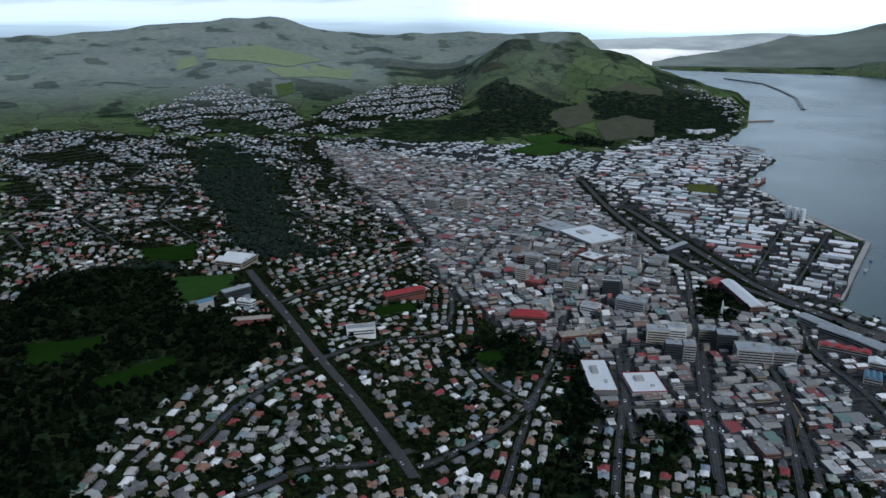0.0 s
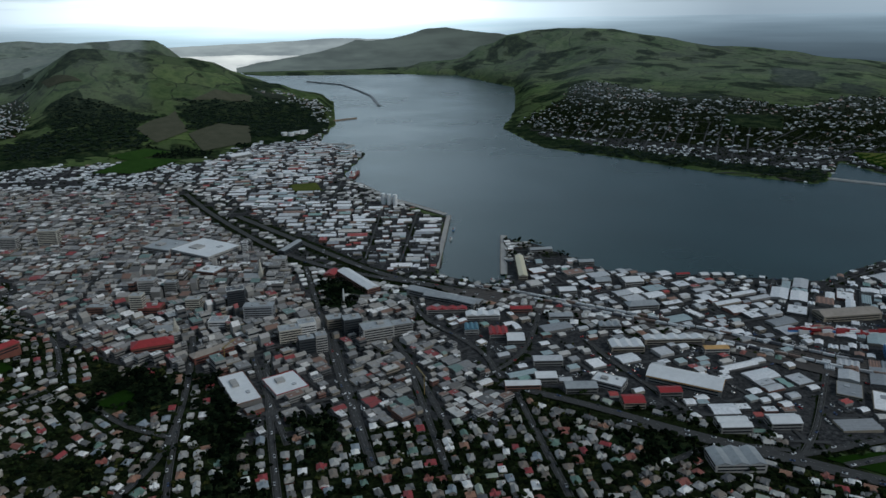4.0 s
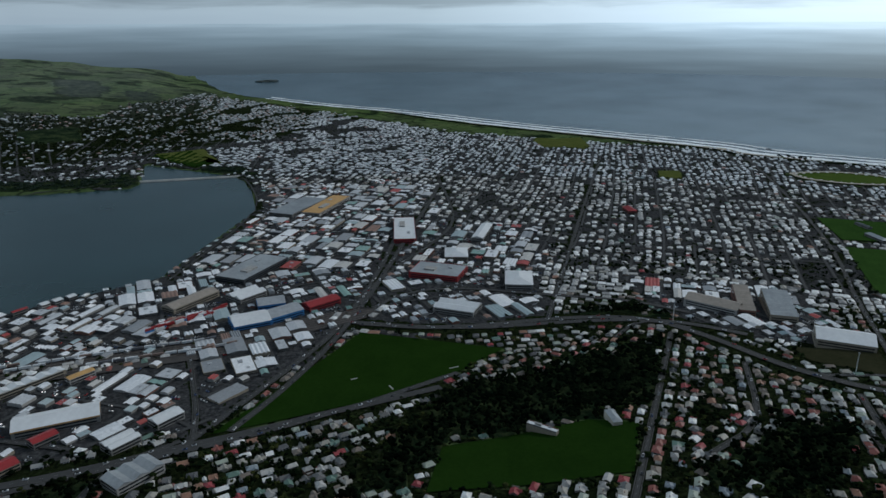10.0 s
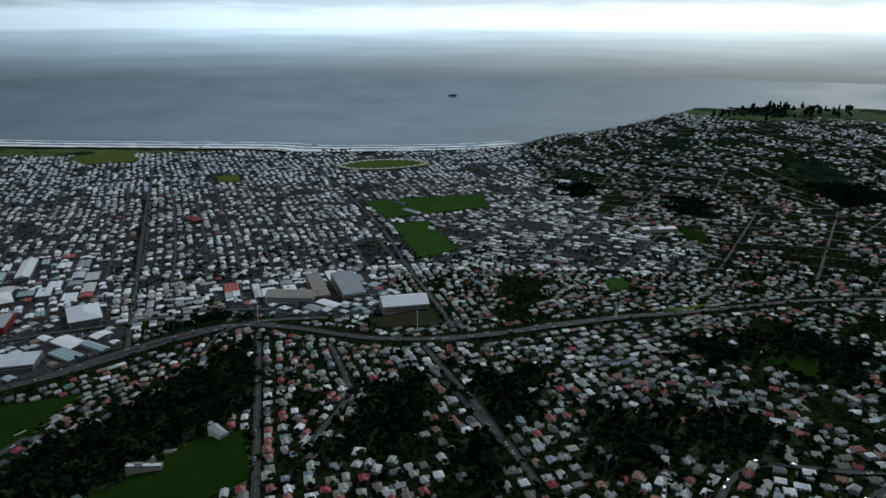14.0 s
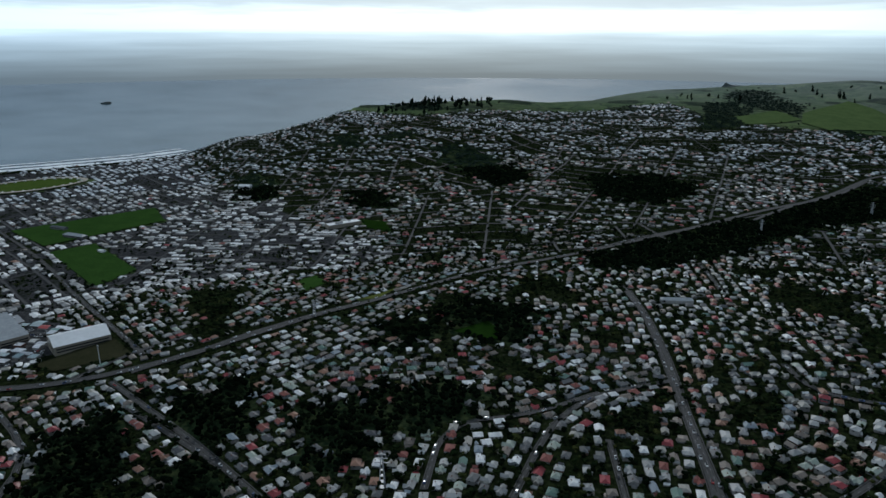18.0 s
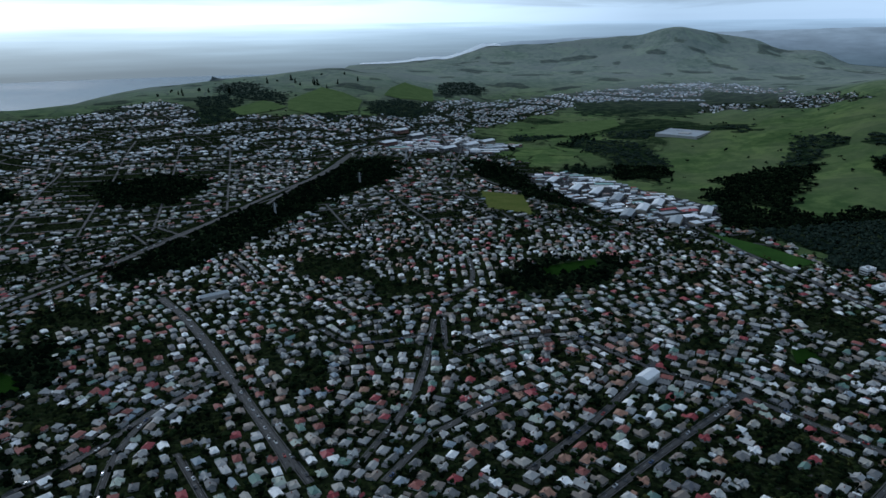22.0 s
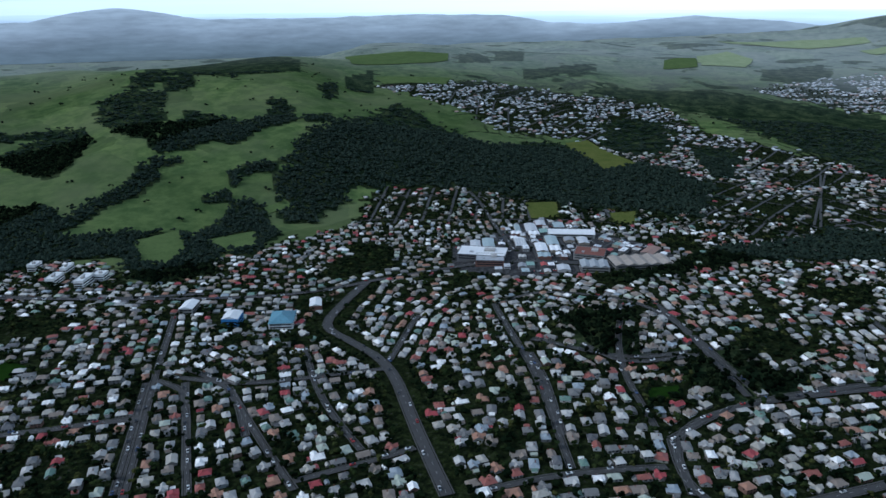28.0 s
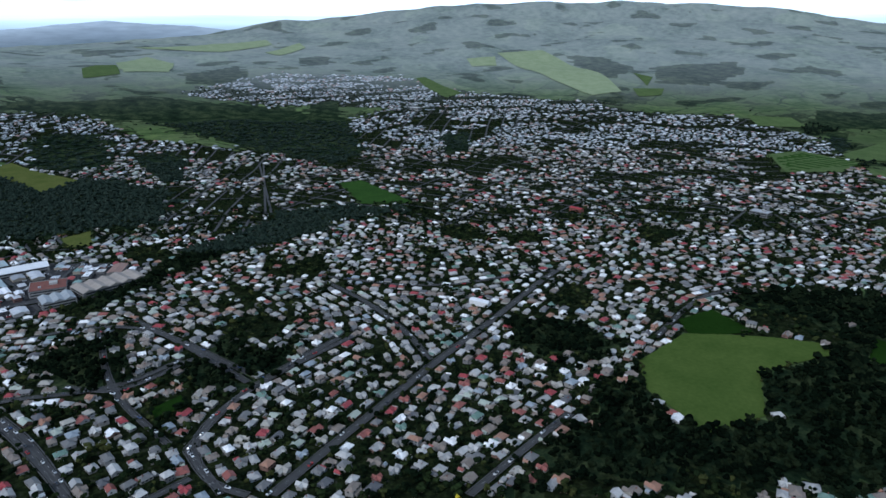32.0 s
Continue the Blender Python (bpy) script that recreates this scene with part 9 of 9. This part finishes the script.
CAR_KIT = kit(CAR_BODY, ("body",), (CAR_PAINT,)) + kit(CAR_CABIN, ("cabin",), (GLASS,)) + [p for sx in (-1.35, 1.35) for sy in (-0.85, 0.85) for p in kit(moved((wv, *wheel[1:]), sx, sy, 0.33), ("wheel",), (TYRE,))]
g = np.random.RandomState(9)
cars = []
for wide, line in ROADS:
    x, y, a, total = along(line, 0)
    s = g.uniform(0, 12)
    while s < total - 4:
        x, y, a, _ = along(line, s)
        if math.hypot(x, y) < 1250:
            side = g.choice((-1, 1)) * (wide * 0.31 - 1.1 if wide > 12 else wide * 0.24 - 0.9)
            px, py = x - math.sin(a) * side, y + math.cos(a) * side
            cars.append((px, py, a + g.uniform(-0.03, 0.03), g.rand()))
        s += g.uniform(8, 60)
cars = np.array(cars)
cars = cars[np.argsort(np.hypot(cars[:, 0], cars[:, 1]))]
cz = land(cars[:, 0], cars[:, 1]) + 1.55
for i in range(70):
    stand("car", CAR_KIT, cars[i, 0], cars[i, 1], cz[i], cars[i, 2], (1, 1, 1), "parked car on a suburban street", "car", "parked cars")
yx, yy = scatter((SHOPS, WORKS), 6.5, 400, 1700, 0.5, 91)
free = clear(yx, yy, 2.5, (SHOPS, WORKS)) & (ripple(yx, yy, 90, 93) + 0.6 * ripple(yx, yy, 35, 94) > 0.12)
yx, yy = yx[free], yy[free]
yard_turn = np.array([math.radians(h[2]) for h in HOODS])[nearest_hood(yx, yy)] + np.where(g.rand(len(yx)) < 0.75, 1.571, 0.0)
cars = np.concatenate([cars, np.stack([yx, yy, yard_turn, g.rand(len(yx))], 1)])
cz = np.concatenate([cz, land(yx, yy) + 0.15])
rest = Pile()
k = np.arange(70, len(cars))
rest.lay(merged(moved(box(0, True), sx=4.4, sy=1.8, sz=0.75, dz=0.35), (CAR_CABIN[0], CAR_CABIN[1], CAR_CABIN[2], CAR_CABIN[3], CAR_CABIN[4] + 1)), cars[k, 0], cars[k, 1], cz[k], cars[k, 2], np.ones((len(k), 3)), cars[k, 3])
tagged(rest.make("parked_cars", [CAR_PAINT, GLASS]), "parked cars along the town streets", "cars", kind="stuff")
